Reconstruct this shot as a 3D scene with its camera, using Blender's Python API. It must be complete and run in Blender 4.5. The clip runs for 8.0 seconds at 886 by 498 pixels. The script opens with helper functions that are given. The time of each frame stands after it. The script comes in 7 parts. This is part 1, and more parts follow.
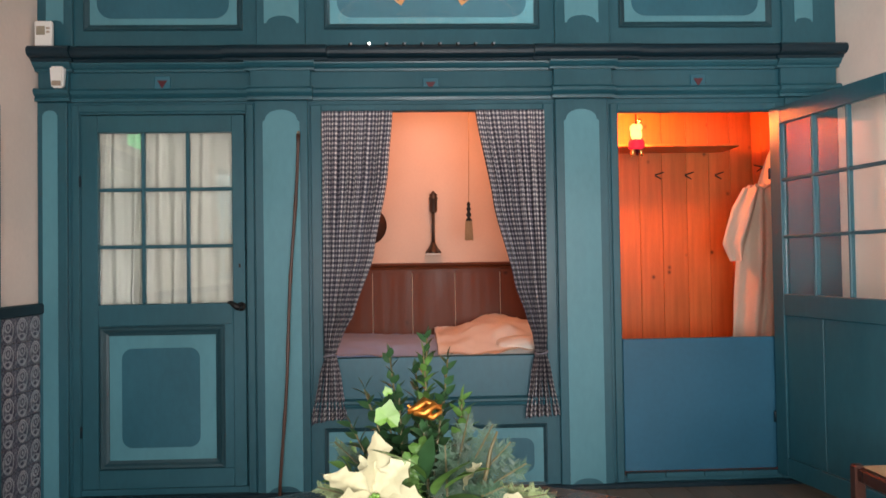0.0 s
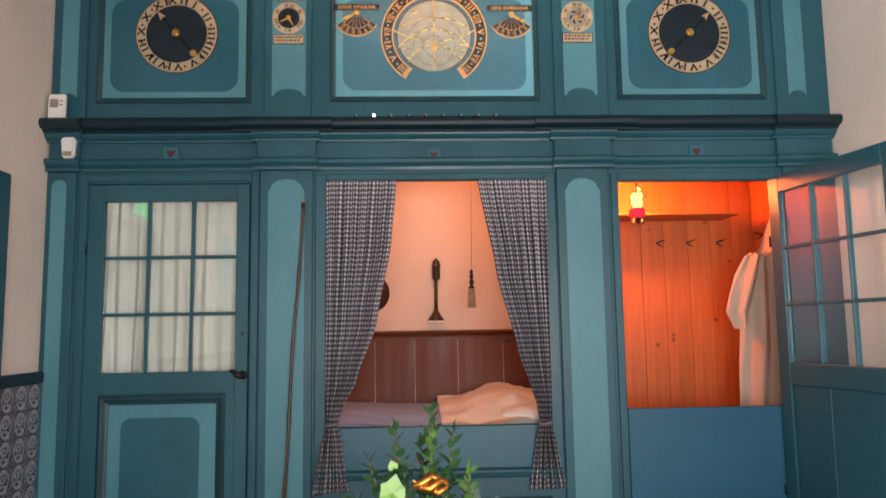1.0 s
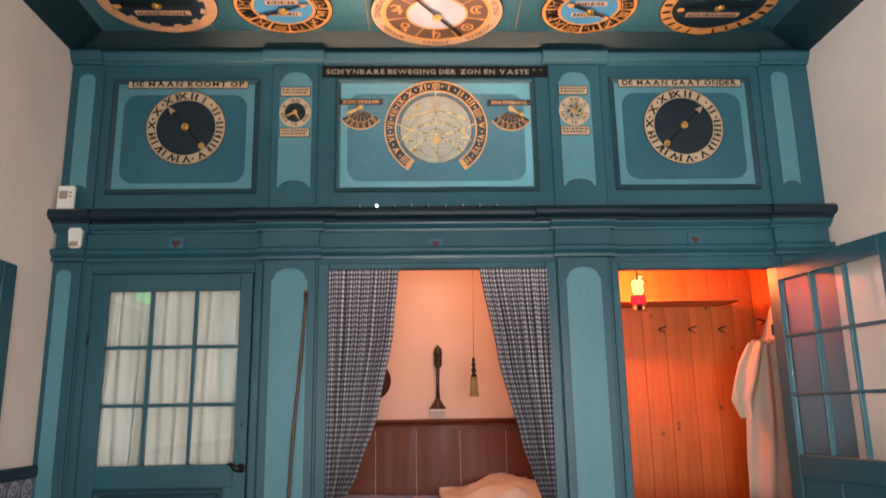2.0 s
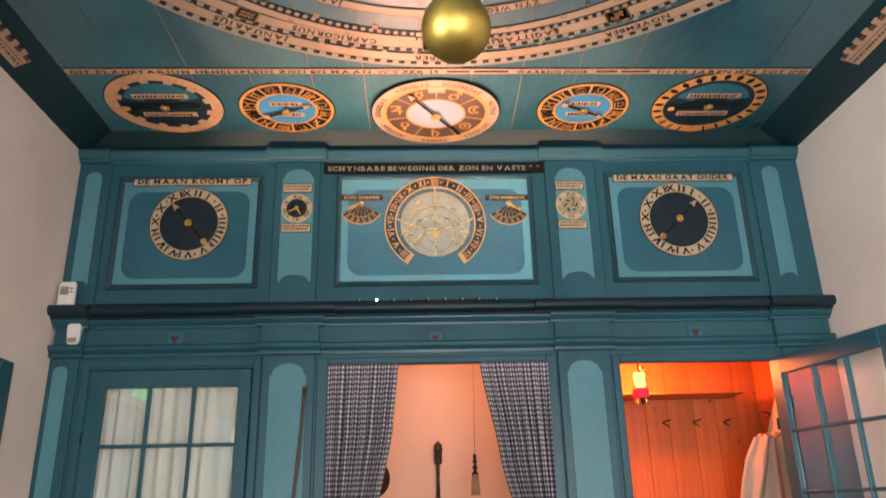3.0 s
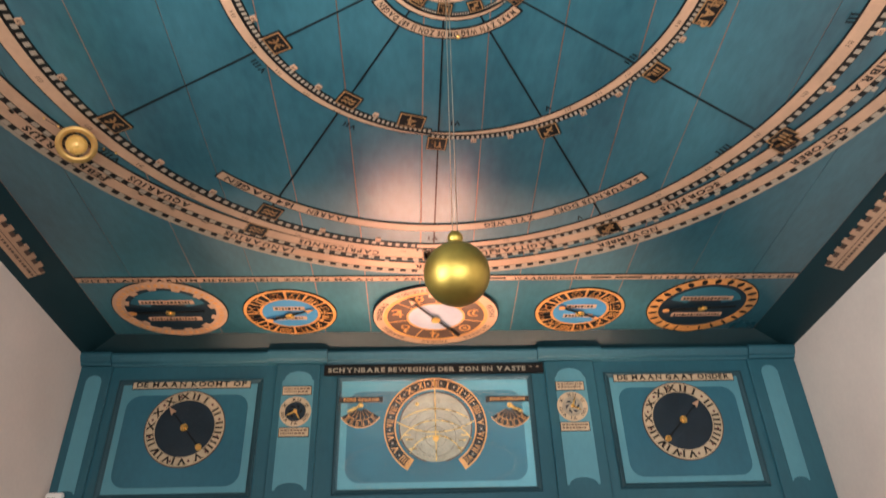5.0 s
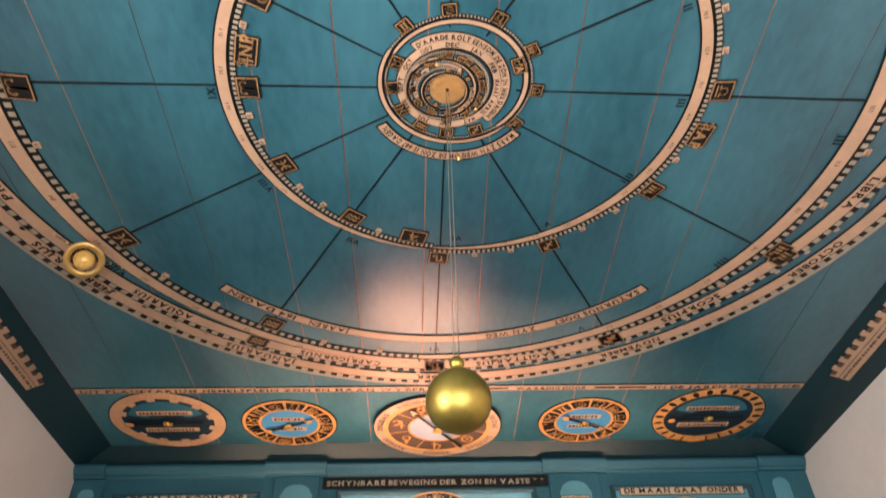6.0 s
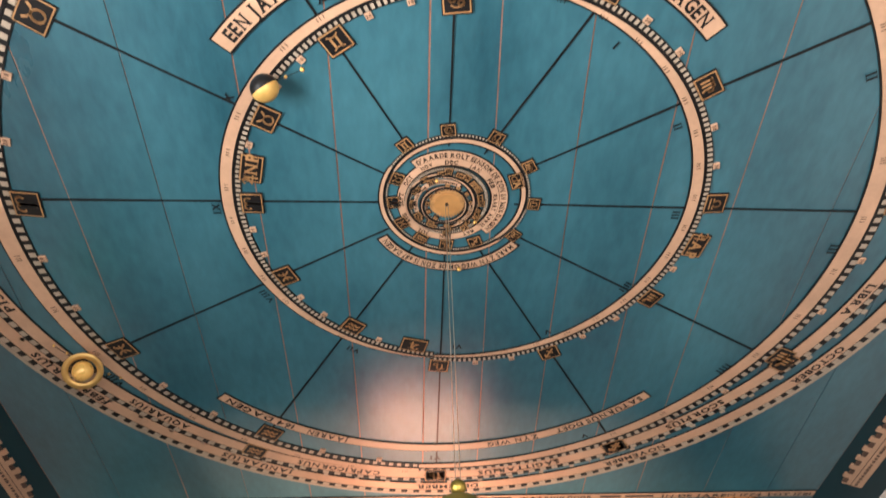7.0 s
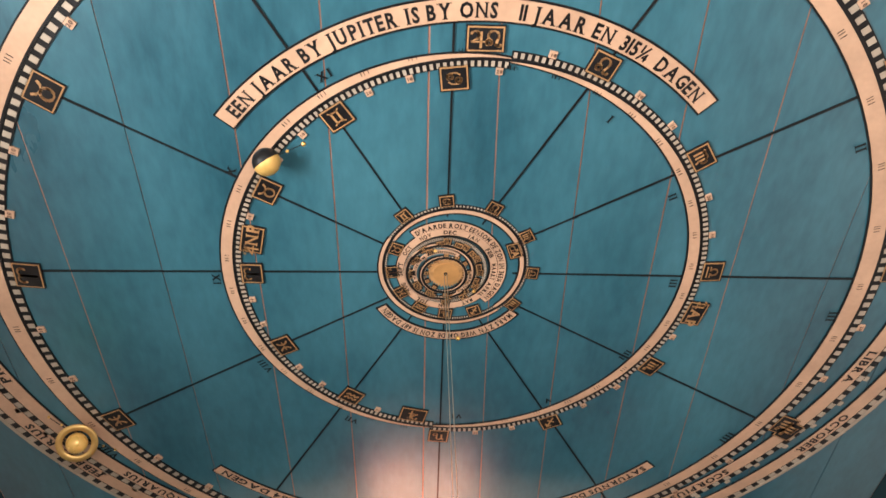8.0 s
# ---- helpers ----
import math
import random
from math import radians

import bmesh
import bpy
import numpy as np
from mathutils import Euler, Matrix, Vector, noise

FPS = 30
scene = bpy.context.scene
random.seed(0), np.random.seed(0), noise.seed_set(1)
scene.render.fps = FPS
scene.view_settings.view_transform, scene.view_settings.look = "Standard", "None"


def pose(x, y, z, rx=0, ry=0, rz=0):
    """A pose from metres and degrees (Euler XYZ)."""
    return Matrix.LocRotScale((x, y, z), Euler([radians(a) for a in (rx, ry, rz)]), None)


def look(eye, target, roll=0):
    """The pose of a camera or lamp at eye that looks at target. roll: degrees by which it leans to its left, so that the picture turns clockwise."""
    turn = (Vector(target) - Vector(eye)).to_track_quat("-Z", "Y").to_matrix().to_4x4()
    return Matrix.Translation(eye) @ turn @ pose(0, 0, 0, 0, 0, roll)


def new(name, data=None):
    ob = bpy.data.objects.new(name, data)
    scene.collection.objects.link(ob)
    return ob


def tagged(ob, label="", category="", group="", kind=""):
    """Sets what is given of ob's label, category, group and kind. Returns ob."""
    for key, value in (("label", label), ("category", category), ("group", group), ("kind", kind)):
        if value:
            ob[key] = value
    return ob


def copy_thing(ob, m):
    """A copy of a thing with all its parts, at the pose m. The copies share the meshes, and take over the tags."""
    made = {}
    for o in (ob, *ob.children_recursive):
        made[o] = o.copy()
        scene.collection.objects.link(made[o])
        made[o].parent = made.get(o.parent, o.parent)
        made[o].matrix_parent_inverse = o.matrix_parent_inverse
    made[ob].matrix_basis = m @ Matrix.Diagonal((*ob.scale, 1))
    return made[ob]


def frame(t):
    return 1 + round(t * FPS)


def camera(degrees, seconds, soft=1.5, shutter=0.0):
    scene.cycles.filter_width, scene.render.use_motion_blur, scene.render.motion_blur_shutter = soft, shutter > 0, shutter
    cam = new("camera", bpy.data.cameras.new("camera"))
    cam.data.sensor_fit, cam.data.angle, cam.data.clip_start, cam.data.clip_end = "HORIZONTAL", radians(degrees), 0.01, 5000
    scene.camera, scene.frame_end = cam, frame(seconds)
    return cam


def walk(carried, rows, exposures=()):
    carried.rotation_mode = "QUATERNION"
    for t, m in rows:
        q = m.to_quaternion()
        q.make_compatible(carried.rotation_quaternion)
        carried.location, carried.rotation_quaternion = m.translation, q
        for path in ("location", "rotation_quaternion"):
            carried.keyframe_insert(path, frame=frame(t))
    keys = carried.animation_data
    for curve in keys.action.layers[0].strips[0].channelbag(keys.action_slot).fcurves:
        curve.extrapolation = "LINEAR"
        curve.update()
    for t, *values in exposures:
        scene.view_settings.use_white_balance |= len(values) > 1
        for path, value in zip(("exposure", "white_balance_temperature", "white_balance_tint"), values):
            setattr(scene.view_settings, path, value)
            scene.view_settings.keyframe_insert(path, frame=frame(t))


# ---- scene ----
cam = camera(62.6, 8.0, 1.5, 0.5)
PATH = [
    (0, (-0.098, -3.919, 1.041), (-0.022, -1.921, 1.084), -0.9),
    (0.5, (-0.107, -3.927, 1.047), (-0.03, -1.933, 1.169), -1.0),
    (1, (-0.104, -3.93, 1.049), (-0.031, -1.944, 1.273), -0.9),
    (1.5, (-0.112, -3.945, 1.08), (-0.037, -1.973, 1.405), -0.9),
    (3, (-0.12, -3.979, 1.134), (-0.039, -2.094, 1.799), -1.4),
    (3.5, (-0.125, -4.002, 1.162), (-0.04, -2.16, 1.935), -1.6),
    (4, (-0.126, -4.018, 1.19), (-0.036, -2.225, 2.071), -1.8),
    (4.5, (-0.127, -4.044, 1.219), (-0.037, -2.309, 2.208), -1.9),
    (6, (-0.128, -4.131, 1.289), (-0.044, -2.62, 2.597), -2.1),
    (6.5, (-0.13, -4.16, 1.307), (-0.046, -2.74, 2.713), -2.5),
    (7, (-0.129, -4.19, 1.326), (-0.045, -2.855, 2.812), -2.7),
    (7.5, (-0.127, -4.216, 1.336), (-0.04, -2.955, 2.886), -3.1),
    (8, (-0.128, -4.217, 1.333), (-0.042, -3.012, 2.928), -3.3),
]
EXPOSURES = [(0, 0.10), (3, 0.0), (6, -0.06), (8, -0.12)]
walk(cam, [(t, look(eye, target, roll)) for t, eye, target, roll in PATH], EXPOSURES)

# ---- light ----
world = bpy.data.worlds.new("world")
scene.world = world
world.use_nodes = True
sky = world.node_tree.nodes.new("ShaderNodeTexSky")
sky.sky_type, sky.sun_disc = "NISHITA", False
sky.sun_elevation, sky.sun_rotation = radians(30), radians(250)
world.node_tree.links.new(sky.outputs[0], world.node_tree.nodes["Background"].inputs[0])
world.node_tree.nodes["Background"].inputs[1].default_value = 0.1

FLOOR, CEIL = -0.17, 3.252
XL, XR, YB = -2.08, 2.235, -5.3          # side walls and the wall behind
DEEP = 1.0                              # depth of the bed and the closet


def lamp(name, kind, m, energy, colour, sx=0.1, sy=0.1, **more):
    data = bpy.data.lights.new(name, kind)
    data.energy, data.color = energy, colour
    if kind == "AREA":
        data.shape, data.size, data.size_y = "RECTANGLE", sx, sy
    else:
        data.shadow_soft_size = sx
    if more:
        data.spread = more["spread"]
    ob = new(name, data)
    ob.matrix_world = m
    return ob


# daylight in the window openings of the left wall and of the wall behind; the latter is unseen and assumed
lamp("window_light", "AREA", look((XL - 0.10, -4.20, 1.50), (0.2, -3.8, 3.1)), 112, (0.97, 0.97, 0.96), 1.45, 1.1, spread=radians(115))
lamp("window_light", "AREA", look((0.30, YB - 0.10, 0.95), (0.1, 0, 0.4)), 170, (1.0, 0.95, 0.93), 2.3, 1.30)
# the row of small spots on the cornice, aimed up
lamp("cornice_light", "AREA", look((-0.06, -0.18, 2.252), (-0.06, -0.76, 3.25)), 4.4, (1.0, 0.47, 0.31), 0.60, 0.05, spread=radians(66))
# added strip, far wider than the spots, to brighten the ceiling by the wall
lamp("cornice_light", "AREA", look((-0.03, -0.20, 2.252), (-0.03, -0.42, 3.25)), 12.0, (1.0, 0.66, 0.45), 2.7, 0.05, spread=radians(84))
# the warm lamps inside the bed and the closet
lamp("bed_light", "POINT", pose(0.10, 0.26, 2.05), 15.0, (1.0, 0.345, 0.15), 0.06)
lamp("closet_light", "POINT", pose(1.275, 0.60, 1.93), 52.0, (1.0, 0.22, 0.042), 0.03)

# ---- materials ----


def mat(name, colour, rough=0.5, var=0.12, scale=6.0, stretch=(1, 1, 1), bump=0.15, fine=60.0, metal=0.0, coat=0.0, second=None, spec=0.5, rvar=0.12):
    """A worn surface: colour varied by a broad and a fine noise, with fine relief."""
    m = bpy.data.materials.new(name)
    m.use_nodes = True
    t = m.node_tree
    b = t.nodes["Principled BSDF"]
    co = t.nodes.new("ShaderNodeTexCoord")
    mp = t.nodes.new("ShaderNodeMapping")
    mp.inputs["Scale"].default_value = stretch
    t.links.new(co.outputs["Object"], mp.inputs[0])
    n1, n2 = t.nodes.new("ShaderNodeTexNoise"), t.nodes.new("ShaderNodeTexNoise")
    n1.inputs["Scale"].default_value, n1.inputs["Detail"].default_value = scale, 6
    n2.inputs["Scale"].default_value, n2.inputs["Detail"].default_value = fine, 3
    for n in (n1, n2):
        t.links.new(mp.outputs[0], n.inputs["Vector"])
    add = t.nodes.new("ShaderNodeMath")
    add.operation = "MULTIPLY_ADD"
    add.inputs[1].default_value = 0.35
    t.links.new(n2.outputs[0], add.inputs[0])
    t.links.new(n1.outputs[0], add.inputs[2])
    ramp = t.nodes.new("ShaderNodeValToRGB")
    ramp.color_ramp.elements[0].position, ramp.color_ramp.elements[1].position = 0.42, 0.95
    lo = tuple(c * (1 - var) for c in colour)
    hi = second or tuple(min(1, c * (1 + var)) for c in colour)
    ramp.color_ramp.elements[0].color, ramp.color_ramp.elements[1].color = (*lo, 1), (*hi, 1)
    t.links.new(add.outputs[0], ramp.inputs[0])
    t.links.new(ramp.outputs[0], b.inputs["Base Color"])
    mr = t.nodes.new("ShaderNodeMapRange")
    mr.inputs["From Min"].default_value, mr.inputs["From Max"].default_value = 0.3, 0.75
    mr.inputs["To Min"].default_value, mr.inputs["To Max"].default_value = max(0.02, rough - rvar), min(1, rough + rvar)
    t.links.new(n1.outputs[0], mr.inputs[0])
    t.links.new(mr.outputs[0], b.inputs["Roughness"])
    bp = t.nodes.new("ShaderNodeBump")
    bp.inputs["Strength"].default_value, bp.inputs["Distance"].default_value = bump, 0.004
    t.links.new(add.outputs[0], bp.inputs["Height"])
    t.links.new(bp.outputs[0], b.inputs["Normal"])
    b.inputs["Metallic"].default_value = metal
    b.inputs["Specular IOR Level"].default_value = spec
    if coat:
        b.inputs["Coat Weight"].default_value, b.inputs["Coat Roughness"].default_value = coat, 0.25
    return m


TEAL = mat("teal_paint", (0.021, 0.098, 0.132), 0.40, 0.20, 2.2, (1, 1, 0.35), 0.10, 45, spec=0.42)
TEAL_LIGHT = mat("light_teal_paint", (0.088, 0.255, 0.312), 0.43, 0.14, 2.5, (1, 1, 0.4), 0.08, 45, spec=0.42)
TEAL_MID = mat("mid_teal_paint", (0.025, 0.118, 0.166), 0.40, 0.18, 2.4, (1, 1, 0.5), 0.08, 45, spec=0.42)
TEAL_DARK = mat("dark_teal_paint", (0.006, 0.022, 0.034), 0.38, 0.2, 3.0, (0.5, 1, 1), 0.10, 50, spec=0.35)
TEAL_BLUE = mat("blue_paint", (0.020, 0.112, 0.190), 0.42, 0.14, 1.6, (1, 1, 1), 0.06, 40, spec=0.42)
CEILING_PAINT = mat("ceiling_paint", (0.015, 0.080, 0.114), 0.34, 0.36, 1.9, (1.0, 0.35, 1), 0.12, 38, rvar=0.08, spec=0.75, second=(0.048, 0.162, 0.202))
# teal of the cove, darkened to carry the shadow that lies there
COVE_SHADED = mat("shaded_cove_paint", (0.007, 0.028, 0.035), 0.42, 0.25, 3.0, (1, 0.3, 1), 0.15, 40, spec=0.35)
TEAL_EDGE = mat("moulding_paint", (0.017, 0.058, 0.076), 0.40, 0.2, 3.0, (0.6, 1, 1), 0.10, 50, spec=0.4)
JOINT = mat("joint_filler", (0.42, 0.19, 0.12), 0.7, 0.35, 4.0)
CREAM = mat("cream_paint", (0.50, 0.300, 0.190), 0.42, 0.16, 7.0, bump=0.08, coat=0.15)
CREAM_GREY = mat("grey_cream_paint", (0.36, 0.285, 0.215), 0.5, 0.15, 12.0, bump=0.08)
BLACK = mat("black_paint", (0.008, 0.007, 0.007), 0.45, 0.3, 9.0, bump=0.08, spec=0.25)
NAVY = mat("navy_paint", (0.006, 0.017, 0.028), 0.45, 0.25, 6.0, bump=0.08)
SKY_BLUE = mat("sky_blue_paint", (0.05, 0.22, 0.42), 0.45, 0.15, 8.0)
GREY_BLUE = mat("grey_blue_paint", (0.30, 0.32, 0.38), 0.45, 0.12, 8.0)
BRONZE = mat("dull_gilding", (0.36, 0.185, 0.075), 0.48, 0.25, 14.0)
DIAL_CREAM = mat("aged_cream_paint", (0.50, 0.385, 0.255), 0.45, 0.14, 9.0, bump=0.08)
ORANGE = mat("orange_gilding", (0.60, 0.27, 0.08), 0.42, 0.25, 14.0)
BROWN = mat("brown_paint", (0.085, 0.045, 0.030), 0.45, 0.25, 12.0)
GOLD = mat("gilding", (0.85, 0.52, 0.16), 0.30, 0.12, 25.0, metal=0.85, bump=0.05)
BRASS = mat("brass", (0.40, 0.29, 0.07), 0.46, 0.2, 14.0, metal=1.0, bump=0.05, rvar=0.06)
PARCHMENT = mat("parchment_plate", (0.33, 0.29, 0.22), 0.5, 0.25, 14.0)
WHITE_WALL = mat("limewash", (0.80, 0.68, 0.61), 0.85, 0.07, 2.0, bump=0.35, fine=40)
WHITE = mat("white_plastic", (0.78, 0.77, 0.74), 0.4, 0.04, 12.0, bump=0.02)
ALCOVE = mat("alcove_plaster", (0.68, 0.52, 0.42), 0.8, 0.06, 2.5, bump=0.2)
RED = mat("red_paint", (0.085, 0.008, 0.016), 0.5, 0.15, 20.0)
OAK = mat("dark_wood", (0.040, 0.022, 0.014), 0.4, 0.35, 8.0, (6, 6, 0.6), 0.2, 50)
STICK = mat("stick_wood", (0.075, 0.032, 0.022), 0.45, 0.35, 14.0, (5, 5, 0.8), 0.3, 50)
FLOORWOOD = mat("floor_boards", (0.15, 0.125, 0.10), 0.5, 0.3, 4.0, (4, 0.4, 1), 0.2, 40)
LINEN = mat("white_linen", (0.74, 0.68, 0.62), 0.85, 0.05, 5.0, bump=0.4, fine=220)
ROBE = mat("unbleached_towelling", (0.56, 0.43, 0.34), 0.9, 0.08, 6.0, bump=0.6, fine=260)
BLANKET = mat("grey_blanket", (0.29, 0.40, 0.66), 0.9, 0.15, 6.0, bump=0.5, fine=260)
SHEER = mat("curtain_linen", (0.36, 0.36, 0.32), 0.85, 0.08, 4.0, (4, 4, 0.5), 0.3, 160)
IRON = mat("black_iron", (0.015, 0.014, 0.014), 0.45, 0.3, 20.0, metal=0.4)
COPPER = mat("dull_copper", (0.060, 0.030, 0.022), 0.45, 0.3, 10.0, metal=0.6)
RUSH = mat("rush_seat", (0.52, 0.36, 0.20), 0.7, 0.25, 22.0, (1, 8, 1), 0.5, 90)
TASSEL = mat("tan_cord", (0.45, 0.27, 0.14), 0.8, 0.2, 30.0, (8, 8, 1), 0.4, 160)


def plank_wood(name, colour, dark, scale=1.0, var=0.22):
    """Boards with long grain and scattered knots, in the object's own metres, grain along z."""
    m = mat(name, colour, 0.45, var, 3.0 * scale, (9, 9, 0.6), 0.15, 50)
    t = m.node_tree
    b = t.nodes["Principled BSDF"]
    base = b.inputs["Base Color"].links[0].from_socket
    info = t.nodes.new("ShaderNodeObjectInfo")
    co = t.nodes.new("ShaderNodeTexCoord")
    shift = t.nodes.new("ShaderNodeVectorMath")
    shift.operation = "MULTIPLY_ADD"
    shift.inputs[1].default_value = (7.0, 7.0, 6.0)
    push = t.nodes.new("ShaderNodeVectorMath")
    push.operation = "SCALE"
    push.inputs[0].default_value = (17.0, 5.0, 31.0)
    t.links.new(info.outputs["Random"], push.inputs["Scale"])
    t.links.new(co.outputs["Object"], shift.inputs[0])
    t.links.new(push.outputs[0], shift.inputs[2])
    vor = t.nodes.new("ShaderNodeTexVoronoi")
    vor.inputs["Scale"].default_value = scale
    t.links.new(shift.outputs[0], vor.inputs["Vector"])
    ramp = t.nodes.new("ShaderNodeValToRGB")
    ramp.color_ramp.elements[0].position, ramp.color_ramp.elements[1].position = 0.03, 0.12
    ramp.color_ramp.elements[0].color, ramp.color_ramp.elements[1].color = (1, 1, 1, 1), (0, 0, 0, 1)
    t.links.new(vor.outputs["Distance"], ramp.inputs[0])
    mix = t.nodes.new("ShaderNodeMix")
    mix.data_type = "RGBA"
    t.links.new(ramp.outputs[0], mix.inputs[0])
    t.links.new(base, mix.inputs[6])
    mix.inputs[7].default_value = (*dark, 1)
    tone = t.nodes.new("ShaderNodeHueSaturation")
    rng = t.nodes.new("ShaderNodeMapRange")
    rng.inputs["To Min"].default_value, rng.inputs["To Max"].default_value = 0.85, 1.15
    t.links.new(info.outputs["Random"], rng.inputs[0])
    t.links.new(rng.outputs[0], tone.inputs["Value"])
    t.links.new(mix.outputs[2], tone.inputs["Color"])
    t.links.new(tone.outputs[0], b.inputs["Base Color"])
    return m


PINE = plank_wood("pine_boards", (0.46, 0.145, 0.036), (0.11, 0.035, 0.012))
PANEL_WOOD = plank_wood("stained_boards", (0.140, 0.038, 0.016), (0.05, 0.016, 0.008), 0.8, 0.10)
PANEL_WOOD.node_tree.nodes["Principled BSDF"].inputs["Specular IOR Level"].default_value = 0.2


def glass(name):
    m = bpy.data.materials.new(name)
    m.use_nodes = True
    t = m.node_tree
    b = t.nodes["Principled BSDF"]
    b.inputs["Base Color"].default_value = (0.95, 0.97, 0.95, 1)
    b.inputs["Roughness"].default_value = 0.02
    b.inputs["IOR"].default_value = 1.5
    b.inputs["Transmission Weight"].default_value = 1.0
    n = t.nodes.new("ShaderNodeTexNoise")
    n.inputs["Scale"].default_value = 5.0
    bp = t.nodes.new("ShaderNodeBump")
    bp.inputs["Strength"].default_value, bp.inputs["Distance"].default_value = 0.02, 0.004
    t.links.new(n.outputs[0], bp.inputs["Height"])
    t.links.new(bp.outputs[0], b.inputs["Normal"])
    return m


GLASS = glass("old_glass")


def glow(name, colour, strength):
    m = bpy.data.materials.new(name)
    m.use_nodes = True
    b = m.node_tree.nodes["Principled BSDF"]
    b.inputs["Base Color"].default_value = (*colour, 1)
    b.inputs["Emission Color"].default_value = (*colour, 1)
    b.inputs["Emission Strength"].default_value = strength
    return m


LED = glow("lit_diode", (1.0, 0.95, 0.9), 12.0)
EXIT_GREEN = glow("green_sign_light", (0.02, 0.9, 0.25), 3.0)


def gingham():
    """Checked cloth: dark and white bands woven across each other, along the cloth's own metres."""
    m = mat("checked_cloth", (0.5, 0.5, 0.5), 0.9, 0.05, 4.0, bump=0.3, fine=200)
    t = m.node_tree
    b = t.nodes["Principled BSDF"]
    uv = t.nodes.new("ShaderNodeUVMap")
    sep = t.nodes.new("ShaderNodeSeparateXYZ")
    t.links.new(uv.outputs[0], sep.inputs[0])
    bands = []
    for i in (0, 1):
        mul = t.nodes.new("ShaderNodeMath")
        mul.operation = "MULTIPLY"
        mul.inputs[1].default_value = 1 / 0.026
        fr = t.nodes.new("ShaderNodeMath")
        fr.operation = "FRACT"
        gt = t.nodes.new("ShaderNodeMath")
        gt.operation = "GREATER_THAN"
        gt.inputs[1].default_value = 0.44
        t.links.new(sep.outputs[i], mul.inputs[0])
        t.links.new(mul.outputs[0], fr.inputs[0])
        t.links.new(fr.outputs[0], gt.inputs[0])
        bands.append(gt)
    add = t.nodes.new("ShaderNodeMath")
    t.links.new(bands[0].outputs[0], add.inputs[0])
    t.links.new(bands[1].outputs[0], add.inputs[1])
    half = t.nodes.new("ShaderNodeMath")
    half.operation = "MULTIPLY"
    half.inputs[1].default_value = 0.5
    t.links.new(add.outputs[0], half.inputs[0])
    ramp = t.nodes.new("ShaderNodeValToRGB")
    ramp.color_ramp.elements[0].color = (0.70, 0.66, 0.64, 1)
    ramp.color_ramp.elements[1].color = (0.045, 0.042, 0.062, 1)
    mid = ramp.color_ramp.elements.new(0.5)
    mid.color = (0.20, 0.185, 0.22, 1)
    t.links.new(half.outputs[0], ramp.inputs[0])
    t.links.new(ramp.outputs[0], b.inputs["Base Color"])
    return m


CHECK = gingham()
TIE = mat("tie_cloth", (0.20, 0.185, 0.22), 0.9, 0.2, 60.0, bump=0.3)


def delft():
    """Glazed tile with a dark purple ground and a pale figure in an oval, dashed by the brush."""
    m = mat("painted_tile", (0.5, 0.5, 0.5), 0.24, 0.1, 9.0, bump=0.1)
    t = m.node_tree
    b = t.nodes["Principled BSDF"]
    co = t.nodes.new("ShaderNodeTexCoord")

    def oval(y, z, sy, sz, radius, width):
        """Pale line round an oval, 1 on the line and 0 beside it."""
        mp = t.nodes.new("ShaderNodeMapping")
        mp.inputs["Location"].default_value = (0, -y * sy, -z * sz)
        mp.inputs["Scale"].default_value = (0, sy, sz)
        t.links.new(co.outputs["Object"], mp.inputs[0])
        ln = t.nodes.new("ShaderNodeVectorMath")
        ln.operation = "LENGTH"
        t.links.new(mp.outputs[0], ln.inputs[0])
        cmp_ = t.nodes.new("ShaderNodeMath")
        cmp_.operation = "COMPARE"
        cmp_.inputs[1].default_value, cmp_.inputs[2].default_value = radius, width
        t.links.new(ln.outputs["Value"], cmp_.inputs[0])
        return cmp_.outputs[0]

    total = None
    for line in (oval(0, 0.002, 1.15, 1.0, 0.052, 0.0045), oval(0, 0.020, 1.0, 1.0, 0.024, 0.004), oval(0, -0.032, 0.7, 1.6, 0.020, 0.005), oval(0, 0.020, 1.0, 1.0, 0.0, 0.009)):
        if total is None:
            total = line
        else:
            mx = t.nodes.new("ShaderNodeMath")
            mx.operation = "MAXIMUM"
            t.links.new(total, mx.inputs[0])
            t.links.new(line, mx.inputs[1])
            total = mx.outputs[0]
    n = t.nodes.new("ShaderNodeTexNoise")
    n.inputs["Scale"].default_value, n.inputs["Detail"].default_value = 90.0, 4
    t.links.new(co.outputs["Object"], n.inputs["Vector"])
    add = t.nodes.new("ShaderNodeMath")
    add.operation = "MULTIPLY_ADD"
    add.inputs[1].default_value = 0.40
    t.links.new(total, add.inputs[0])
    t.links.new(n.outputs[0], add.inputs[2])
    ramp = t.nodes.new("ShaderNodeValToRGB")
    ramp.color_ramp.elements[0].position, ramp.color_ramp.elements[1].position = 0.42, 0.95
    ramp.color_ramp.elements[0].color, ramp.color_ramp.elements[1].color = (0.060, 0.055, 0.085, 1), (0.40, 0.39, 0.42, 1)
    t.links.new(add.outputs[0], ramp.inputs[0])
    t.links.new(ramp.outputs[0], b.inputs["Base Color"])
    return m


TILE = delft()

# ---- building blocks ----


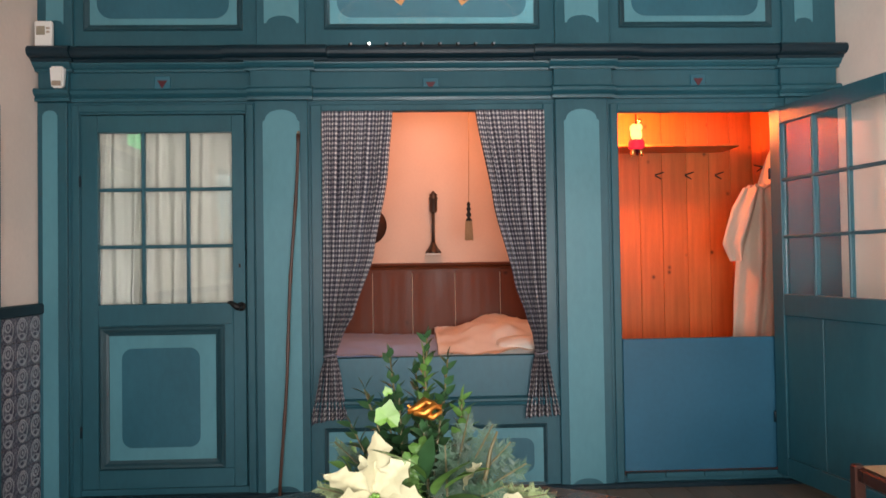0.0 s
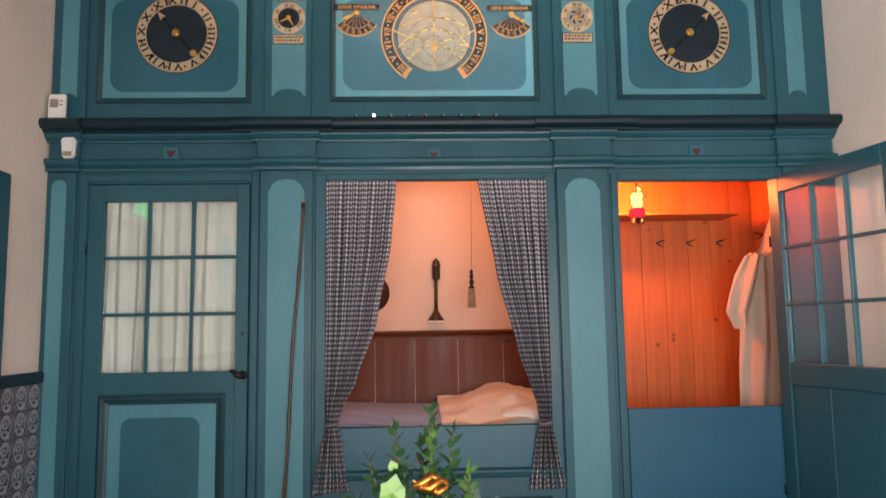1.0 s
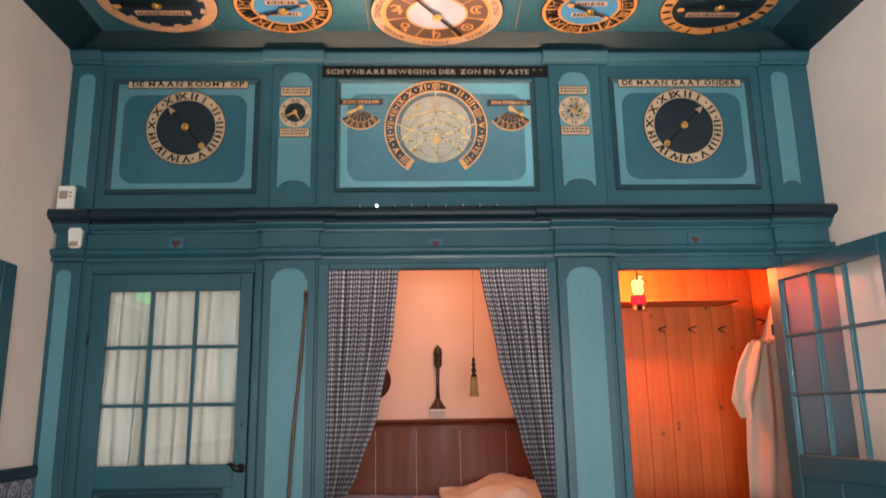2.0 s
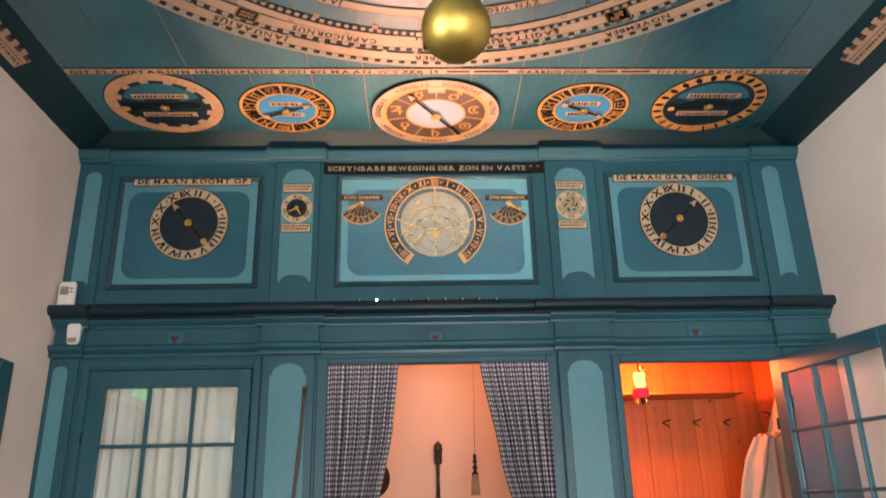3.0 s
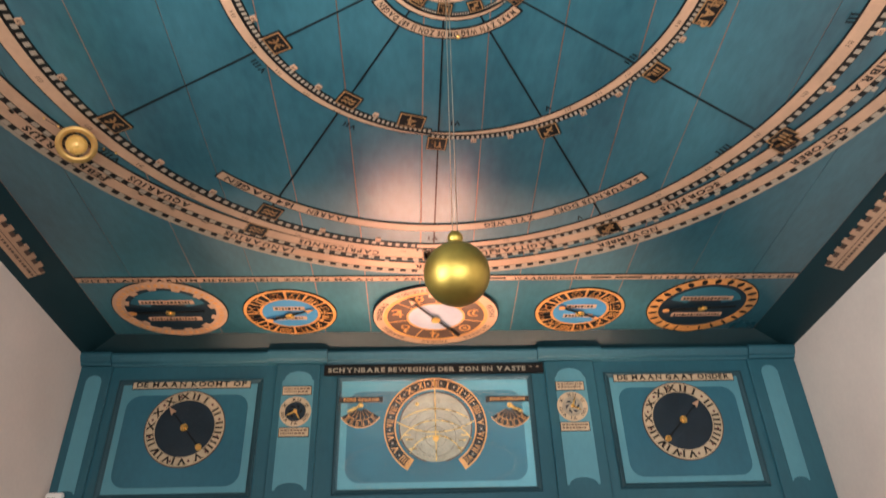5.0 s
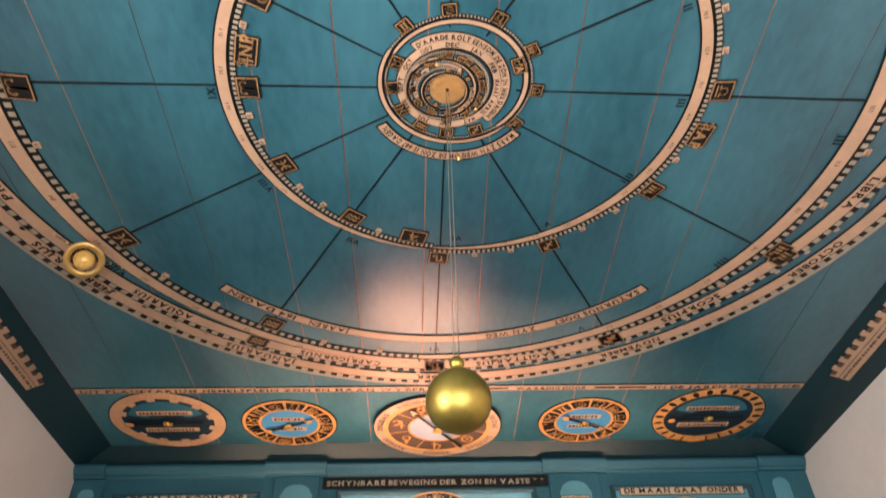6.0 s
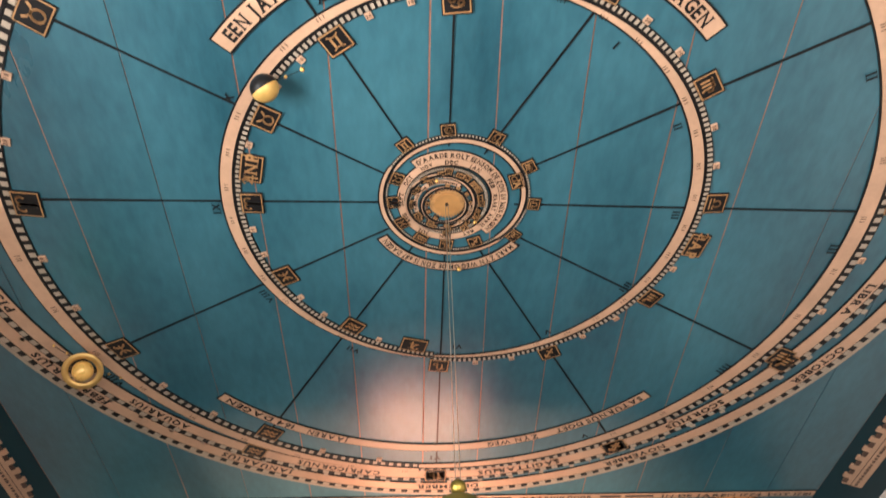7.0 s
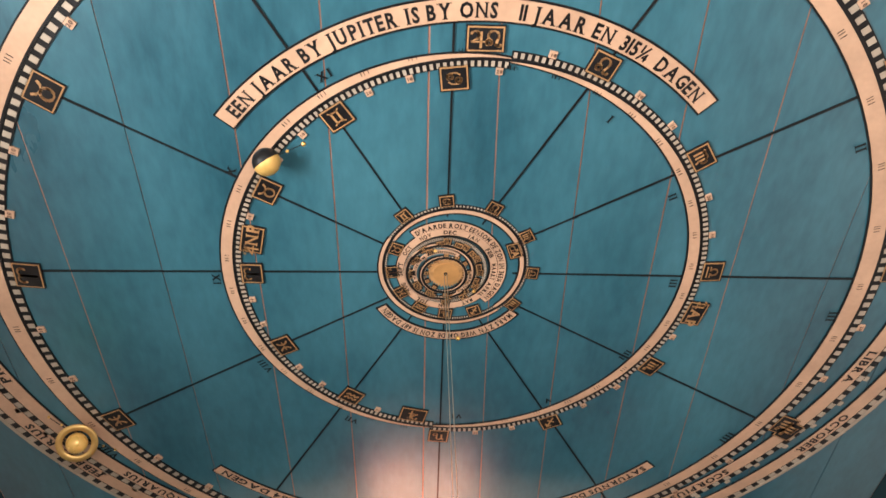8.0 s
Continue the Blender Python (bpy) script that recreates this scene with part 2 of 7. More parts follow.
class Shape:
    """Corners and faces of one mesh, gathered piece by piece."""

    def __init__(self):
        self.v, self.f, self.smooth = [], [], []

    def add(self, verts, faces, smooth=False):
        n = len(self.v)
        self.v.extend(tuple(p) for p in verts)
        self.f.extend(tuple(n + i for i in f) for f in faces)
        self.smooth.extend([smooth] * len(faces))
        return self

    def box(self, x0, x1, y0, y1, z0, z1, c=0.0):
        """A box, with its long edges chamfered by c."""
        if c <= 0:
            vs = [(x, y, z) for z in (z0, z1) for y in (y0, y1) for x in (x0, x1)]
            return self.add(vs, [(0, 2, 3, 1), (4, 5, 7, 6), (0, 1, 5, 4), (2, 6, 7, 3), (0, 4, 6, 2), (1, 3, 7, 5)])
        bm = bmesh.new()
        bmesh.ops.create_cube(bm, size=1)
        for p in bm.verts:
            p.co = Vector(((x0 + x1) / 2 + p.co.x * (x1 - x0), (y0 + y1) / 2 + p.co.y * (y1 - y0), (z0 + z1) / 2 + p.co.z * (z1 - z0)))
        bmesh.ops.bevel(bm, geom=bm.edges[:], offset=c, segments=1, affect="EDGES")
        return self.bm(bm)

    def bm(self, bm, smooth=False, m=None):
        bm.verts.index_update()
        self.add([(m @ p.co if m else p.co) for p in bm.verts], [tuple(p.index for p in f.verts) for f in bm.faces], smooth)
        bm.free()
        return self

    def prism(self, pts, place, h0, h1):
        """A flat outline pts (u, v), from height h0 to h1, set by place(u, v, h)."""
        n = len(pts)
        vs = [place(u, v, h0) for u, v in pts] + [place(u, v, h1) for u, v in pts]
        return self.add(vs, [tuple(range(n)), tuple(range(2 * n - 1, n - 1, -1))] + [(i, i + n, (i + 1) % n + n, (i + 1) % n) for i in range(n)])

    def sector(self, cu, cv, r0, r1, a0, a1, place, h0, h1, steps=None, sv=1.0):
        """A part of a flat ring between the angles a0 and a1, in degrees."""
        n = steps or max(2, int(abs(a1 - a0) / 4) + 1)
        whole = abs(a1 - a0) >= 359.9
        vs, fs = [], []
        radii = [r0, r1] if r1 - r0 < 0.08 else [r0 + (r1 - r0) * k / 5 for k in range(6)]
        k = len(radii)
        for i in range(n + 1):
            a = radians(a0 + (a1 - a0) * i / n)
            vs += [place(cu + r * math.cos(a), cv + sv * r * math.sin(a), h1) for r in radii]
            vs += [place(cu + r0 * math.cos(a), cv + sv * r0 * math.sin(a), h0), place(cu + r1 * math.cos(a), cv + sv * r1 * math.sin(a), h0)]
        w = k + 2
        for i in range(n):
            a, b = i * w, (i + 1) * w
            fs += [(a + j, a + j + 1, b + j + 1, b + j) for j in range(k - 1)]
            fs += [(a, b, b + k, a + k), (a + k - 1, a + k + 1, b + k + 1, b + k - 1)]
        if not whole:
            for a in (0, n * w):
                fs.append((a, a + k, a + k + 1, *range(a + k - 1, a, -1)))
        return self.add(vs, fs)

    def lathe(self, profile, m=Matrix(), steps=24):
        """A turned body: profile of (radius, height), round the z axis of m."""
        n = len(profile)
        vs = [m @ Vector((r * math.cos(2 * math.pi * i / steps), r * math.sin(2 * math.pi * i / steps), z)) for i in range(steps) for r, z in profile]
        fs = [(i * n + j, ((i + 1) % steps) * n + j, ((i + 1) % steps) * n + j + 1, i * n + j + 1) for i in range(steps) for j in range(n - 1)]
        return self.add(vs, fs, True)

    def tube(self, pts, r, steps=8):
        """A round rod along pts; r is one radius or one for each point."""
        radii = r if isinstance(r, (list, tuple)) else [r] * len(pts)
        vs, n = [], len(pts)
        for i, p in enumerate(pts):
            p = Vector(p)
            d = (Vector(pts[min(i + 1, n - 1)]) - Vector(pts[max(i - 1, 0)])).normalized()
            a = d.cross(Vector((0.13, 0.94, 0.31))).normalized()
            b = d.cross(a)
            vs += [p + radii[i] * (a * math.cos(2 * math.pi * k / steps) + b * math.sin(2 * math.pi * k / steps)) for k in range(steps)]
        fs = [(i * steps + k, i * steps + (k + 1) % steps, (i + 1) * steps + (k + 1) % steps, (i + 1) * steps + k) for i in range(n - 1) for k in range(steps)]
        fs += [tuple(range(steps)), tuple(range((n - 1) * steps, n * steps))]
        return self.add(vs, fs, True)

    def ball(self, c, r, seg=16, squash=1.0):
        prof = [(max(1e-4, r * math.sin(math.pi * i / seg)), -r * squash * math.cos(math.pi * i / seg)) for i in range(seg + 1)]
        return self.lathe(prof, Matrix.Translation(c), seg * 2)


def part(name, shape, material, parent=None, label="", kind=""):
    """Links a shape as one mesh object, under a thing or a part."""
    me = bpy.data.meshes.new(name)
    me.from_pydata([tuple(p) for p in shape.v], [], shape.f)
    me.polygons.foreach_set("use_smooth", shape.smooth)
    me.update()
    me.materials.append(material)
    ob = new(name, me)
    if parent:
        ob.parent = parent
        ob.matrix_parent_inverse = parent.matrix_basis.inverted()
    return tagged(ob, label, "", "", kind)


def thing(name, label, category, group="", kind="", at=(0, 0, 0)):
    ob = new(name)
    ob.location = at
    ob.empty_display_size = 0.1
    return tagged(ob, label, category, group, kind)


def solo(name, shape, material, label, category, group="", kind=""):
    return tagged(part(name, shape, material), label, category, group, kind)


def on_wall(u, v, h):
    """A place on the panelled wall: x, z, and the distance in front of it."""
    return Vector((u, -h, v))


COVE_Y, COVE_Z = -0.115, 3.160


def on_ceiling(u, v, h):
    """A place under the ceiling as seen from below: x, -y, and the distance below; bends down along the cove by the wall."""
    y = -v
    if y <= COVE_Y:
        return Vector((u, y, CEIL - h))
    run, drop = -COVE_Y, CEIL - COVE_Z
    length = math.hypot(run, drop)
    s = min((y - COVE_Y) / length, 0.98)
    return Vector((u, COVE_Y + run * s - h * drop / length, CEIL - drop * s - h * run / length))


GLYPHS = {}


def glyph(ch):
    """Corners, faces and width of one letter of the built-in font, 1 unit high."""
    if ch not in GLYPHS:
        cu = bpy.data.curves.new("letter", "FONT")
        cu.body, cu.offset, cu.resolution_u = ch, 0.014 if ch in "MNW" else 0.034, 2
        ob = new("letter", cu)
        dg = bpy.context.evaluated_depsgraph_get()
        dg.update()
        me = ob.evaluated_get(dg).to_mesh()
        vs = [(p.co.x, p.co.y) for p in me.vertices]
        fs = [tuple(f.vertices) for f in me.polygons]
        x0 = min((p[0] for p in vs), default=0)
        x1 = max((p[0] for p in vs), default=0.26)
        foot, top = min((p[1] for p in vs), default=0), max((p[1] for p in vs), default=0)
        for letters, level, rise in (("AFHIKMNPRTXY", foot, 0.052), ("HIKLMNUVWXYJ", top, -0.052)):
            ends = sorted(p[0] for p in vs if abs(p[1] - level) < 0.022) if ch in letters else []
            for a, b in zip(ends[::2], ends[1::2]):
                if b - a < 0.22:
                    for p, q in ((a - 0.075, a), (b, b + 0.075)):
                        n = len(vs)
                        vs += [(p, level), (q, level), (q, level + rise), (p, level + rise)]
                        fs.append((n, n + 1, n + 2, n + 3) if rise > 0 else (n + 3, n + 2, n + 1, n))
        x0, x1 = min((p[0] for p in vs), default=0), max((p[0] for p in vs), default=0.26)
        GLYPHS[ch] = ([(x - x0, y) for x, y in vs], fs, x1 - x0)
        bpy.data.objects.remove(ob)
        bpy.data.curves.remove(cu)
    return GLYPHS[ch]


def set_out(string, gap=0.07, space=0.34):
    x, out = 0.0, []
    for ch in string:
        if ch == " ":
            x += space
            continue
        w = glyph(ch)[2]
        out.append((ch, x, w))
        x += w + gap
    return out, x - gap


def write(shape, string, place, u0, u1, v, size, h):
    """One straight line of letters from u0 to u1, its foot at v."""
    letters, w = set_out(string)
    k = (u1 - u0) / w
    for ch, x, _ in letters:
        vs, fs, _ = glyph(ch)
        if isinstance(shape, list):
            shape.append(Shape())
        (shape[-1] if isinstance(shape, list) else shape).add([place(u0 + (x + a) * k, v + b * size, h) for a, b in vs], fs)


def write_arc(shape, string, place, cu, cv, r, a0, a1, size, h):
    """Letters round a ring, clockwise from a0 to a1, their feet at r and heads outward."""
    letters, w = set_out(string)
    for ch, x, gw in letters:
        vs, fs, _ = glyph(ch)
        a = radians(a0 + (a1 - a0) * (x + gw / 2) / w)
        k = abs(radians(a1 - a0)) * r / w
        c, s = math.cos(a), math.sin(a)
        pts = []
        for p, q in vs:
            t, o = (p - gw / 2) * k, r + q * size
            pts.append(place(cu + c * o + s * t, cv + s * o - c * t, h))
        if isinstance(shape, list):
            shape.append(Shape())
        (shape[-1] if isinstance(shape, list) else shape).add(pts, fs)


def sign_glyph(shape, ch, place, cu, cv, size, turn, h):
    """One letter or sign centred on a point, its head towards the angle turn."""
    if ch in STROKES:
        c, s = math.cos(radians(turn)), math.sin(radians(turn))
        for line in STROKES[ch]:
            for (a, b), (d, e) in zip(line, line[1:]):
                l = math.hypot(d - a, e - b) or 1
                w = 0.062 if abs(d - a) < abs(e - b) * 1.2 else 0.040
                nx, ny, tx, ty = -(e - b) / l * w, (d - a) / l * w, (d - a) / l * w * 0.6, (e - b) / l * w * 0.6
                quad = ((a - tx + nx, b - ty + ny), (d + tx + nx, e + ty + ny), (d + tx - nx, e + ty - ny), (a - tx - nx, b - ty - ny))
                shape.add([place(cu + p * size * s + q * size * c, cv - p * size * c + q * size * s, h) for p, q in quad], [(0, 1, 2, 3)])
        return
    vs, fs, w = glyph(ch)
    ys = [q for _, q in vs] or [0]
    mid = (min(ys) + max(ys)) / 2
    c, s = math.cos(radians(turn)), math.sin(radians(turn))
    shape.add([place(cu + (p - w / 2) * size * s + (q - mid) * size * c, cv - (p - w / 2) * size * c + (q - mid) * size * s, h) for p, q in vs], fs)


def arc(cx, cy, r, a0=0, a1=360):
    n = max(4, int(abs(a1 - a0) / 24))
    return [(cx + r * math.cos(radians(a0 + (a1 - a0) * i / n)), cy + r * math.sin(radians(a0 + (a1 - a0) * i / n))) for i in range(n + 1)]


STEMS = [[(-0.40, 0.32), (-0.34, 0.25), (-0.34, -0.32)], arc(-0.22, 0.2, 0.12, 180, 0) + [(-0.10, -0.32)], arc(0.02, 0.2, 0.12, 180, 0) + [(0.14, -0.25)]]
# strokes of the signs of the zodiac, the planets and the sun
STROKES = {
    "\u2648": [arc(-0.21, 0.22, 0.21, 220, 0) + [(0, -0.45)], [(0, -0.45)] + arc(0.21, 0.22, 0.21, 180, -40)],
    "\u2649": [arc(0, -0.17, 0.27), arc(0, 0.46, 0.36, 200, 340)],
    "\u264a": [[(-0.17, -0.32), (-0.17, 0.32)], [(0.17, -0.32), (0.17, 0.32)], arc(0, 0.80, 0.52, 232, 308), arc(0, -0.80, 0.52, 52, 128)],
    "\u264b": [arc(-0.22, 0.10, 0.14), arc(0.22, -0.10, 0.14), arc(0, -0.06, 0.38, 145, 40), arc(0, 0.06, 0.38, 325, 220)],
    "\u264c": [arc(-0.22, -0.16, 0.14), arc(0.0, 0.17, 0.26, 215, -25) + [(0.13, -0.25)], arc(0.26, -0.25, 0.13, 180, 350)],
    "\u264d": [*STEMS, [(0.14, -0.25), (0.22, -0.42)], arc(0.22, 0.02, 0.16, 120, -110)],
    "\u264e": [[(-0.40, -0.34), (0.40, -0.34)], [(-0.40, -0.14), (-0.14, -0.14)] + arc(0, 0.08, 0.24, 235, -55) + [(0.14, -0.14), (0.40, -0.14)]],
    "\u264f": [*STEMS, [(0.14, -0.25), (0.30, -0.36), (0.42, -0.22)], [(0.28, -0.18), (0.42, -0.20), (0.42, -0.36)]],
    "\u2650": [[(-0.34, -0.36), (0.34, 0.34)], [(0.04, 0.34), (0.34, 0.34), (0.34, 0.04)], [(-0.26, 0.06), (0.08, -0.26)]],
    "\u2651": [[(-0.40, 0.32), (-0.26, 0.28), (-0.20, -0.20)], arc(-0.03, 0.18, 0.16, 170, 0) + [(0.12, -0.25)], arc(0.26, -0.20, 0.14)],
    "\u2652": [[(-0.42, 0.08), (-0.24, 0.24), (-0.08, 0.08), (0.08, 0.24), (0.24, 0.08), (0.42, 0.24)], [(-0.42, -0.24), (-0.24, -0.08), (-0.08, -0.24), (0.08, -0.08), (0.24, -0.24), (0.42, -0.08)]],
    "\u2653": [arc(-0.50, 0, 0.38, -62, 62), arc(0.50, 0, 0.38, 118, 242), [(-0.34, 0), (0.34, 0)]],
    "\u2642": [arc(-0.04, -0.1, 0.25), [(0.13, 0.08), (0.38, 0.36)], [(0.16, 0.36), (0.38, 0.36), (0.38, 0.14)]],
    "\u263f": [arc(0, 0.10, 0.20), [(0, -0.1), (0, -0.46)], [(-0.16, -0.28), (0.16, -0.28)], arc(0, 0.46, 0.18, 200, 340)],
    "\u2643": [arc(-0.14, 0.20, 0.20, 160, -60) + [(-0.32, -0.14), (0.34, -0.14)], [(0.16, 0.34), (0.16, -0.42)]],
    "\u2640": [arc(0, 0.16, 0.22), [(0, -0.06), (0, -0.46)], [(-0.16, -0.27), (0.16, -0.27)]],
    "\u2644": [[(-0.14, 0.42), (-0.14, -0.36)], [(-0.30, 0.22), (0.06, 0.22)], arc(0.05, -0.05, 0.19, 150, -60) + [(0.10, -0.38)]],
    "\u2609": [arc(0, 0, 0.32), arc(0, 0, 0.06)],
    "\u263d": [arc(0, 0, 0.36, 50, 310), arc(0.20, 0, 0.27, 100, 260)],
}


def rounded(u0, u1, v0, v1, r, inward=False):
    """Outline of a rectangle with rounded corners."""
    pts = []
    for cu, cv, a in ((u1 - r, v1 - r, 0), (u0 + r, v1 - r, 90), (u0 + r, v0 + r, 180), (u1 - r, v0 + r, 270)):
        pts += [(cu + r * math.cos(radians(a + 15 * i)), cv + r * math.sin(radians(a + 15 * i))) for i in range(7)]
    return pts


def strip_outline(u0, u1, v0, v1, foot=True):
    """Outline of a painted pilaster panel: an arched head on small shoulders and a hollowed foot."""
    w = u1 - u0
    c, s = (u0 + u1) / 2, w * 0.07
    r = w / 2 - s
    head = [(c + r * math.cos(radians(a)), v1 - r * 0.62 + r * 0.62 * math.sin(radians(a))) for a in range(0, 181, 12)]
    pts = [(u1, v1 - r * 0.62 - s)] + head + [(u0, v1 - r * 0.62 - s)]
    if foot:
        pts += [(u0, v0), (c - r, v0)] + [(c + r * math.cos(radians(a)), v0 + r * 0.5 * math.sin(radians(a))) for a in range(168, 11, -12)] + [(c + r, v0), (u1, v0)]
    else:
        pts += [(u0, v0), (u1, v0)]
    return pts


def moulding(shape, u0, u1, v0, v1, w, h, place=on_wall, base=0.0):
    """A mitred frame moulding with a rounded ridge, inside the rectangle."""
    prof = [(0, base), (0, base + h * 0.6), (w * 0.2, base + h), (w * 0.45, base + h * 0.9), (w * 0.7, base + h * 0.45), (w, base + h * 0.25), (w, base)]
    n = len(prof)
    vs = []
    for cu, cv, du, dv in ((u0, v0, 1, 1), (u1, v0, -1, 1), (u1, v1, -1, -1), (u0, v1, 1, -1)):
        vs += [place(cu + du * o, cv + dv * o, q) for o, q in prof]
    fs = [(i * n + j, ((i + 1) % 4) * n + j, ((i + 1) % 4) * n + (j + 1) % n, i * n + (j + 1) % n) for i in range(4) for j in range(n)]
    shape.add(vs, fs)


def run(shape, profile, x0, x1):
    """A profile of (y, z), drawn along x."""
    n = len(profile)
    vs = [(x, y, z) for x in (x0, x1) for y, z in profile]
    shape.add(vs, [(i, (i + 1) % n, (i + 1) % n + n, i + n) for i in range(n)] + [tuple(range(n)), tuple(range(2 * n - 1, n - 1, -1))])


def lettering(ob, pieces, ink, name="letter"):
    """Each letter as a part of its own, or all fine ones as one."""
    if isinstance(pieces, list):
        for p in pieces:
            part(name, p, ink, ob)
    else:
        part("lettering", pieces, ink, ob, kind="stuff")


# ---- the room ----
floor = Shape()
x = XL - 0.3
while x < XR + 0.3:
    floor.box(x, x + 0.215, YB - 0.3, DEEP + 0.2, FLOOR - 0.04, FLOOR, 0.003)
    x += 0.218
solo("floor", floor, FLOORWOOD, "dark worn floor boards of the room", "floor", kind="structure")

# side walls, with the window and door openings of the left one
T = 0.25
WY0, WY1, WZ0, WZ1 = -4.95, -3.45, 0.92, 2.08
DY0, DY1, DZ1 = -1.45, -0.52, 1.72
s = Shape()
for y0, y1, z0, z1 in ((YB - T, WY0, FLOOR, 3.30), (WY0, WY1, FLOOR, WZ0), (WY0, WY1, WZ1, 3.30), (WY1, DY0, FLOOR, 3.30), (DY0, DY1, DZ1, 3.30), (DY1, DEEP + 0.2, FLOOR, 3.30)):
    s.box(XL - T, XL, y0, y1, z0, z1)
wall_left = solo("wall_left", s, WHITE_WALL, "uneven limewashed wall above a tiled dado", "wall", kind="structure")
s = Shape().box(XR, XR + T, YB - T, DEEP + 0.2, FLOOR, 3.30)
solo("wall_right", s, WHITE_WALL, "plain limewashed side wall", "wall", kind="structure")
s = Shape()
BX0, BX1, BZ0, BZ1 = -0.90, 1.50, 0.26, 1.64
for x0, x1, z0, z1 in ((XL - T, BX0, FLOOR, 3.3), (BX0, BX1, FLOOR, BZ0), (BX0, BX1, BZ1, 3.3), (BX1, XR + T, FLOOR, 3.3)):
    s.box(x0, x1, YB - T, YB, z0, z1)
solo("wall_back", s, WHITE_WALL, "unseen limewashed wall with an assumed window opening", "wall", kind="structure")

# the boarded ceiling: planks with open joints, a cove round them
s = Shape()
JOINTS = [XL + 0.20, -1.585, -1.255, -0.955, -0.642, -0.369, -0.080, 0.138, 0.400, 0.690, 0.972, 1.325, 1.660, 1.985]
rnd = random.Random(4)


def joint(x, y):
    return x + (0.028 if 0 < x < 1.9 else 0.0) * (y + 2.67)


for a, b in zip(JOINTS, JOINTS[1:]):
    g0, g1 = 0.0016 + 0.0014 * rnd.random(), 0.0016 + 0.0014 * rnd.random()
    dip = 0.0016 * (rnd.random() - 0.5)
    tilt = 0.0022 * (rnd.random() - 0.5)
    vs = []
    n = 24
    for i in range(n + 1):
        y = YB + (COVE_Y - YB) * i / n
        wob = 0.0012 * noise.noise(Vector((a * 7, y * 1.3, 0)))
        wa, wb = joint(a, y) + g0, joint(b, y) - g1
        vs += [(wa, y, CEIL + dip - tilt + wob), (wb, y, CEIL + dip + tilt + wob), (wa, y, CEIL + 0.03), (wb, y, CEIL + 0.03)]
    fs = []
    for i in range(n):
        p, q = 4 * i, 4 * i + 4
        fs += [(p, p + 1, q + 1, q), (p, q, q + 2, p + 2), (p + 1, p + 3, q + 3, q + 1)]
    s.add(vs, fs)
solo("ceiling", s, CEILING_PAINT, "glossy teal painted plank ceiling with open joints", "ceiling", kind="structure")
# the cove on three sides, its shadow put into a darker teal
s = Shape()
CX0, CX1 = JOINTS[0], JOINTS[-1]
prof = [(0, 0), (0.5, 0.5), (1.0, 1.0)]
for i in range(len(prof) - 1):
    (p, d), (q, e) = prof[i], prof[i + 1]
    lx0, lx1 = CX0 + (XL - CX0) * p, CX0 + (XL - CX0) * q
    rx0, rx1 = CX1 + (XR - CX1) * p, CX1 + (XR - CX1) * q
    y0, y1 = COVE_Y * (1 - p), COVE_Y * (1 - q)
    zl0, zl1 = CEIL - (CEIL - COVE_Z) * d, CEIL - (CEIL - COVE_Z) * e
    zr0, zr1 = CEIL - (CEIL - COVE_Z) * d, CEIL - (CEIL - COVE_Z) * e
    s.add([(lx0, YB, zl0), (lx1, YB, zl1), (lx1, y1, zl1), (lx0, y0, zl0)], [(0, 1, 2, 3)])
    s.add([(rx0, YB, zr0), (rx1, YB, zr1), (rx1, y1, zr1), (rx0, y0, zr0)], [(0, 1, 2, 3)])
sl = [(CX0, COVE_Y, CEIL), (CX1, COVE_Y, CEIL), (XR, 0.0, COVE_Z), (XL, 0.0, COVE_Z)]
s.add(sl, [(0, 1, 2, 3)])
solo("ceiling_cove", s, COVE_SHADED, "teal sloping cove round the ceiling, its shade put into the colour", "cove", kind="structure")
solo("ceiling_backing", Shape().box(XL - T, XR + T, YB - T, 0.06, CEIL + 0.0038, CEIL + 0.06), JOINT, "brown boards showing in the ceiling joints", "ceiling", kind="structure")

# ---- the panelled wall ----
# boarding with its three openings
wall = thing("wall_front", "teal painted timber panelling with pilasters and openings", "panelled wall", kind="structure")
DX0, DX1, DZ0, DZT = -1.862, -0.996, -0.115, 1.866      # the closed door
OX0, OX1, OZ0, OZ1 = -0.590, 0.602, 0.550, 1.872       # the bed opening
KX0, KX1, KZ0, KZ1 = 1.015, 1.880, 0.622, 1.858        # the closet opening
for x0, x1, z0, z1 in ((XL, DX0, FLOOR, 1.94), (DX0, DX1, DZT, 1.94), (DX0, DX1, FLOOR, DZ0), (DX1, OX0, FLOOR, 1.94), (OX0, OX1, OZ1, 1.94),
                       (OX0, OX1, FLOOR, OZ0), (OX1, KX0, FLOOR, 1.94), (KX0, KX1, KZ1, 1.94), (KX0, KX1, FLOOR, -0.115), (KX1, XR, FLOOR, 1.94)):
    part("board", Shape().box(x0, x1, 0.0, 0.035, z0, z1), TEAL, wall)
part("frieze_board", Shape().box(XL, XR, 0.0, 0.04, 1.94, 2.24), TEAL, wall)
part("upper_board", Shape().box(XL, XR, 0.0, 0.04, 2.24, 3.20), TEAL, wall)

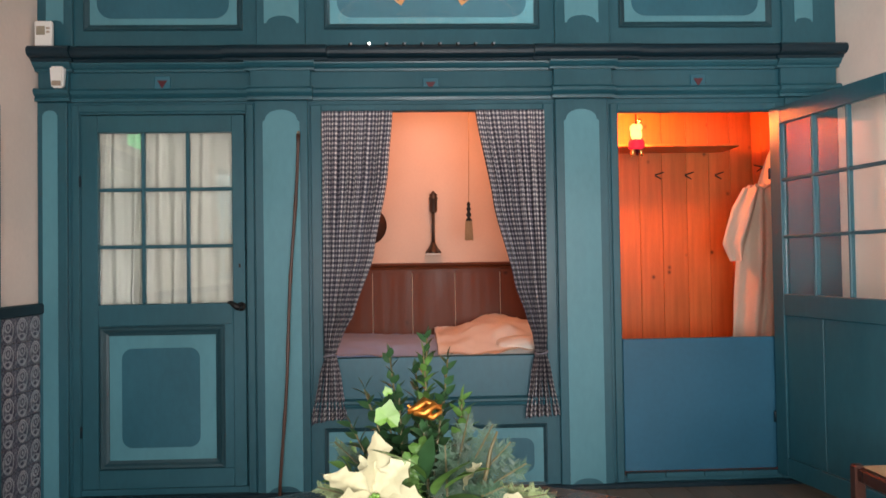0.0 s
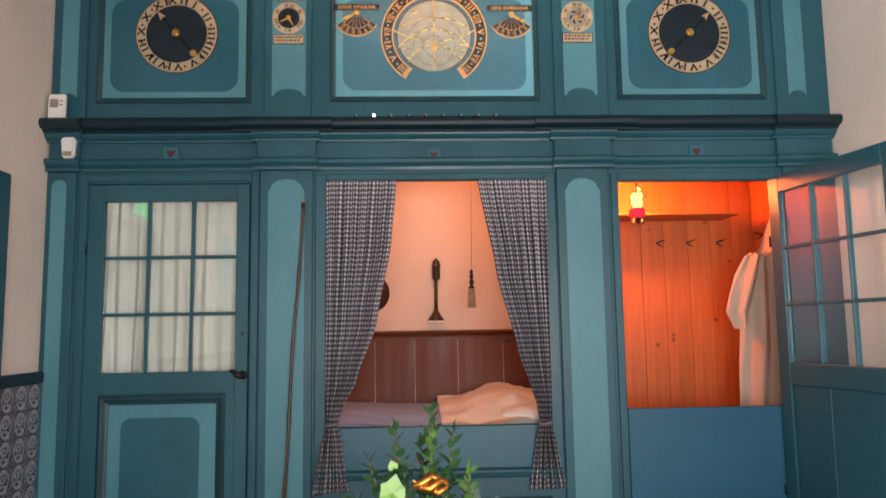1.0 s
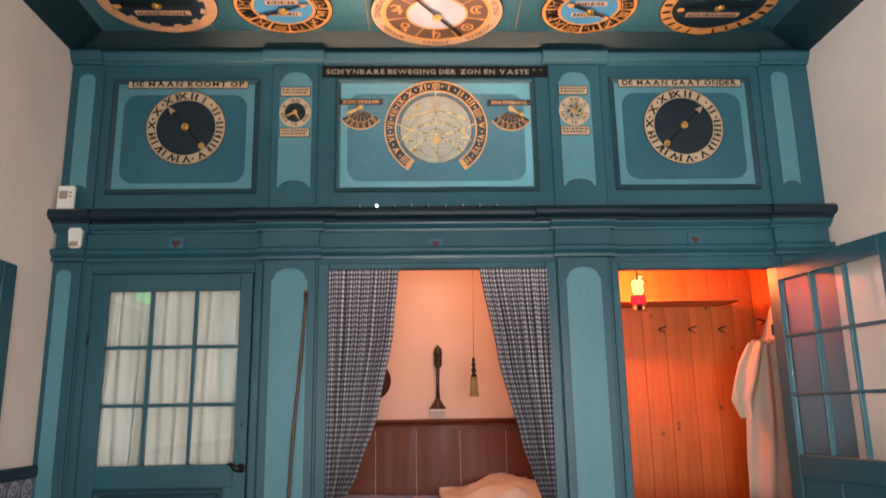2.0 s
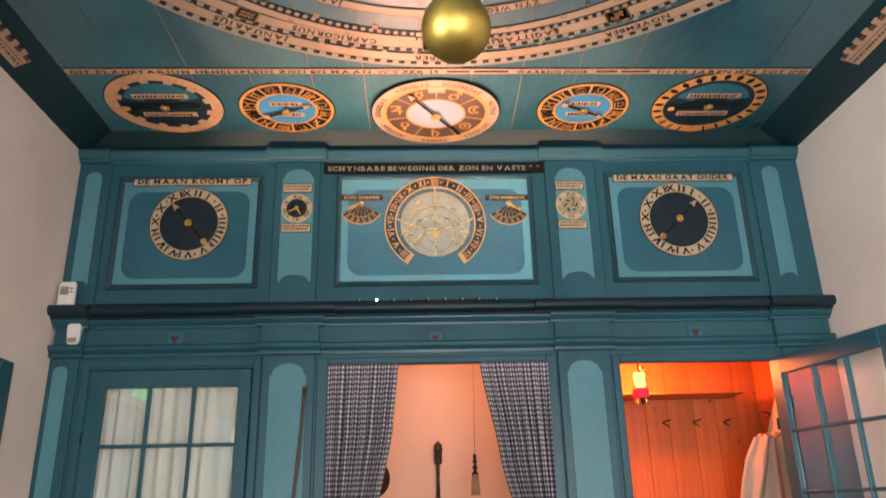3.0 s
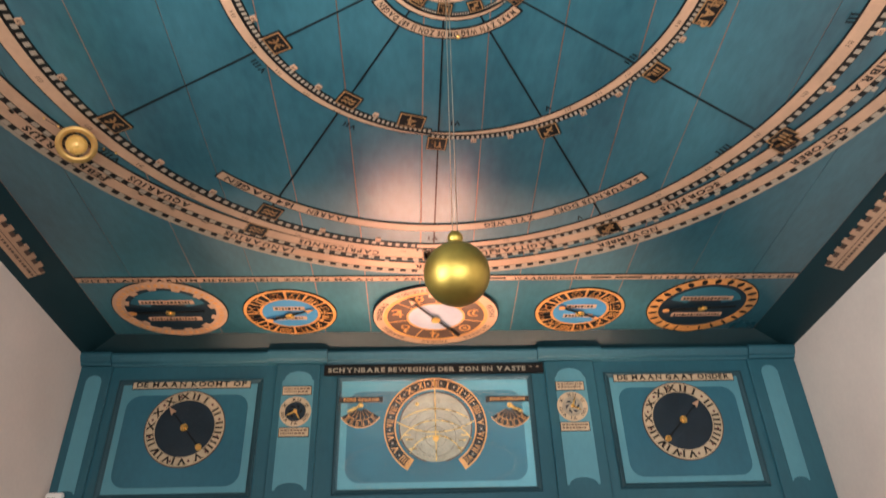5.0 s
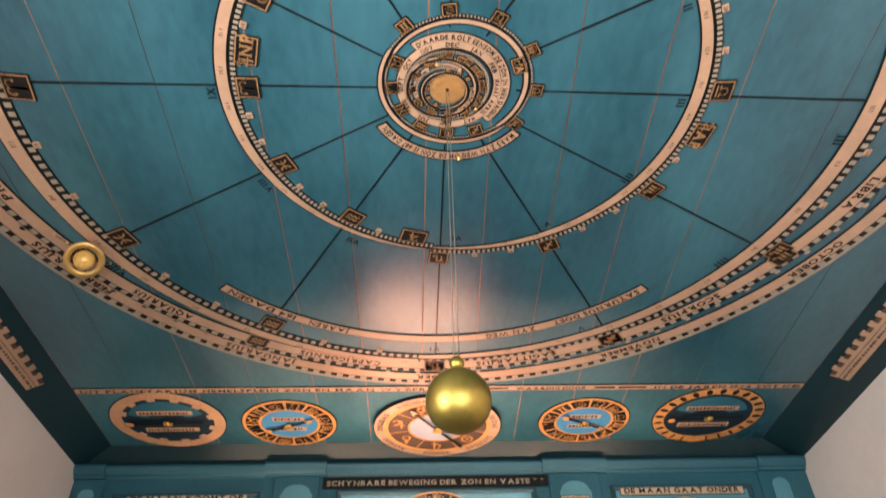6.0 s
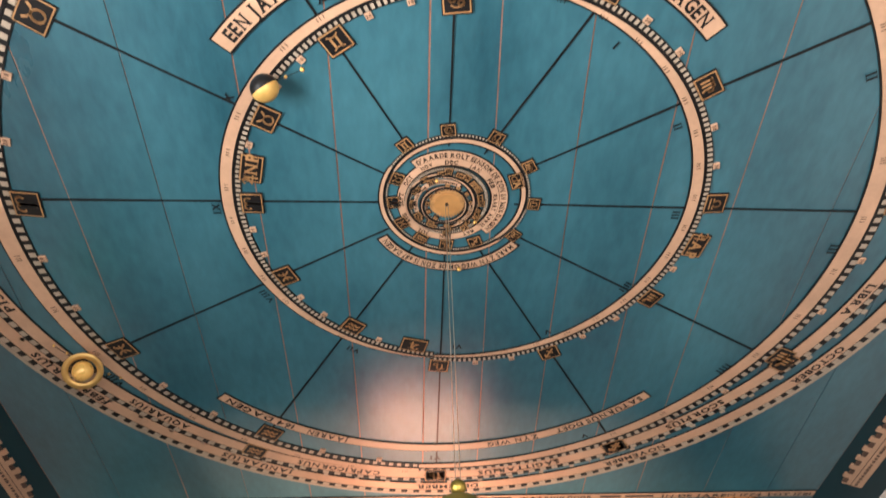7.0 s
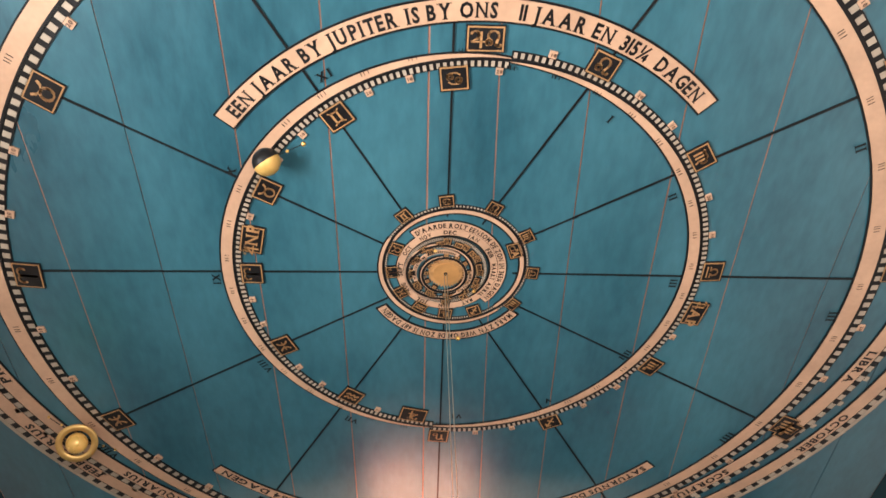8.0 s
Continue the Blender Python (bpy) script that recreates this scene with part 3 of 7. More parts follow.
# slim frames round the openings
for x0, x1, z0, z1, w in ((DX0 - 0.045, DX1 + 0.045, FLOOR, DZT + 0.05, 0.040), (KX0 - 0.045, KX1 + 0.045, FLOOR, KZ1 + 0.045, 0.042)):
    s = Shape()
    s.box(x0, x0 + w, -0.012, 0.03, z0, z1, 0.004).box(x1 - w, x1, -0.012, 0.03, z0, z1, 0.004).box(x0 + w, x1 - w, -0.012, 0.03, z1 - w, z1, 0.004)
    part("frame", s, TEAL, wall)
s = Shape()
for x0, x1, z0, z1 in ((OX0 - 0.060, OX0, 0.22, OZ1 + 0.036), (OX1, OX1 + 0.060, 0.22, OZ1 + 0.036), (OX0, OX1, OZ1, OZ1 + 0.036)):
    s.box(x0, x1, -0.016, 0.03, z0, z1, 0.005)
part("frame", s, TEAL, wall, "pale worn frame round the bed opening")


def pilaster(x0, x1, z0, z1, s0, s1, v0, v1, proud=0.022, painted=True):
    p = Shape().box(x0, x1, -proud, 0.02, z0, z1, 0.004)
    ob = part("pilaster", p, TEAL, wall)
    if painted:
        part("painted_panel", Shape().prism(strip_outline(s0, s1, v0, v1), on_wall, proud - 0.002, proud + 0.003), TEAL_LIGHT, ob, "lighter painted panel with an arched head")
    return ob


pilaster(-2.078, -1.925, FLOOR, 1.930, -2.050, -1.972, -0.16, 1.885, 0.020)
pilaster(-0.944, -0.662, FLOOR, 1.930, -0.900, -0.705, -0.155, 1.880, 0.024)
pilaster(0.668, 0.952, FLOOR, 1.930, 0.714, 0.906, -0.155, 1.872, 0.024)
pilaster(1.940, 2.234, FLOOR, 1.930, 2.000, 2.180, -0.155, 1.870, 0.020, False)
pilaster(-2.078, -1.895, 2.21, 3.09, -2.030, -1.940, 2.345, 3.030, 0.018)
pilaster(-0.930, -0.670, 2.21, 3.09, -0.888, -0.703, 2.345, 3.040, 0.022)
pilaster(0.675, 0.975, 2.21, 3.09, 0.730, 0.915, 2.345, 3.040, 0.022)
pilaster(1.935, 2.234, 2.21, 3.09, 2.003, 2.105, 2.345, 3.045, 0.018)

# entablature: architrave, frieze blocks, cornice, each breaking forward over the pilasters
BREAKS = [(XL, -1.900, 0.024), (-1.900, -0.975, 0.0), (-0.975, -0.632, 0.028), (-0.632, 0.650, 0.0), (0.650, 0.990, 0.028), (0.990, 1.900, 0.0), (1.900, XR, 0.024)]
for x0, x1, d in BREAKS:
    a = Shape()
    run(a, [(0.01, 1.930), (-0.018 - d, 1.930), (-0.022 - d, 1.946), (-0.014 - d, 1.952), (-0.034 - d, 1.968), (-0.040 - d, 1.984), (-0.030 - d, 1.996), (-0.010 - d, 2.000), (0.01, 2.000)], x0, x1)
    part("architrave", a, TEAL, wall)
    if d:
        part("frieze_block", Shape().box(x0 + 0.012, x1 - 0.012, -0.006 - d, 0.01, 2.000, 2.092, 0.003), TEAL, wall)
    c = Shape()
    run(c, [(0.01, 2.088), (-0.016 - d, 2.088), (-0.018 - d, 2.100), (-0.032 - d, 2.107), (-0.046 - d, 2.122), (-0.048 - d, 2.130), (0.01, 2.130)], x0 - (0.012 if d else 0), x1 + (0.012 if d else 0))
    part("bed_moulding", c, TEAL, wall)
CORNICE = [(XL, -1.870, 0.022), (-1.870, -1.085, 0.0), (-1.085, -0.548, 0.022), (-0.548, 0.548, 0.0), (0.548, 1.115, 0.022), (1.115, 1.872, 0.0), (1.872, XR, 0.022)]
for x0, x1, d in CORNICE:
    c = Shape()
    run(c, [(0.01, 2.130), (-0.060 - d, 2.130), (-0.066 - d, 2.142), (-0.092 - d, 2.148), (-0.104 - d, 2.158), (-0.110 - d, 2.174), (-0.106 - d, 2.190), (-0.094 - d, 2.201), (-0.060 - d, 2.206), (-0.030 - d, 2.214), (-0.020, 2.228), (0.01, 2.229)], x0, x1)
    part("cornice", c, TEAL_DARK, wall, "dark rounded cornice moulding")
for x0, x1, d in ((XL, -1.905, 0.020), (-1.905, -0.985, 0.0), (-0.985, -0.632, 0.024), (-0.632, 0.640, 0.0), (0.640, 1.025, 0.024), (1.025, 1.945, 0.0), (1.945, XR, 0.020)):
    c = Shape()
    run(c, [(0.01, 3.090), (-0.010 - d, 3.090), (-0.014 - d, 3.104), (-0.028 - d, 3.112), (-0.040 - d, 3.132), (-0.046 - d, 3.150), (-0.040 - d, 3.164), (0.01, 3.166)], x0, x1)
    part("top_cornice", c, TEAL, wall)

# upper panels
for x0, x1, z0, z1 in ((-1.842, -1.004, 2.313, 3.005), (-0.570, 0.594, 2.316, 3.010), (1.032, 1.880, 2.322, 3.015)):
    s = Shape()
    moulding(s, x0, x1, z0, z1, 0.030, 0.014)
    part("panel_moulding", s, TEAL_EDGE, wall)
    part("panel_border", Shape().prism([(x0 + 0.032, z0 + 0.032), (x1 - 0.032, z0 + 0.032), (x1 - 0.032, z1 - 0.032), (x0 + 0.032, z1 - 0.032)], on_wall, -0.004, 0.003), TEAL_LIGHT, wall)
    part("panel_field", Shape().prism(rounded(x0 + 0.070, x1 - 0.072, z0 + 0.064, z1 - 0.098, 0.080), on_wall, 0.000, 0.005), TEAL_MID, wall)
# black strips behind the door's edges, standing in for shade in the gap
part("gap_shade_strip", Shape().box(DX0 - 0.01, DX0 + 0.03, 0.036, 0.050, DZ0, DZT + 0.02).box(DX1 - 0.035, DX1 + 0.01, 0.036, 0.050, DZ0, DZT + 0.02).box(DX0, DX1, 0.036, 0.050, DZT - 0.03, DZT + 0.02), BLACK, wall)
# the panel under the bed and its rails
part("sill_rail", Shape().box(OX0 + 0.002, OX1 - 0.002, -0.006, 0.03, 0.330, OZ0, 0.004), TEAL_MID, wall, "scuffed blue board below the bed opening")
s = Shape()
run(s, [(0.0, 0.285), (-0.030, 0.285), (-0.036, 0.296), (-0.030, 0.304), (-0.040, 0.312), (-0.040, 0.324), (-0.008, 0.332), (0.0, 0.332)], OX0 - 0.055, OX1 + 0.055)
part("rail_moulding", s, TEAL, wall)
s = Shape()
moulding(s, -0.592, 0.596, -0.150, 0.180, 0.020, 0.012)
part("panel_moulding", s, TEAL_EDGE, wall)
part("panel_border", Shape().prism([(-0.571, -0.13), (0.575, -0.13), (0.575, 0.158), (-0.571, 0.158)], on_wall, -0.004, 0.003), TEAL_LIGHT, wall)
part("panel_field", Shape().prism(rounded(-0.525, 0.525, -0.08, 0.105, 0.05), on_wall, 0, 0.005), TEAL_MID, wall)
# the lower half of the closet front, and its foot rail
part("closet_front", Shape().box(KX0 + 0.002, KX1 - 0.002, -0.004, 0.022, -0.09, KZ0, 0.003), TEAL_BLUE, wall, "plain blue lower front of the closet")
s = Shape()
for i in range(4):
    s.box(1.022 + i * 0.212, 1.022 + i * 0.212 + 0.209, -0.016, 0.02, -0.125, -0.098, 0.003)
part("foot_rail", s, TEAL, wall)
part("plinth", Shape().box(XL, XR, -0.045, 0.0, FLOOR, FLOOR + 0.025, 0.004), TEAL_DARK, wall)


# ---- doors ----


def half_glazed_door(name, label, mid):
    """A half-glazed door leaf 0.85 m wide, its hinge at the origin, the leaf along +x, its front towards -y."""
    w, h, d = DX1 - DX0 - 0.010, DZT - DZ0 - 0.009, 0.036
    ob = thing(name, label, "door")
    px0, px1, pz0, pz1 = 0.086, 0.790, 0.968, 1.880
    for x0, x1, z0, z1 in ((0, px0, 0, h), (px1, w, 0, h)):
        part("stile", Shape().box(x0, x1, -d / 2, d / 2, z0, z1, 0.003), TEAL, ob)
    for z0, z1 in ((0, 0.10), (0.855, pz0), (pz1, h)):
        part("rail", Shape().box(px0, px1, -d / 2, d / 2, z0, z1, 0.003), TEAL, ob)
    cw, ch = (px1 - px0) / 3, (pz1 - pz0) / 3
    for i in (1, 2):
        part("glazing_bar", Shape().box(px0 + i * cw - 0.009, px0 + i * cw + 0.009, -d / 2 + 0.002, d / 2 - 0.004, pz0, pz1, 0.005), TEAL, ob)
        part("glazing_bar", Shape().box(px0, px1, -d / 2 + 0.003, d / 2 - 0.005, pz0 + i * ch - 0.009, pz0 + i * ch + 0.009, 0.005), TEAL, ob)
    for i in range(3):
        for k in range(3):
            p = part("pane", Shape().box(px0 + i * cw + 0.004, px0 + (i + 1) * cw - 0.004, 0.002, 0.005, pz0 + k * ch + 0.004, pz0 + (k + 1) * ch - 0.004), GLASS, ob, "old slightly wavy glass pane")
            p.visible_shadow = False
    if mid:
        part("panel", Shape().box(px0, px1, -0.006, 0.010, 0.10, 0.855), TEAL, ob)
        s = Shape()
        moulding(s, px0 + 0.005, 0.745, 0.100, 0.852, 0.048, 0.020, lambda u, v, q: Vector((u, -q - 0.008, v)))
        part("panel_moulding", s, TEAL_EDGE, ob)
        place = lambda u, v, q: Vector((u, -q - 0.006, v))
        part("panel_border", Shape().prism([(0.140, 0.146), (0.695, 0.146), (0.695, 0.802), (0.140, 0.802)], place, 0, 0.004), TEAL_LIGHT, ob)
        part("panel_field", Shape().prism(rounded(0.205, 0.612, 0.212, 0.735, 0.055), place, 0.002, 0.006), TEAL_MID, ob)
        part("panel_side", Shape().box(0.745, px1, -0.016, 0.010, 0.10, 0.855), TEAL, ob)
    else:
        for x0, x1 in ((px0, 0.36), (0.364, px1)):
            part("panel", Shape().box(x0, x1, -0.008, 0.008, 0.10, 0.855, 0.004), TEAL, ob)
    for z in (0.30, 1.62):
        part("hinge", Shape().lathe([(0.0, -0.028), (0.006, -0.028), (0.006, 0.028), (0.004, 0.032), (0.0, 0.034)], pose(-0.004, -d / 2 - 0.002, z), 10), TEAL_DARK, ob)
    return ob


door = half_glazed_door("door", "closed teal half-glazed door with nine panes and painted panel", True)
s = Shape()
s.tube([(0.838, -0.020, 0.950), (0.836, -0.048, 0.950), (0.826, -0.060, 0.944), (0.806, -0.060, 0.958), (0.786, -0.058, 0.972), (0.772, -0.056, 0.970)], [0.008, 0.012, 0.017, 0.016, 0.010, 0.007])
s.lathe([(0.0, 0.0), (0.024, 0.0), (0.024, 0.006), (0.0, 0.010)], pose(0.834, -0.018, 0.948, 90), 16)
part("latch", s, IRON, door, "black iron drop latch")
part("keyhole", Shape().box(0.822, 0.832, -0.0195, -0.016, 1.155, 1.175), IRON, door)
door.matrix_basis = pose(DX0 + 0.003, 0.012, DZ0 + 0.003)
open_door = half_glazed_door("open_door", "half-glazed teal closet door swung open into the room", False)
open_door.matrix_basis = pose(KX1 - 0.020, -0.020, DZ0 + 0.003, 0, 0, -80)


# ---- cloth behind the closed door ----
def hanging(x0, x1, y, z0, z1, waves, depth, seed, n=72, rows=14):
    rr = random.Random(seed)
    ph = [rr.random() * 6.28 for _ in range(4)]
    vs = []
    for j in range(rows + 1):
        v = j / rows
        for i in range(n + 1):
            u = i / n
            a = math.sin(u * waves * 6.283 + ph[0] + 0.5 * math.sin(v * 2.2 + ph[1])) + 0.5 * math.sin(u * waves * 10.1 + ph[2] + v * 0.8) + 0.35 * math.sin(u * waves * 3.1 + ph[3] - v)
            vs.append((x0 + (x1 - x0) * u + 0.01 * math.sin(v * 3 + u * 9), y + depth * a * (0.6 + 0.4 * v), z1 + (z0 - z1) * v))
    fs = [(j * (n + 1) + i, j * (n + 1) + i + 1, (j + 1) * (n + 1) + i + 1, (j + 1) * (n + 1) + i) for j in range(rows) for i in range(n)]
    return Shape().add(vs, fs, True)


for x0, x1, sd in ((-1.83, -1.57, 3), (-1.60, -1.33, 8), (-1.36, -1.03, 5)):
    solo("net_curtain", hanging(x0, x1, 0.085, 0.74, 1.83, 3.2, 0.011, sd), SHEER, "off-white gathered curtain hanging behind the door glass", "curtain", "curtains behind the door")
passage = thing("passage_wall", "plain plastered passage behind the closed door", "wall", kind="structure")
for b in ((-2.02, -0.76, 0.55, 0.60, FLOOR, 2.26), (-2.07, -2.02, 0.04, 0.6, FLOOR, 2.26), (-0.76, -0.72, 0.04, 0.6, FLOOR, 2.26), (-2.07, -0.72, 0.04, 0.6, 2.26, 2.3)):
    part("plaster_face", Shape().box(*b), WHITE_WALL, passage)

# ---- the box bed ----
BSX0, BSX1, BST = -0.80, 0.86, 2.16
recess = thing("bed_recess", "plastered inside of the box bed, lit warm", "wall", kind="structure")
for b in ((BSX0 - 0.03, BSX0, 0.035, DEEP, 0.30, BST), (BSX1, BSX1 + 0.03, 0.035, DEEP, 0.30, BST), (BSX0 - 0.03, BSX1 + 0.03, DEEP, DEEP + 0.04, 0.30, BST), (BSX0 - 0.03, BSX1 + 0.03, 0.035, DEEP + 0.04, BST, BST + 0.03), (BSX0 - 0.03, BSX1 + 0.03, 0.035, DEEP + 0.04, 0.27, 0.30)):
    part("plaster_face", Shape().box(*b), ALCOVE, recess)
w = thing("wainscot", "reddish brown vertical boards lining the back of the bed", "wainscot", kind="structure")
xs = [BSX0, -0.640, -0.388, -0.122, 0.166, 0.470, 0.700, BSX1]
for a, b in zip(xs, xs[1:]):
    part("board", Shape().box(a + 0.003, b - 0.003, DEEP - 0.018, DEEP - 0.002, 0.30, 1.015, 0.003), PANEL_WOOD, w)
for a in xs[1:-1]:
    part("bead", Shape().box(a - 0.0022, a + 0.0022, DEEP - 0.012, DEEP - 0.002, 0.30, 0.985, 0.0008), ALCOVE, w, "pale filled joint between boards")
part("top_board", Shape().box(BSX0, BSX1, DEEP - 0.021, DEEP - 0.0185, 0.988, 1.012, 0.0008), PANEL_WOOD, w)
s = Shape()
run(s, [(DEEP, 1.012), (DEEP - 0.026, 1.012), (DEEP - 0.030, 1.022), (DEEP - 0.024, 1.030), (DEEP - 0.045, 1.040), (DEEP - 0.048, 1.052), (DEEP, 1.056)], BSX0, BSX1)
part("cap_moulding", s, PANEL_WOOD, w)


def cloth_heap(x0, x1, y0, y1, height, seed, amp, n=40, m=24, foot=0.42):
    """A soft sheet over what lies beneath it; height(u, v) gives its top."""
    vs = []
    for j in range(m + 1):
        for i in range(n + 1):
            u, v = i / n, j / m
            p = Vector((x0 + (x1 - x0) * u, y0 + (y1 - y0) * v, 0))
            z = height(u, v) + amp * noise.noise(p * 7 + Vector((seed, 0, 0))) + 0.4 * amp * noise.noise(p * 19 + Vector((0, seed, 0)))
            vs.append((p.x, p.y, max(foot, z)))
    fs = [(j * (n + 1) + i, j * (n + 1) + i + 1, (j + 1) * (n + 1) + i + 1, (j + 1) * (n + 1) + i) for j in range(m) for i in range(n)]
    s = Shape().add(vs, fs, True)
    k = len(vs)
    ring = [i for i in range(n + 1)] + [j * (n + 1) + n for j in range(1, m + 1)] + [m * (n + 1) + i for i in range(n - 1, -1, -1)] + [j * (n + 1) for j in range(m - 1, 0, -1)]
    low = [(vs[i][0], vs[i][1], foot - 0.02) for i in ring]
    q = len(ring)
    base = len(s.v)
    s.v.extend(low)
    for i in range(q):
        s.f.append((ring[i], ring[(i + 1) % q], base + (i + 1) % q, base + i))
        s.smooth.append(True)
    return s


solo("mattress", Shape().box(BSX0 + 0.01, BSX1 - 0.01, 0.05, DEEP - 0.03, 0.30, 0.44, 0.02), LINEN, "thick white mattress in the box bed", "mattress")
solo("blanket", cloth_heap(BSX0 + 0.02, 0.075, 0.06, 0.95, lambda u, v: 0.545 + 0.045 * min(1, 2.4 * v) * (0.70 + 0.45 * u) + 0.012 * math.sin(u * 5), 3, 0.012, foot=0.44), BLANKET, "grey-blue woollen blanket spread over the bed", "blanket")
solo("duvet", cloth_heap(0.02, BSX1 - 0.02, 0.055, 0.94, lambda u, v: 0.560 + 0.045 * min(1, 2.4 * v) + 0.072 * math.exp(-((u - 0.47) / 0.26) ** 2) * min(1, 2.2 * v) + 0.05 * u * v, 8, 0.030, foot=0.445), LINEN, "white linen sheet heaped at the head of the bed", "bed linen")
bm = bmesh.new()
bmesh.ops.create_uvsphere(bm, u_segments=28, v_segments=16, radius=1)
for p in bm.verts:
    c = p.co
    k = 1 + 0.10 * noise.noise(c * 2.3)
    p.co = Vector((0.535 + 0.20 * math.copysign(abs(c.x) ** 0.6, c.x) * k, 0.205 + 0.135 * math.copysign(abs(c.y) ** 0.65, c.y), 0.575 + 0.055 * c.z * k))
solo("pillow", Shape().bm(bm, True), LINEN, "small white pillow lying by the edge of the bed", "pillow")

# what hangs on the bed's back wall
s = Shape().lathe([(0.0, -0.004), (0.06, -0.006), (0.10, -0.012), (0.116, -0.022), (0.128, -0.018), (0.131, -0.008), (0.128, 0.0), (0.0, 0.0)], pose(-0.418, DEEP - 0.006, 1.310, 90), 40)
pan = thing("warming_pan", "round dark copper pan hanging on the plaster wall", "pan", at=(-0.418, DEEP, 1.31))
part("dish", s, COPPER, pan)
part("hanging_ring", Shape().tube([(-0.418 + 0.02 * math.cos(a * 0.5236), DEEP - 0.012, 1.455 + 0.02 * math.sin(a * 0.5236)) for a in range(13)], 0.003, 6), IRON, pan)
holder = thing("wooden_implement", "carved dark wooden tool with slender shaft and flared foot", "tool", at=(0.025, DEEP - 0.03, 1.12))
part("foot", Shape().lathe([(0.0, 1.118), (0.052, 1.118), (0.052, 1.128), (0.034, 1.150), (0.018, 1.178), (0.012, 1.195), (0.0, 1.195)], pose(0.022, DEEP - 0.056, 0), 4), OAK, holder)
part("shaft", Shape().lathe([(0.0, 1.19), (0.012, 1.19), (0.0105, 1.30), (0.012, 1.40), (0.0, 1.40)], pose(0.024, DEEP - 0.056, 0), 12), OAK, holder)
part("head", Shape().lathe([(0.0, 1.388), (0.020, 1.390), (0.026, 1.402), (0.026, 1.475), (0.031, 1.480), (0.029, 1.492), (0.022, 1.500), (0.030, 1.508), (0.016, 1.520), (0.006, 1.534), (0.0, 1.536)], pose(0.027, DEEP - 0.056, 0), 8), OAK, holder)
part("bracket", Shape().box(-0.030, 0.074, DEEP - 0.10, DEEP - 0.001, 1.106, 1.118, 0.003), LINEN, holder, "small pale wall bracket")
cord = thing("bell_pull", "bed cord with black turned toggle and tan tassel", "cord", at=(0.23, 0.5, 1.3))
part("cord", Shape().tube([(0.243, 0.5, BST), (0.237, 0.5, 1.75), (0.231, 0.5, 1.42)], 0.0022, 6), TASSEL, cord)
part("toggle", Shape().lathe([(0.0, 1.422), (0.006, 1.420), (0.012, 1.405), (0.007, 1.392), (0.015, 1.378), (0.007, 1.362), (0.017, 1.342), (0.008, 1.326), (0.019, 1.312), (0.019, 1.305), (0.0, 1.303)], pose(0.230, 0.5, 0), 16), BLACK, cord)
s = Shape()
rr = random.Random(2)
for i in range(40):
    a, q = rr.random() * 6.283, 0.018 * math.sqrt(rr.random())
    x0, y0 = 0.229 + q * math.cos(a), 0.5 + q * math.sin(a)
    s.tube([(x0, y0, 1.306), (x0 + 0.25 * (x0 - 0.229), y0 + 0.2 * (y0 - 0.5), 1.25), (x0 + 0.4 * (x0 - 0.229), y0 + 0.3 * (y0 - 0.5), 1.185 + 0.008 * rr.random())], 0.0026, 5)
part("tassel", s, TASSEL, cord)


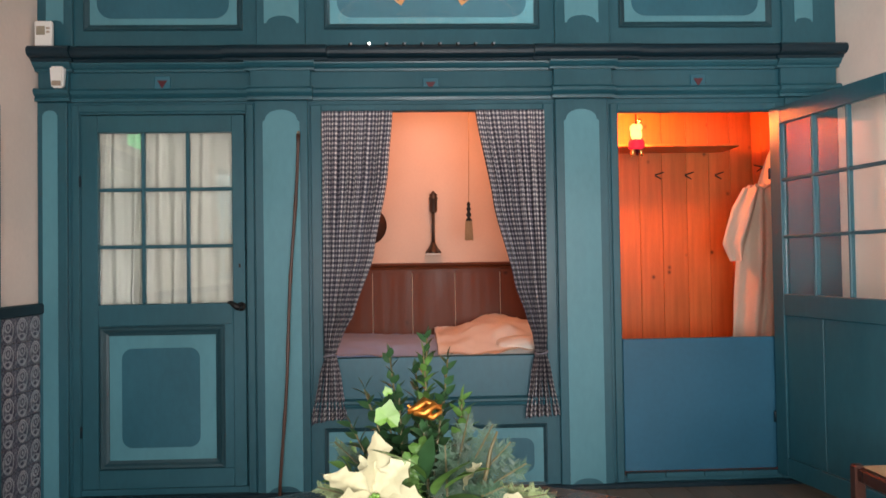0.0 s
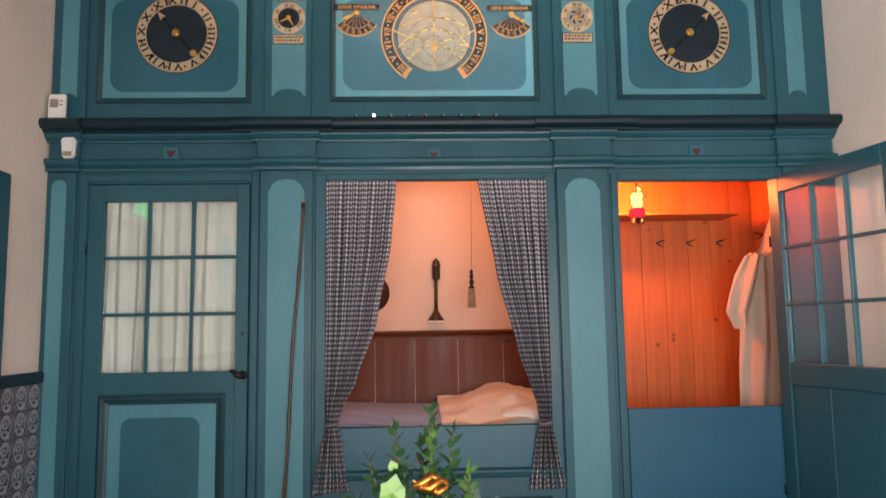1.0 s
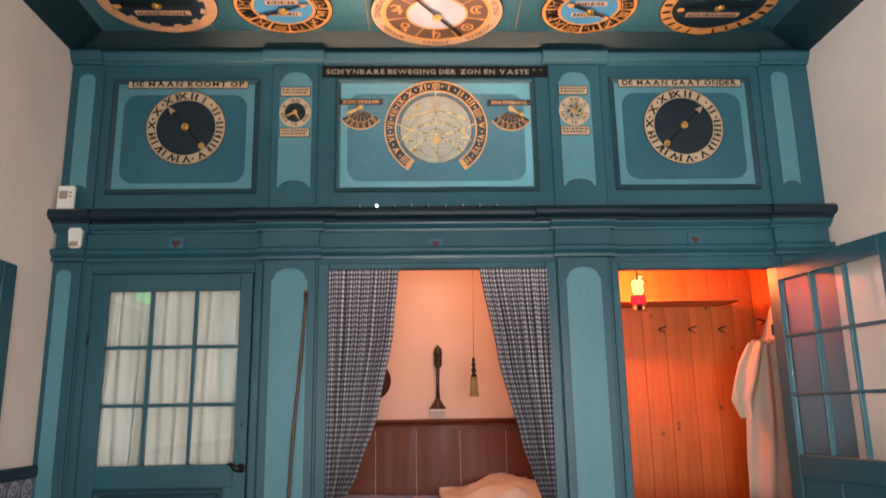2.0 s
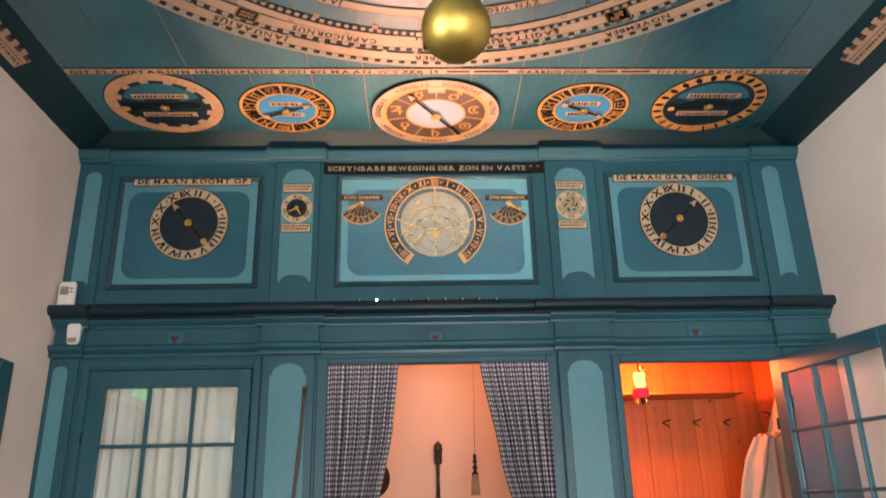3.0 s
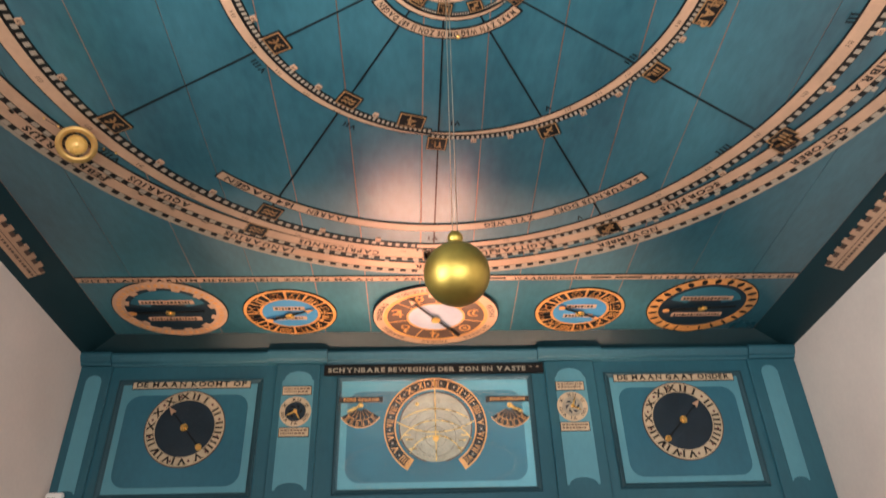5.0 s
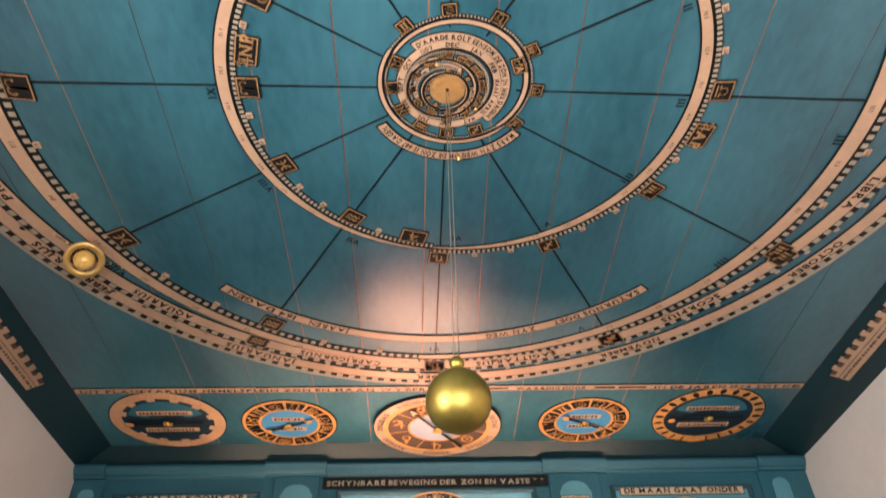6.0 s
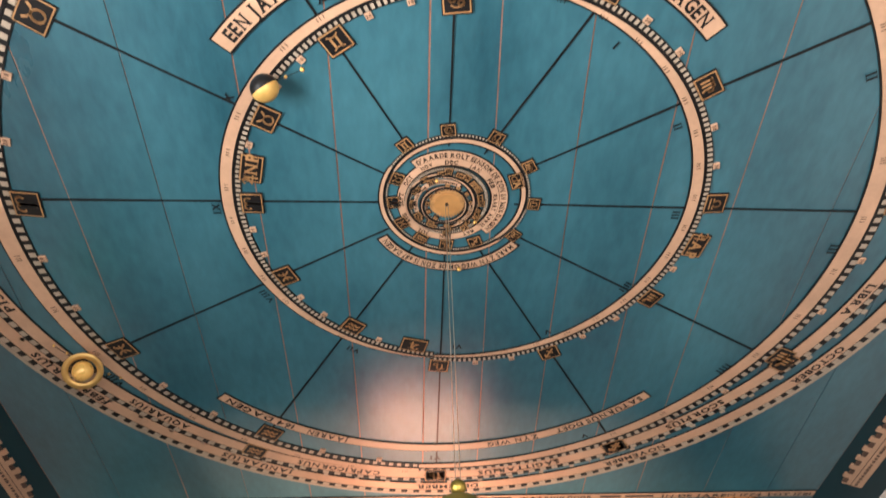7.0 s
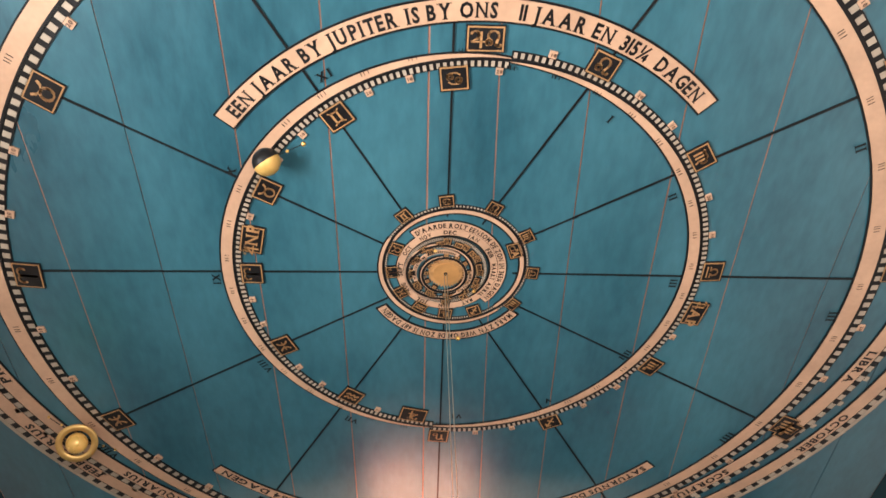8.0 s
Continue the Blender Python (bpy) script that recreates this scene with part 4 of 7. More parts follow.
# ---- the checked bed curtains ----
def bed_curtain(side, inner, outer, label):
    """Gathered cloth, tied in at the knot and flaring below; inner and outer give x along the height."""
    def lerp(table, z):
        for (za, xa), (zb, xb) in zip(table, table[1:]):
            if za >= z >= zb:
                k = (za - z) / (za - zb)
                k = k * k * (3 - 2 * k) * 0.35 + k * 0.65
                return xa + (xb - xa) * k
        return table[-1][1]
    z0, z1, n, rows = inner[-1][0], inner[0][0], 150, 90
    vs, uv = [], []
    rr = random.Random(11 + side)
    ph = [rr.random() * 6.28 for _ in range(5)]
    full = 0.62
    for j in range(rows + 1):
        z = z1 + (z0 - z1) * j / rows
        a, b = lerp(outer, z), lerp(inner, z)
        knot = math.exp(-((z - 0.575) / 0.09) ** 2)
        for i in range(n + 1):
            u = i / n
            w = u + 0.018 * math.sin(u * 13 + ph[0]) + 0.010 * math.sin(u * 29 + ph[1] + z)
            fold = math.sin(w * 9 * 6.283 + ph[2] + 0.9 * math.sin(z * 2.1 + u * 3)) + 0.45 * math.sin(w * 17 * 6.283 + ph[3] + z * 1.5) + 0.5 * math.sin(w * 4 * 6.283 + ph[4] - z)
            deep = 0.006 + 0.014 * min(1, (z1 - z) * 3) + 0.006 * (z < 0.6)
            y = -0.034 - deep * fold * (1 - 0.35 * knot) - 0.030 * knot * math.sin(math.pi * u)
            hem = 0.004 * math.sin(u * 7 + ph[1]) + side * 0.02 * (u - 0.5) if j == rows else 0
            vs.append((a + (b - a) * w, y, z + hem))
            uv.append((u * full, z))
    fs = [(j * (n + 1) + i, j * (n + 1) + i + 1, (j + 1) * (n + 1) + i + 1, (j + 1) * (n + 1) + i) for j in range(rows) for i in range(n)]
    ob = solo("bed_curtain", Shape().add(vs, fs, True), CHECK, label, "curtain", "bed curtains")
    layer = ob.data.uv_layers.new(name="cloth")
    idx = np.zeros(len(ob.data.loops), dtype=np.int32)
    ob.data.loops.foreach_get("vertex_index", idx)
    layer.data.foreach_set("uv", np.array(uv, dtype=np.float32)[idx].ravel())
    z, c = 0.570, (lerp(outer, 0.570) + lerp(inner, 0.570)) / 2
    h = abs(lerp(outer, 0.570) - lerp(inner, 0.570)) / 2 + 0.002
    tie = Shape().tube([(c + h * math.cos(k * 0.3927), -0.058 + 0.030 * math.sin(k * 0.3927), z + 0.008 * math.cos(k * 0.3927 + side)) for k in range(17)], 0.006, 6)
    part("tie_band", tie, TIE, ob)
    return ob


LABEL = "dark blue and white checked curtain tied back at the bed"
bed_curtain(1, [(1.868, -0.205), (1.53, -0.236), (1.10, -0.318), (0.80, -0.424), (0.66, -0.496), (0.575, -0.524), (0.46, -0.500), (0.225, -0.470)],
            [(1.868, -0.586), (1.20, -0.590), (0.80, -0.590), (0.66, -0.588), (0.575, -0.582), (0.46, -0.616), (0.225, -0.660)], LABEL)
bed_curtain(-1, [(1.868, 0.232), (1.37, 0.322), (0.94, 0.428), (0.75, 0.490), (0.66, 0.520), (0.575, 0.532), (0.46, 0.508), (0.225, 0.474)],
            [(1.868, 0.598), (1.20, 0.602), (0.80, 0.602), (0.66, 0.602), (0.575, 0.592), (0.46, 0.622), (0.225, 0.668)], LABEL)

# ---- the closet ----
CXA, CXB, CZT = 0.93, 2.215, 2.22
recess = thing("closet_recess", "pine lined inside of the closet", "wall", kind="structure")
for b in ((CXA - 0.03, CXA, 0.035, DEEP, FLOOR, CZT), (CXA - 0.03, CXB + 0.03, 0.035, DEEP + 0.03, CZT, CZT + 0.03), (CXA - 0.03, CXB + 0.03, DEEP + 0.002, DEEP + 0.03, FLOOR, CZT)):
    part("side_board", Shape().box(*b), PINE, recess)
lining = thing("closet_boards", "knotty pine boards lining the closet, glowing orange", "wall lining", kind="structure")
xs = [CXA, 1.105, 1.270, 1.435, 1.590, 1.760, 1.915, 2.065, CXB]
for a, b in zip(xs, xs[1:]):
    o = part("board", Shape().box(-(b - a) / 2 + 0.001, (b - a) / 2 - 0.001, -0.016, 0.0, FLOOR, CZT - 0.005, 0.002), PINE, lining)
    o.location = ((a + b) / 2, DEEP, 0)
for i in range(6):
    a = 0.040 + i * 0.16
    o = part("board", Shape().box(0.0, 0.016, 0.001, min(0.158, DEEP - 0.018 - a), FLOOR, CZT - 0.005, 0.002), PINE, lining)
    o.location = (CXB, a, 0)
shelf = thing("closet_shelf", "pine shelf with a deep front board in the closet", "shelf", at=(1.5, 0.9, 1.8))
part("shelf_board", Shape().box(CXA, 2.010, 0.70, DEEP - 0.017, 1.778, 1.794, 0.003), PINE, shelf)


def coat_hook(m):
    ob = thing("coat_hook", "small dark wooden double coat hook on the boards", "hook", "closet hooks")
    part("peg", Shape().tube([(0, 0, 0), (0, -0.040, 0.010), (0, -0.070, 0.017), (0, -0.085, 0.022)], [0.008, 0.007, 0.007, 0.005], 8), OAK, ob)
    part("lower_peg", Shape().tube([(0, 0, -0.004), (0.003, -0.028, -0.022), (0.006, -0.060, -0.044)], [0.008, 0.007, 0.005], 8), OAK, ob)
    part("plate", Shape().box(-0.010, 0.010, -0.006, 0.0, -0.014, 0.012, 0.003), OAK, ob)
    ob.matrix_basis = m
    return ob


hook = coat_hook(Matrix.LocRotScale((1.545, DEEP - 0.016, 1.630), Euler((0, 0, radians(55))), (0.72, 0.72, 0.72)))
for m in (pose(1.752, DEEP - 0.016, 1.628, 0, 0, 50), pose(1.960, DEEP - 0.016, 1.626, 0, 0, 45), pose(CXB - 0.002, 0.82, 1.655, 0, 0, -90), pose(CXB - 0.002, 0.66, 1.660, 0, 0, -90), pose(CXB - 0.002, 0.50, 1.665, 0, 0, -90)):
    copy_thing(hook, m)


def robe():
    """A long white garment hanging by its hood from the side wall."""
    ob = thing("bathrobe", "long off-white robe with a hood hanging from a hook", "robe", at=(2.1, 0.5, 1.66))

    def sheet(outline, y, depth, seed, folds):
        n, rows = 44, len(outline) * 5
        vs = []
        for j in range(rows + 1):
            f = j / rows * (len(outline) - 1)
            k = min(int(f), len(outline) - 2)
            f -= k
            z = outline[k][0] + (outline[k + 1][0] - outline[k][0]) * f
            a = outline[k][1] + (outline[k + 1][1] - outline[k][1]) * f
            b = outline[k][2] + (outline[k + 1][2] - outline[k][2]) * f
            for i in range(n + 1):
                u = i / n
                g = math.sin(u * folds * 6.283 + seed + 0.6 * math.sin(z * 4)) * 0.6 + 0.5 * noise.noise(Vector((u * 5, z * 4, seed)))
                vs.append((a + (b - a) * u, y - depth * math.sin(math.pi * u) - 0.026 * g, z))
        fs = [(j * (n + 1) + i, j * (n + 1) + i + 1, (j + 1) * (n + 1) + i + 1, (j + 1) * (n + 1) + i) for j in range(rows) for i in range(n)]
        return Shape().add(vs, fs, True)

    part("body", sheet([(1.500, 1.955, 2.14), (1.44, 1.905, 2.17), (1.30, 1.885, 2.19), (1.05, 1.872, 2.20), (0.80, 1.850, 2.20), (0.40, 1.825, 2.20), (0.05, 1.815, 2.20)], 0.50, 0.10, 1.0, 3.5), ROBE, ob)
    part("sleeve", sheet([(1.480, 1.905, 2.02), (1.36, 1.835, 2.00), (1.22, 1.790, 1.955), (1.14, 1.770, 1.925), (1.035, 1.815, 1.900)], 0.46, 0.055, 2.0, 1.6), ROBE, ob)
    part("sleeve", sheet([(1.470, 2.050, 2.19), (1.30, 2.050, 2.205), (1.12, 2.030, 2.205), (0.985, 2.060, 2.205)], 0.42, 0.06, 4.0, 1.6), ROBE, ob)
    part("hood", sheet([(1.705, 2.072, 2.098), (1.65, 2.046, 2.130), (1.57, 2.014, 2.150), (1.49, 1.985, 2.168), (1.41, 1.972, 2.175), (1.36, 2.01, 2.14)], 0.44, 0.05, 3.0, 2.2), ROBE, ob)
    part("collar", Shape().tube([(1.960, 0.40, 1.495), (2.00, 0.375, 1.470), (2.05, 0.37, 1.50), (2.09, 0.375, 1.56)], [0.008, 0.010, 0.010, 0.007], 8), ROBE, ob)
    return ob


robe()
# figurine in plain shapes: head, arm, red band and legs, given its own glow
lantern = thing("hanging_lamp", "small gilt figurine with a red band, built as a lamp", "lamp", at=(1.27, 0.5, 1.8))
LX, LY = 1.270, 0.5
s = Shape().ball((LX + 0.002, LY, 1.822), 0.034, 10, 1.25).ball((LX + 0.018, LY, 1.868), 0.022, 10, 1.1).ball((LX - 0.014, LY, 1.858), 0.024, 10, 1.3)
s.tube([(LX - 0.030, LY - 0.02, 1.850), (LX - 0.036, LY - 0.03, 1.815), (LX - 0.010, LY - 0.04, 1.800), (LX + 0.022, LY - 0.035, 1.806)], [0.009, 0.010, 0.009, 0.008], 8)
part("globe", s, glow("lit_gilt_glass", (1.0, 0.50, 0.16), 2.2), lantern, "lumpy glowing gilt glass body")
part("shade", Shape().lathe([(0.030, 1.790), (0.044, 1.786), (0.049, 1.768), (0.046, 1.748), (0.050, 1.742), (0.036, 1.730), (0.010, 1.728), (0.0, 1.728)], pose(LX, LY, 0), 14), glow("lit_red_glass", (0.75, 0.02, 0.05), 0.8), lantern, "ruby glass band")
for d in (-0.026, 0.028):
    part("drop", Shape().tube([(LX + d * 0.8, LY, 1.735), (LX + d, LY, 1.708), (LX + d * 1.1, LY - 0.006, 1.688)], [0.016, 0.015, 0.009], 10), GOLD, lantern)
part("tassel", Shape().tube([(LX, LY - 0.012, 1.735), (LX + 0.002, LY - 0.014, 1.692)], [0.012, 0.008], 8), RED, lantern)
part("crown", Shape().tube([(LX + 0.020, LY, 1.885), (LX + 0.034, LY, 1.902), (LX + 0.030, LY, 1.918), (LX + 0.012, LY, 1.915)], [0.010, 0.009, 0.007, 0.004], 8), GOLD, lantern)
part("bracket", Shape().tube([(LX, LY, 1.88), (LX, LY, 1.99), (1.20, LY, 2.03), (CXA + 0.002, LY, 2.02)], 0.005, 8), IRON, lantern)

# ---- small things on the woodwork ----
for x0, z in ((-1.430, 2.026), (-0.002, 2.010), (1.462, 2.021)):
    ob = thing("marker_plate", "small teal plate with a dark red triangle", "sign", "frieze markers", at=(x0, 0, z))
    part("plate", Shape().box(x0 - 0.042, x0 + 0.042, -0.010, 0.002, z - 0.041, z + 0.041, 0.003), TEAL_MID, ob)
    part("triangle", Shape().prism([(x0 - 0.026, z + 0.017), (x0, z - 0.026), (x0 + 0.026, z + 0.017)], on_wall, 0.009, 0.013), RED, ob, "dark red triangle pointing down")
ob = thing("thermostat", "white room thermostat standing on the cornice", "thermostat", at=(-2.005, -0.09, 2.206))
part("case", Shape().box(-2.052, -1.962, -0.100, -0.072, 2.205, 2.336, 0.006), WHITE, ob)
part("display", Shape().box(-2.040, -1.996, -0.1025, -0.099, 2.262, 2.308, 0.001), PARCHMENT, ob, "grey display")
part("button", Shape().box(-1.990, -1.972, -0.103, -0.099, 2.292, 2.302, 0.001).box(-1.990, -1.972, -0.103, -0.099, 2.272, 2.282, 0.001), CREAM_GREY, ob)
ob = thing("room_sensor", "white plastic sensor box fixed on the frieze", "sensor", at=(-1.955, -0.05, 2.05))
bm = bmesh.new()
bmesh.ops.create_cube(bm, size=1)
for p in bm.verts:
    p.co = Vector((-1.953 + p.co.x * (0.074 if p.co.z > 0 else 0.062), -0.053 + p.co.y * (0.046 if p.co.z > 0 else 0.034), 2.052 + p.co.z * 0.112))
bmesh.ops.bevel(bm, geom=bm.edges[:], offset=0.009, segments=3, affect="EDGES")
part("case", Shape().bm(bm), WHITE, ob)
part("lens", Shape().box(-1.977, -1.930, -0.079, -0.070, 2.005, 2.030, 0.004), CREAM_GREY, ob, "greyish sensor window")
stick = []
for i in range(26):
    t = i / 25
    stick.append((-0.706 - 0.105 * t + 0.004 * math.sin(t * 11), -0.060 - 0.05 * t, 1.743 - 1.873 * t + (0.0 if i < 25 else -0.036)))
staff = thing("walking_stick", "knotty dark wooden stick leaning on the pilaster", "stick", at=(-0.81, -0.11, FLOOR))
part("shaft", Shape().tube(stick, [0.0085 + 0.0022 * (i % 5 == 0) for i in range(26)], 8), STICK, staff)
part("tip", Shape().tube([stick[0], (-0.7055, -0.0597, 1.757)], [0.0088, 0.007], 8), PARCHMENT, staff, "pale worn tip")
for i in range(9):
    x0 = -0.425 + 0.0942 * i
    ob = thing("spot_light", "tiny spot lamp on a bracket on the cornice", "spotlight", "cornice spots", at=(x0, -0.10, 2.196))
    part("body", Shape().lathe([(0.0, 0.0), (0.008, 0.0), (0.009, 0.014), (0.0065, 0.018), (0.0, 0.018)], pose(x0, -0.098, 2.196), 12), IRON, ob)
    part("lens", Shape().lathe([(0.0, 0.0), (0.007, 0.0), (0.004, 0.004), (0.0, 0.005)], pose(x0 + 0.006, -0.106, 2.208, 75), 12), LED if i == 1 else GREY_BLUE, ob)

# ---- the tiled dado and the door of the left wall ----
solo("dado_rail", Shape().box(XL, XL + 0.035, DY1, 0.0, 0.815, 0.872, 0.008).box(XL, XL + 0.035, YB, DY0, 0.815, 0.872, 0.008), TEAL_DARK, "dark teal wooden rail above the tiles", "dado rail", kind="structure")
dado = thing("tile_dado", "glazed tiles with dark ornament set under the rail", "tile wall", kind="structure")
part("mortar", Shape().box(XL, XL + 0.006, DY1, 0.0, FLOOR, 0.815).box(XL, XL + 0.006, YB, DY0, FLOOR, 0.815), CREAM_GREY, dado)
tile = None
for i in range(4):
    for k in range(8):
        if tile is None:
            tile = part("tile", Shape().box(-0.004, 0.004, -0.0625, 0.0625, -0.0625, 0.0625, 0.002), TILE, dado)
            o = tile
        else:
            o = tile.copy()
            scene.collection.objects.link(o)
        o.matrix_basis = pose(XL + 0.009, -0.066 - 0.1265 * i, 0.750 - 0.1265 * k, 0.4 * ((i * 7 + k * 3) % 5 - 2))
side = thing("side_door", "blue-green panelled door with a wide frame", "door")
part("frame", Shape().box(XL - 0.1, XL + 0.03, DY1 - 0.001, DY1 + 0.115, FLOOR, DZ1 + 0.115, 0.006).box(XL - 0.1, XL + 0.03, DY0 - 0.115, DY0, FLOOR, DZ1 + 0.115, 0.006).box(XL - 0.1, XL + 0.03, DY0, DY1, DZ1, DZ1 + 0.115, 0.006), TEAL, side)
part("leaf", Shape().box(XL - 0.08, XL - 0.03, DY0, DY1, FLOOR, DZ1), TEAL_MID, side)
sign = thing("exit_sign", "small lit green sign above the side door", "sign", at=(XL, -1.20, 1.95))
part("case", Shape().box(XL, XL + 0.035, -1.36, -1.06, 1.88, 2.02, 0.004), WHITE, sign)
part("face", Shape().box(XL + 0.034, XL + 0.038, -1.35, -1.07, 1.89, 2.01), EXIT_GREEN, sign)
# windows that close the openings; the back one is assumed
for nm, m, w, h in (("window_1", pose(XL - 0.05, (WY0 + WY1) / 2, (WZ0 + WZ1) / 2, 0, 0, 90), WY1 - WY0, WZ1 - WZ0), ("window_2", pose((BX0 + BX1) / 2, YB - 0.05, (BZ0 + BZ1) / 2), BX1 - BX0, BZ1 - BZ0)):
    ob = thing(nm, "wooden sash window with small panes", "window", kind="structure")
    part("window_frame", Shape().box(-w / 2, w / 2, -0.025, 0.025, -h / 2, -h / 2 + 0.06).box(-w / 2, w / 2, -0.025, 0.025, h / 2 - 0.06, h / 2).box(-w / 2, -w / 2 + 0.06, -0.025, 0.025, -h / 2, h / 2).box(w / 2 - 0.06, w / 2, -0.025, 0.025, -h / 2, h / 2), TEAL_LIGHT, ob)
    s = Shape()
    for i in range(1, 4):
        s.box(-w / 2 + i * w / 4 - 0.012, -w / 2 + i * w / 4 + 0.012, -0.018, 0.018, -h / 2 + 0.06, h / 2 - 0.06)
        s.box(-w / 2 + 0.06, w / 2 - 0.06, -0.016, 0.016, -h / 2 + i * h / 4 - 0.012, -h / 2 + i * h / 4 + 0.012)
    part("glazing_bars", s, TEAL_LIGHT, ob)
    ob.matrix_basis = m

# ---- dials and lettering on the upper wall ----


def banner(name, label, u0, u1, v0, v1, string, ground, ink, h=0.006, edge=BLACK, place=on_wall, margin=0.025, fill=0.66):
    """A painted text board with a dark border."""
    ob = thing(name, label, "inscription", at=tuple(place((u0 + u1) / 2, (v0 + v1) / 2, 0)))
    e = 0.004
    part("border", Shape().prism([(u0 - e, v0 - e), (u1 + e, v0 - e), (u1 + e, v1 + e), (u0 - e, v1 + e)], place, 0.001, h), edge, ob)
    part("ground", Shape().prism([(u0, v0), (u1, v0), (u1, v1), (u0, v1)], place, h - 0.001, h + 0.0015), ground, ob)
    s = [] if string else Shape()
    if string:
        size = (v1 - v0) * fill / 0.73
        write(s, string, place, u0 + margin * 0.8, u1 - margin * 0.8, v0 + (v1 - v0) * 0.18, size, h + 0.0025)
    else:
        rr = random.Random(int(abs(u0) * 1000))
        for row in (0.25, 0.62):
            x = u0 + 0.008
            while x < u1 - 0.02:
                d = 0.006 + 0.012 * rr.random()
                s.prism([(x, v0 + (v1 - v0) * row), (min(x + d, u1 - 0.006), v0 + (v1 - v0) * row), (min(x + d, u1 - 0.006), v0 + (v1 - v0) * (row + 0.2)), (x, v0 + (v1 - v0) * (row + 0.2))], place, h, h + 0.0025)
                x += d + 0.005
    lettering(ob, s, ink)
    return ob


banner("title_board", "cream board with black capitals above the moonrise dial", -1.755, -1.077, 2.950, 2.996, "DE MAAN KOOMT OP", DIAL_CREAM, BLACK, 0.008)
banner("title_board", "cream board with black capitals above the moonset dial", 1.092, 1.822, 2.958, 3.004, "DE MAAN GAAT ONDER", DIAL_CREAM, BLACK, 0.008)
banner("title_board", "long black board with gilt capitals above the star dial", -0.645, 0.665, 3.022, 3.078, "SCHYNBARE BEWEGING DER ZON EN VASTE * *", BLACK, PARCHMENT, 0.016, fill=0.52)
banner("title_board", "small black board with gilt capitals over a fan scale", -0.548, -0.300, 2.848, 2.876, "ZONS OPGANG", BLACK, ORANGE, 0.008)
banner("title_board", "small black board with gilt capitals over a fan scale", 0.312, 0.560, 2.842, 2.870, "ZONS ONDERGANG", BLACK, ORANGE, 0.008)
for x0, z0 in ((-0.797, 2.789), (0.814, 2.796)):
    for d in (0.128, -0.122):
        banner("caption_plate", "small cream plate with two rows of fine lettering", x0 - 0.082, x0 + 0.082, z0 + d - 0.024, z0 + d + 0.024, "", DIAL_CREAM, BROWN, 0.028)

ROMAN = ["XII", "I", "II", "III", "IIII", "V", "VI", "VII", "VIII", "IX", "X", "XI"]


def roman_ring(shape, cu, cv, r, size, place, h, first=90, step=-30, names=ROMAN):
    for i, n in enumerate(names):
        a = first + step * i
        half = set_out(n)[1] * size * 0.62 / r * 57.3
        write_arc(shape, n, place, cu, cv, r, a + half, a - half, size, h)


def hand(ob, place, cu, cv, a, r_tip, r_tail, h, w=0.007, tip=CREAM, tail=GOLD):
    """A dial hand: a black bar, a pale arrow head and a gilt drop at the tail."""
    c, s = math.cos(radians(a)), math.sin(radians(a))

    def at(along, across):
        return (cu + c * along - s * across, cv + s * along + c * across)

    part("hand", Shape().prism([at(-r_tail, -w * 0.7), at(r_tip, -w * 0.4), at(r_tip, w * 0.4), at(-r_tail, w * 0.7)], place, h, h + 0.004), BLACK, ob)
    if tip:
        k = r_tip
        part("arrow", Shape().prism([at(k - 0.045, 0), at(k - 0.052, -0.018), at(k, 0), at(k - 0.052, 0.018)], place, h + 0.003, h + 0.006), tip, ob)
    if tail:
        d = r_tail
        part("drop", Shape().prism([at(-d + 0.020 * math.cos(t * 0.5236) - 0.004, 0.018 * math.sin(t * 0.5236)) for t in range(12)], place, h + 0.003, h + 0.007), tail, ob)


def hub(ob, place, cu, cv, r, h, mat_=GOLD):
    s = Shape()
    s.sector(cu, cv, 0.0005, r, 0, 360, place, h, h + 0.006, 20)
    s.sector(cu, cv, 0.0005, r * 0.45, 0, 360, place, h + 0.006, h + 0.010, 12)
    part("hub", s, mat_, ob)


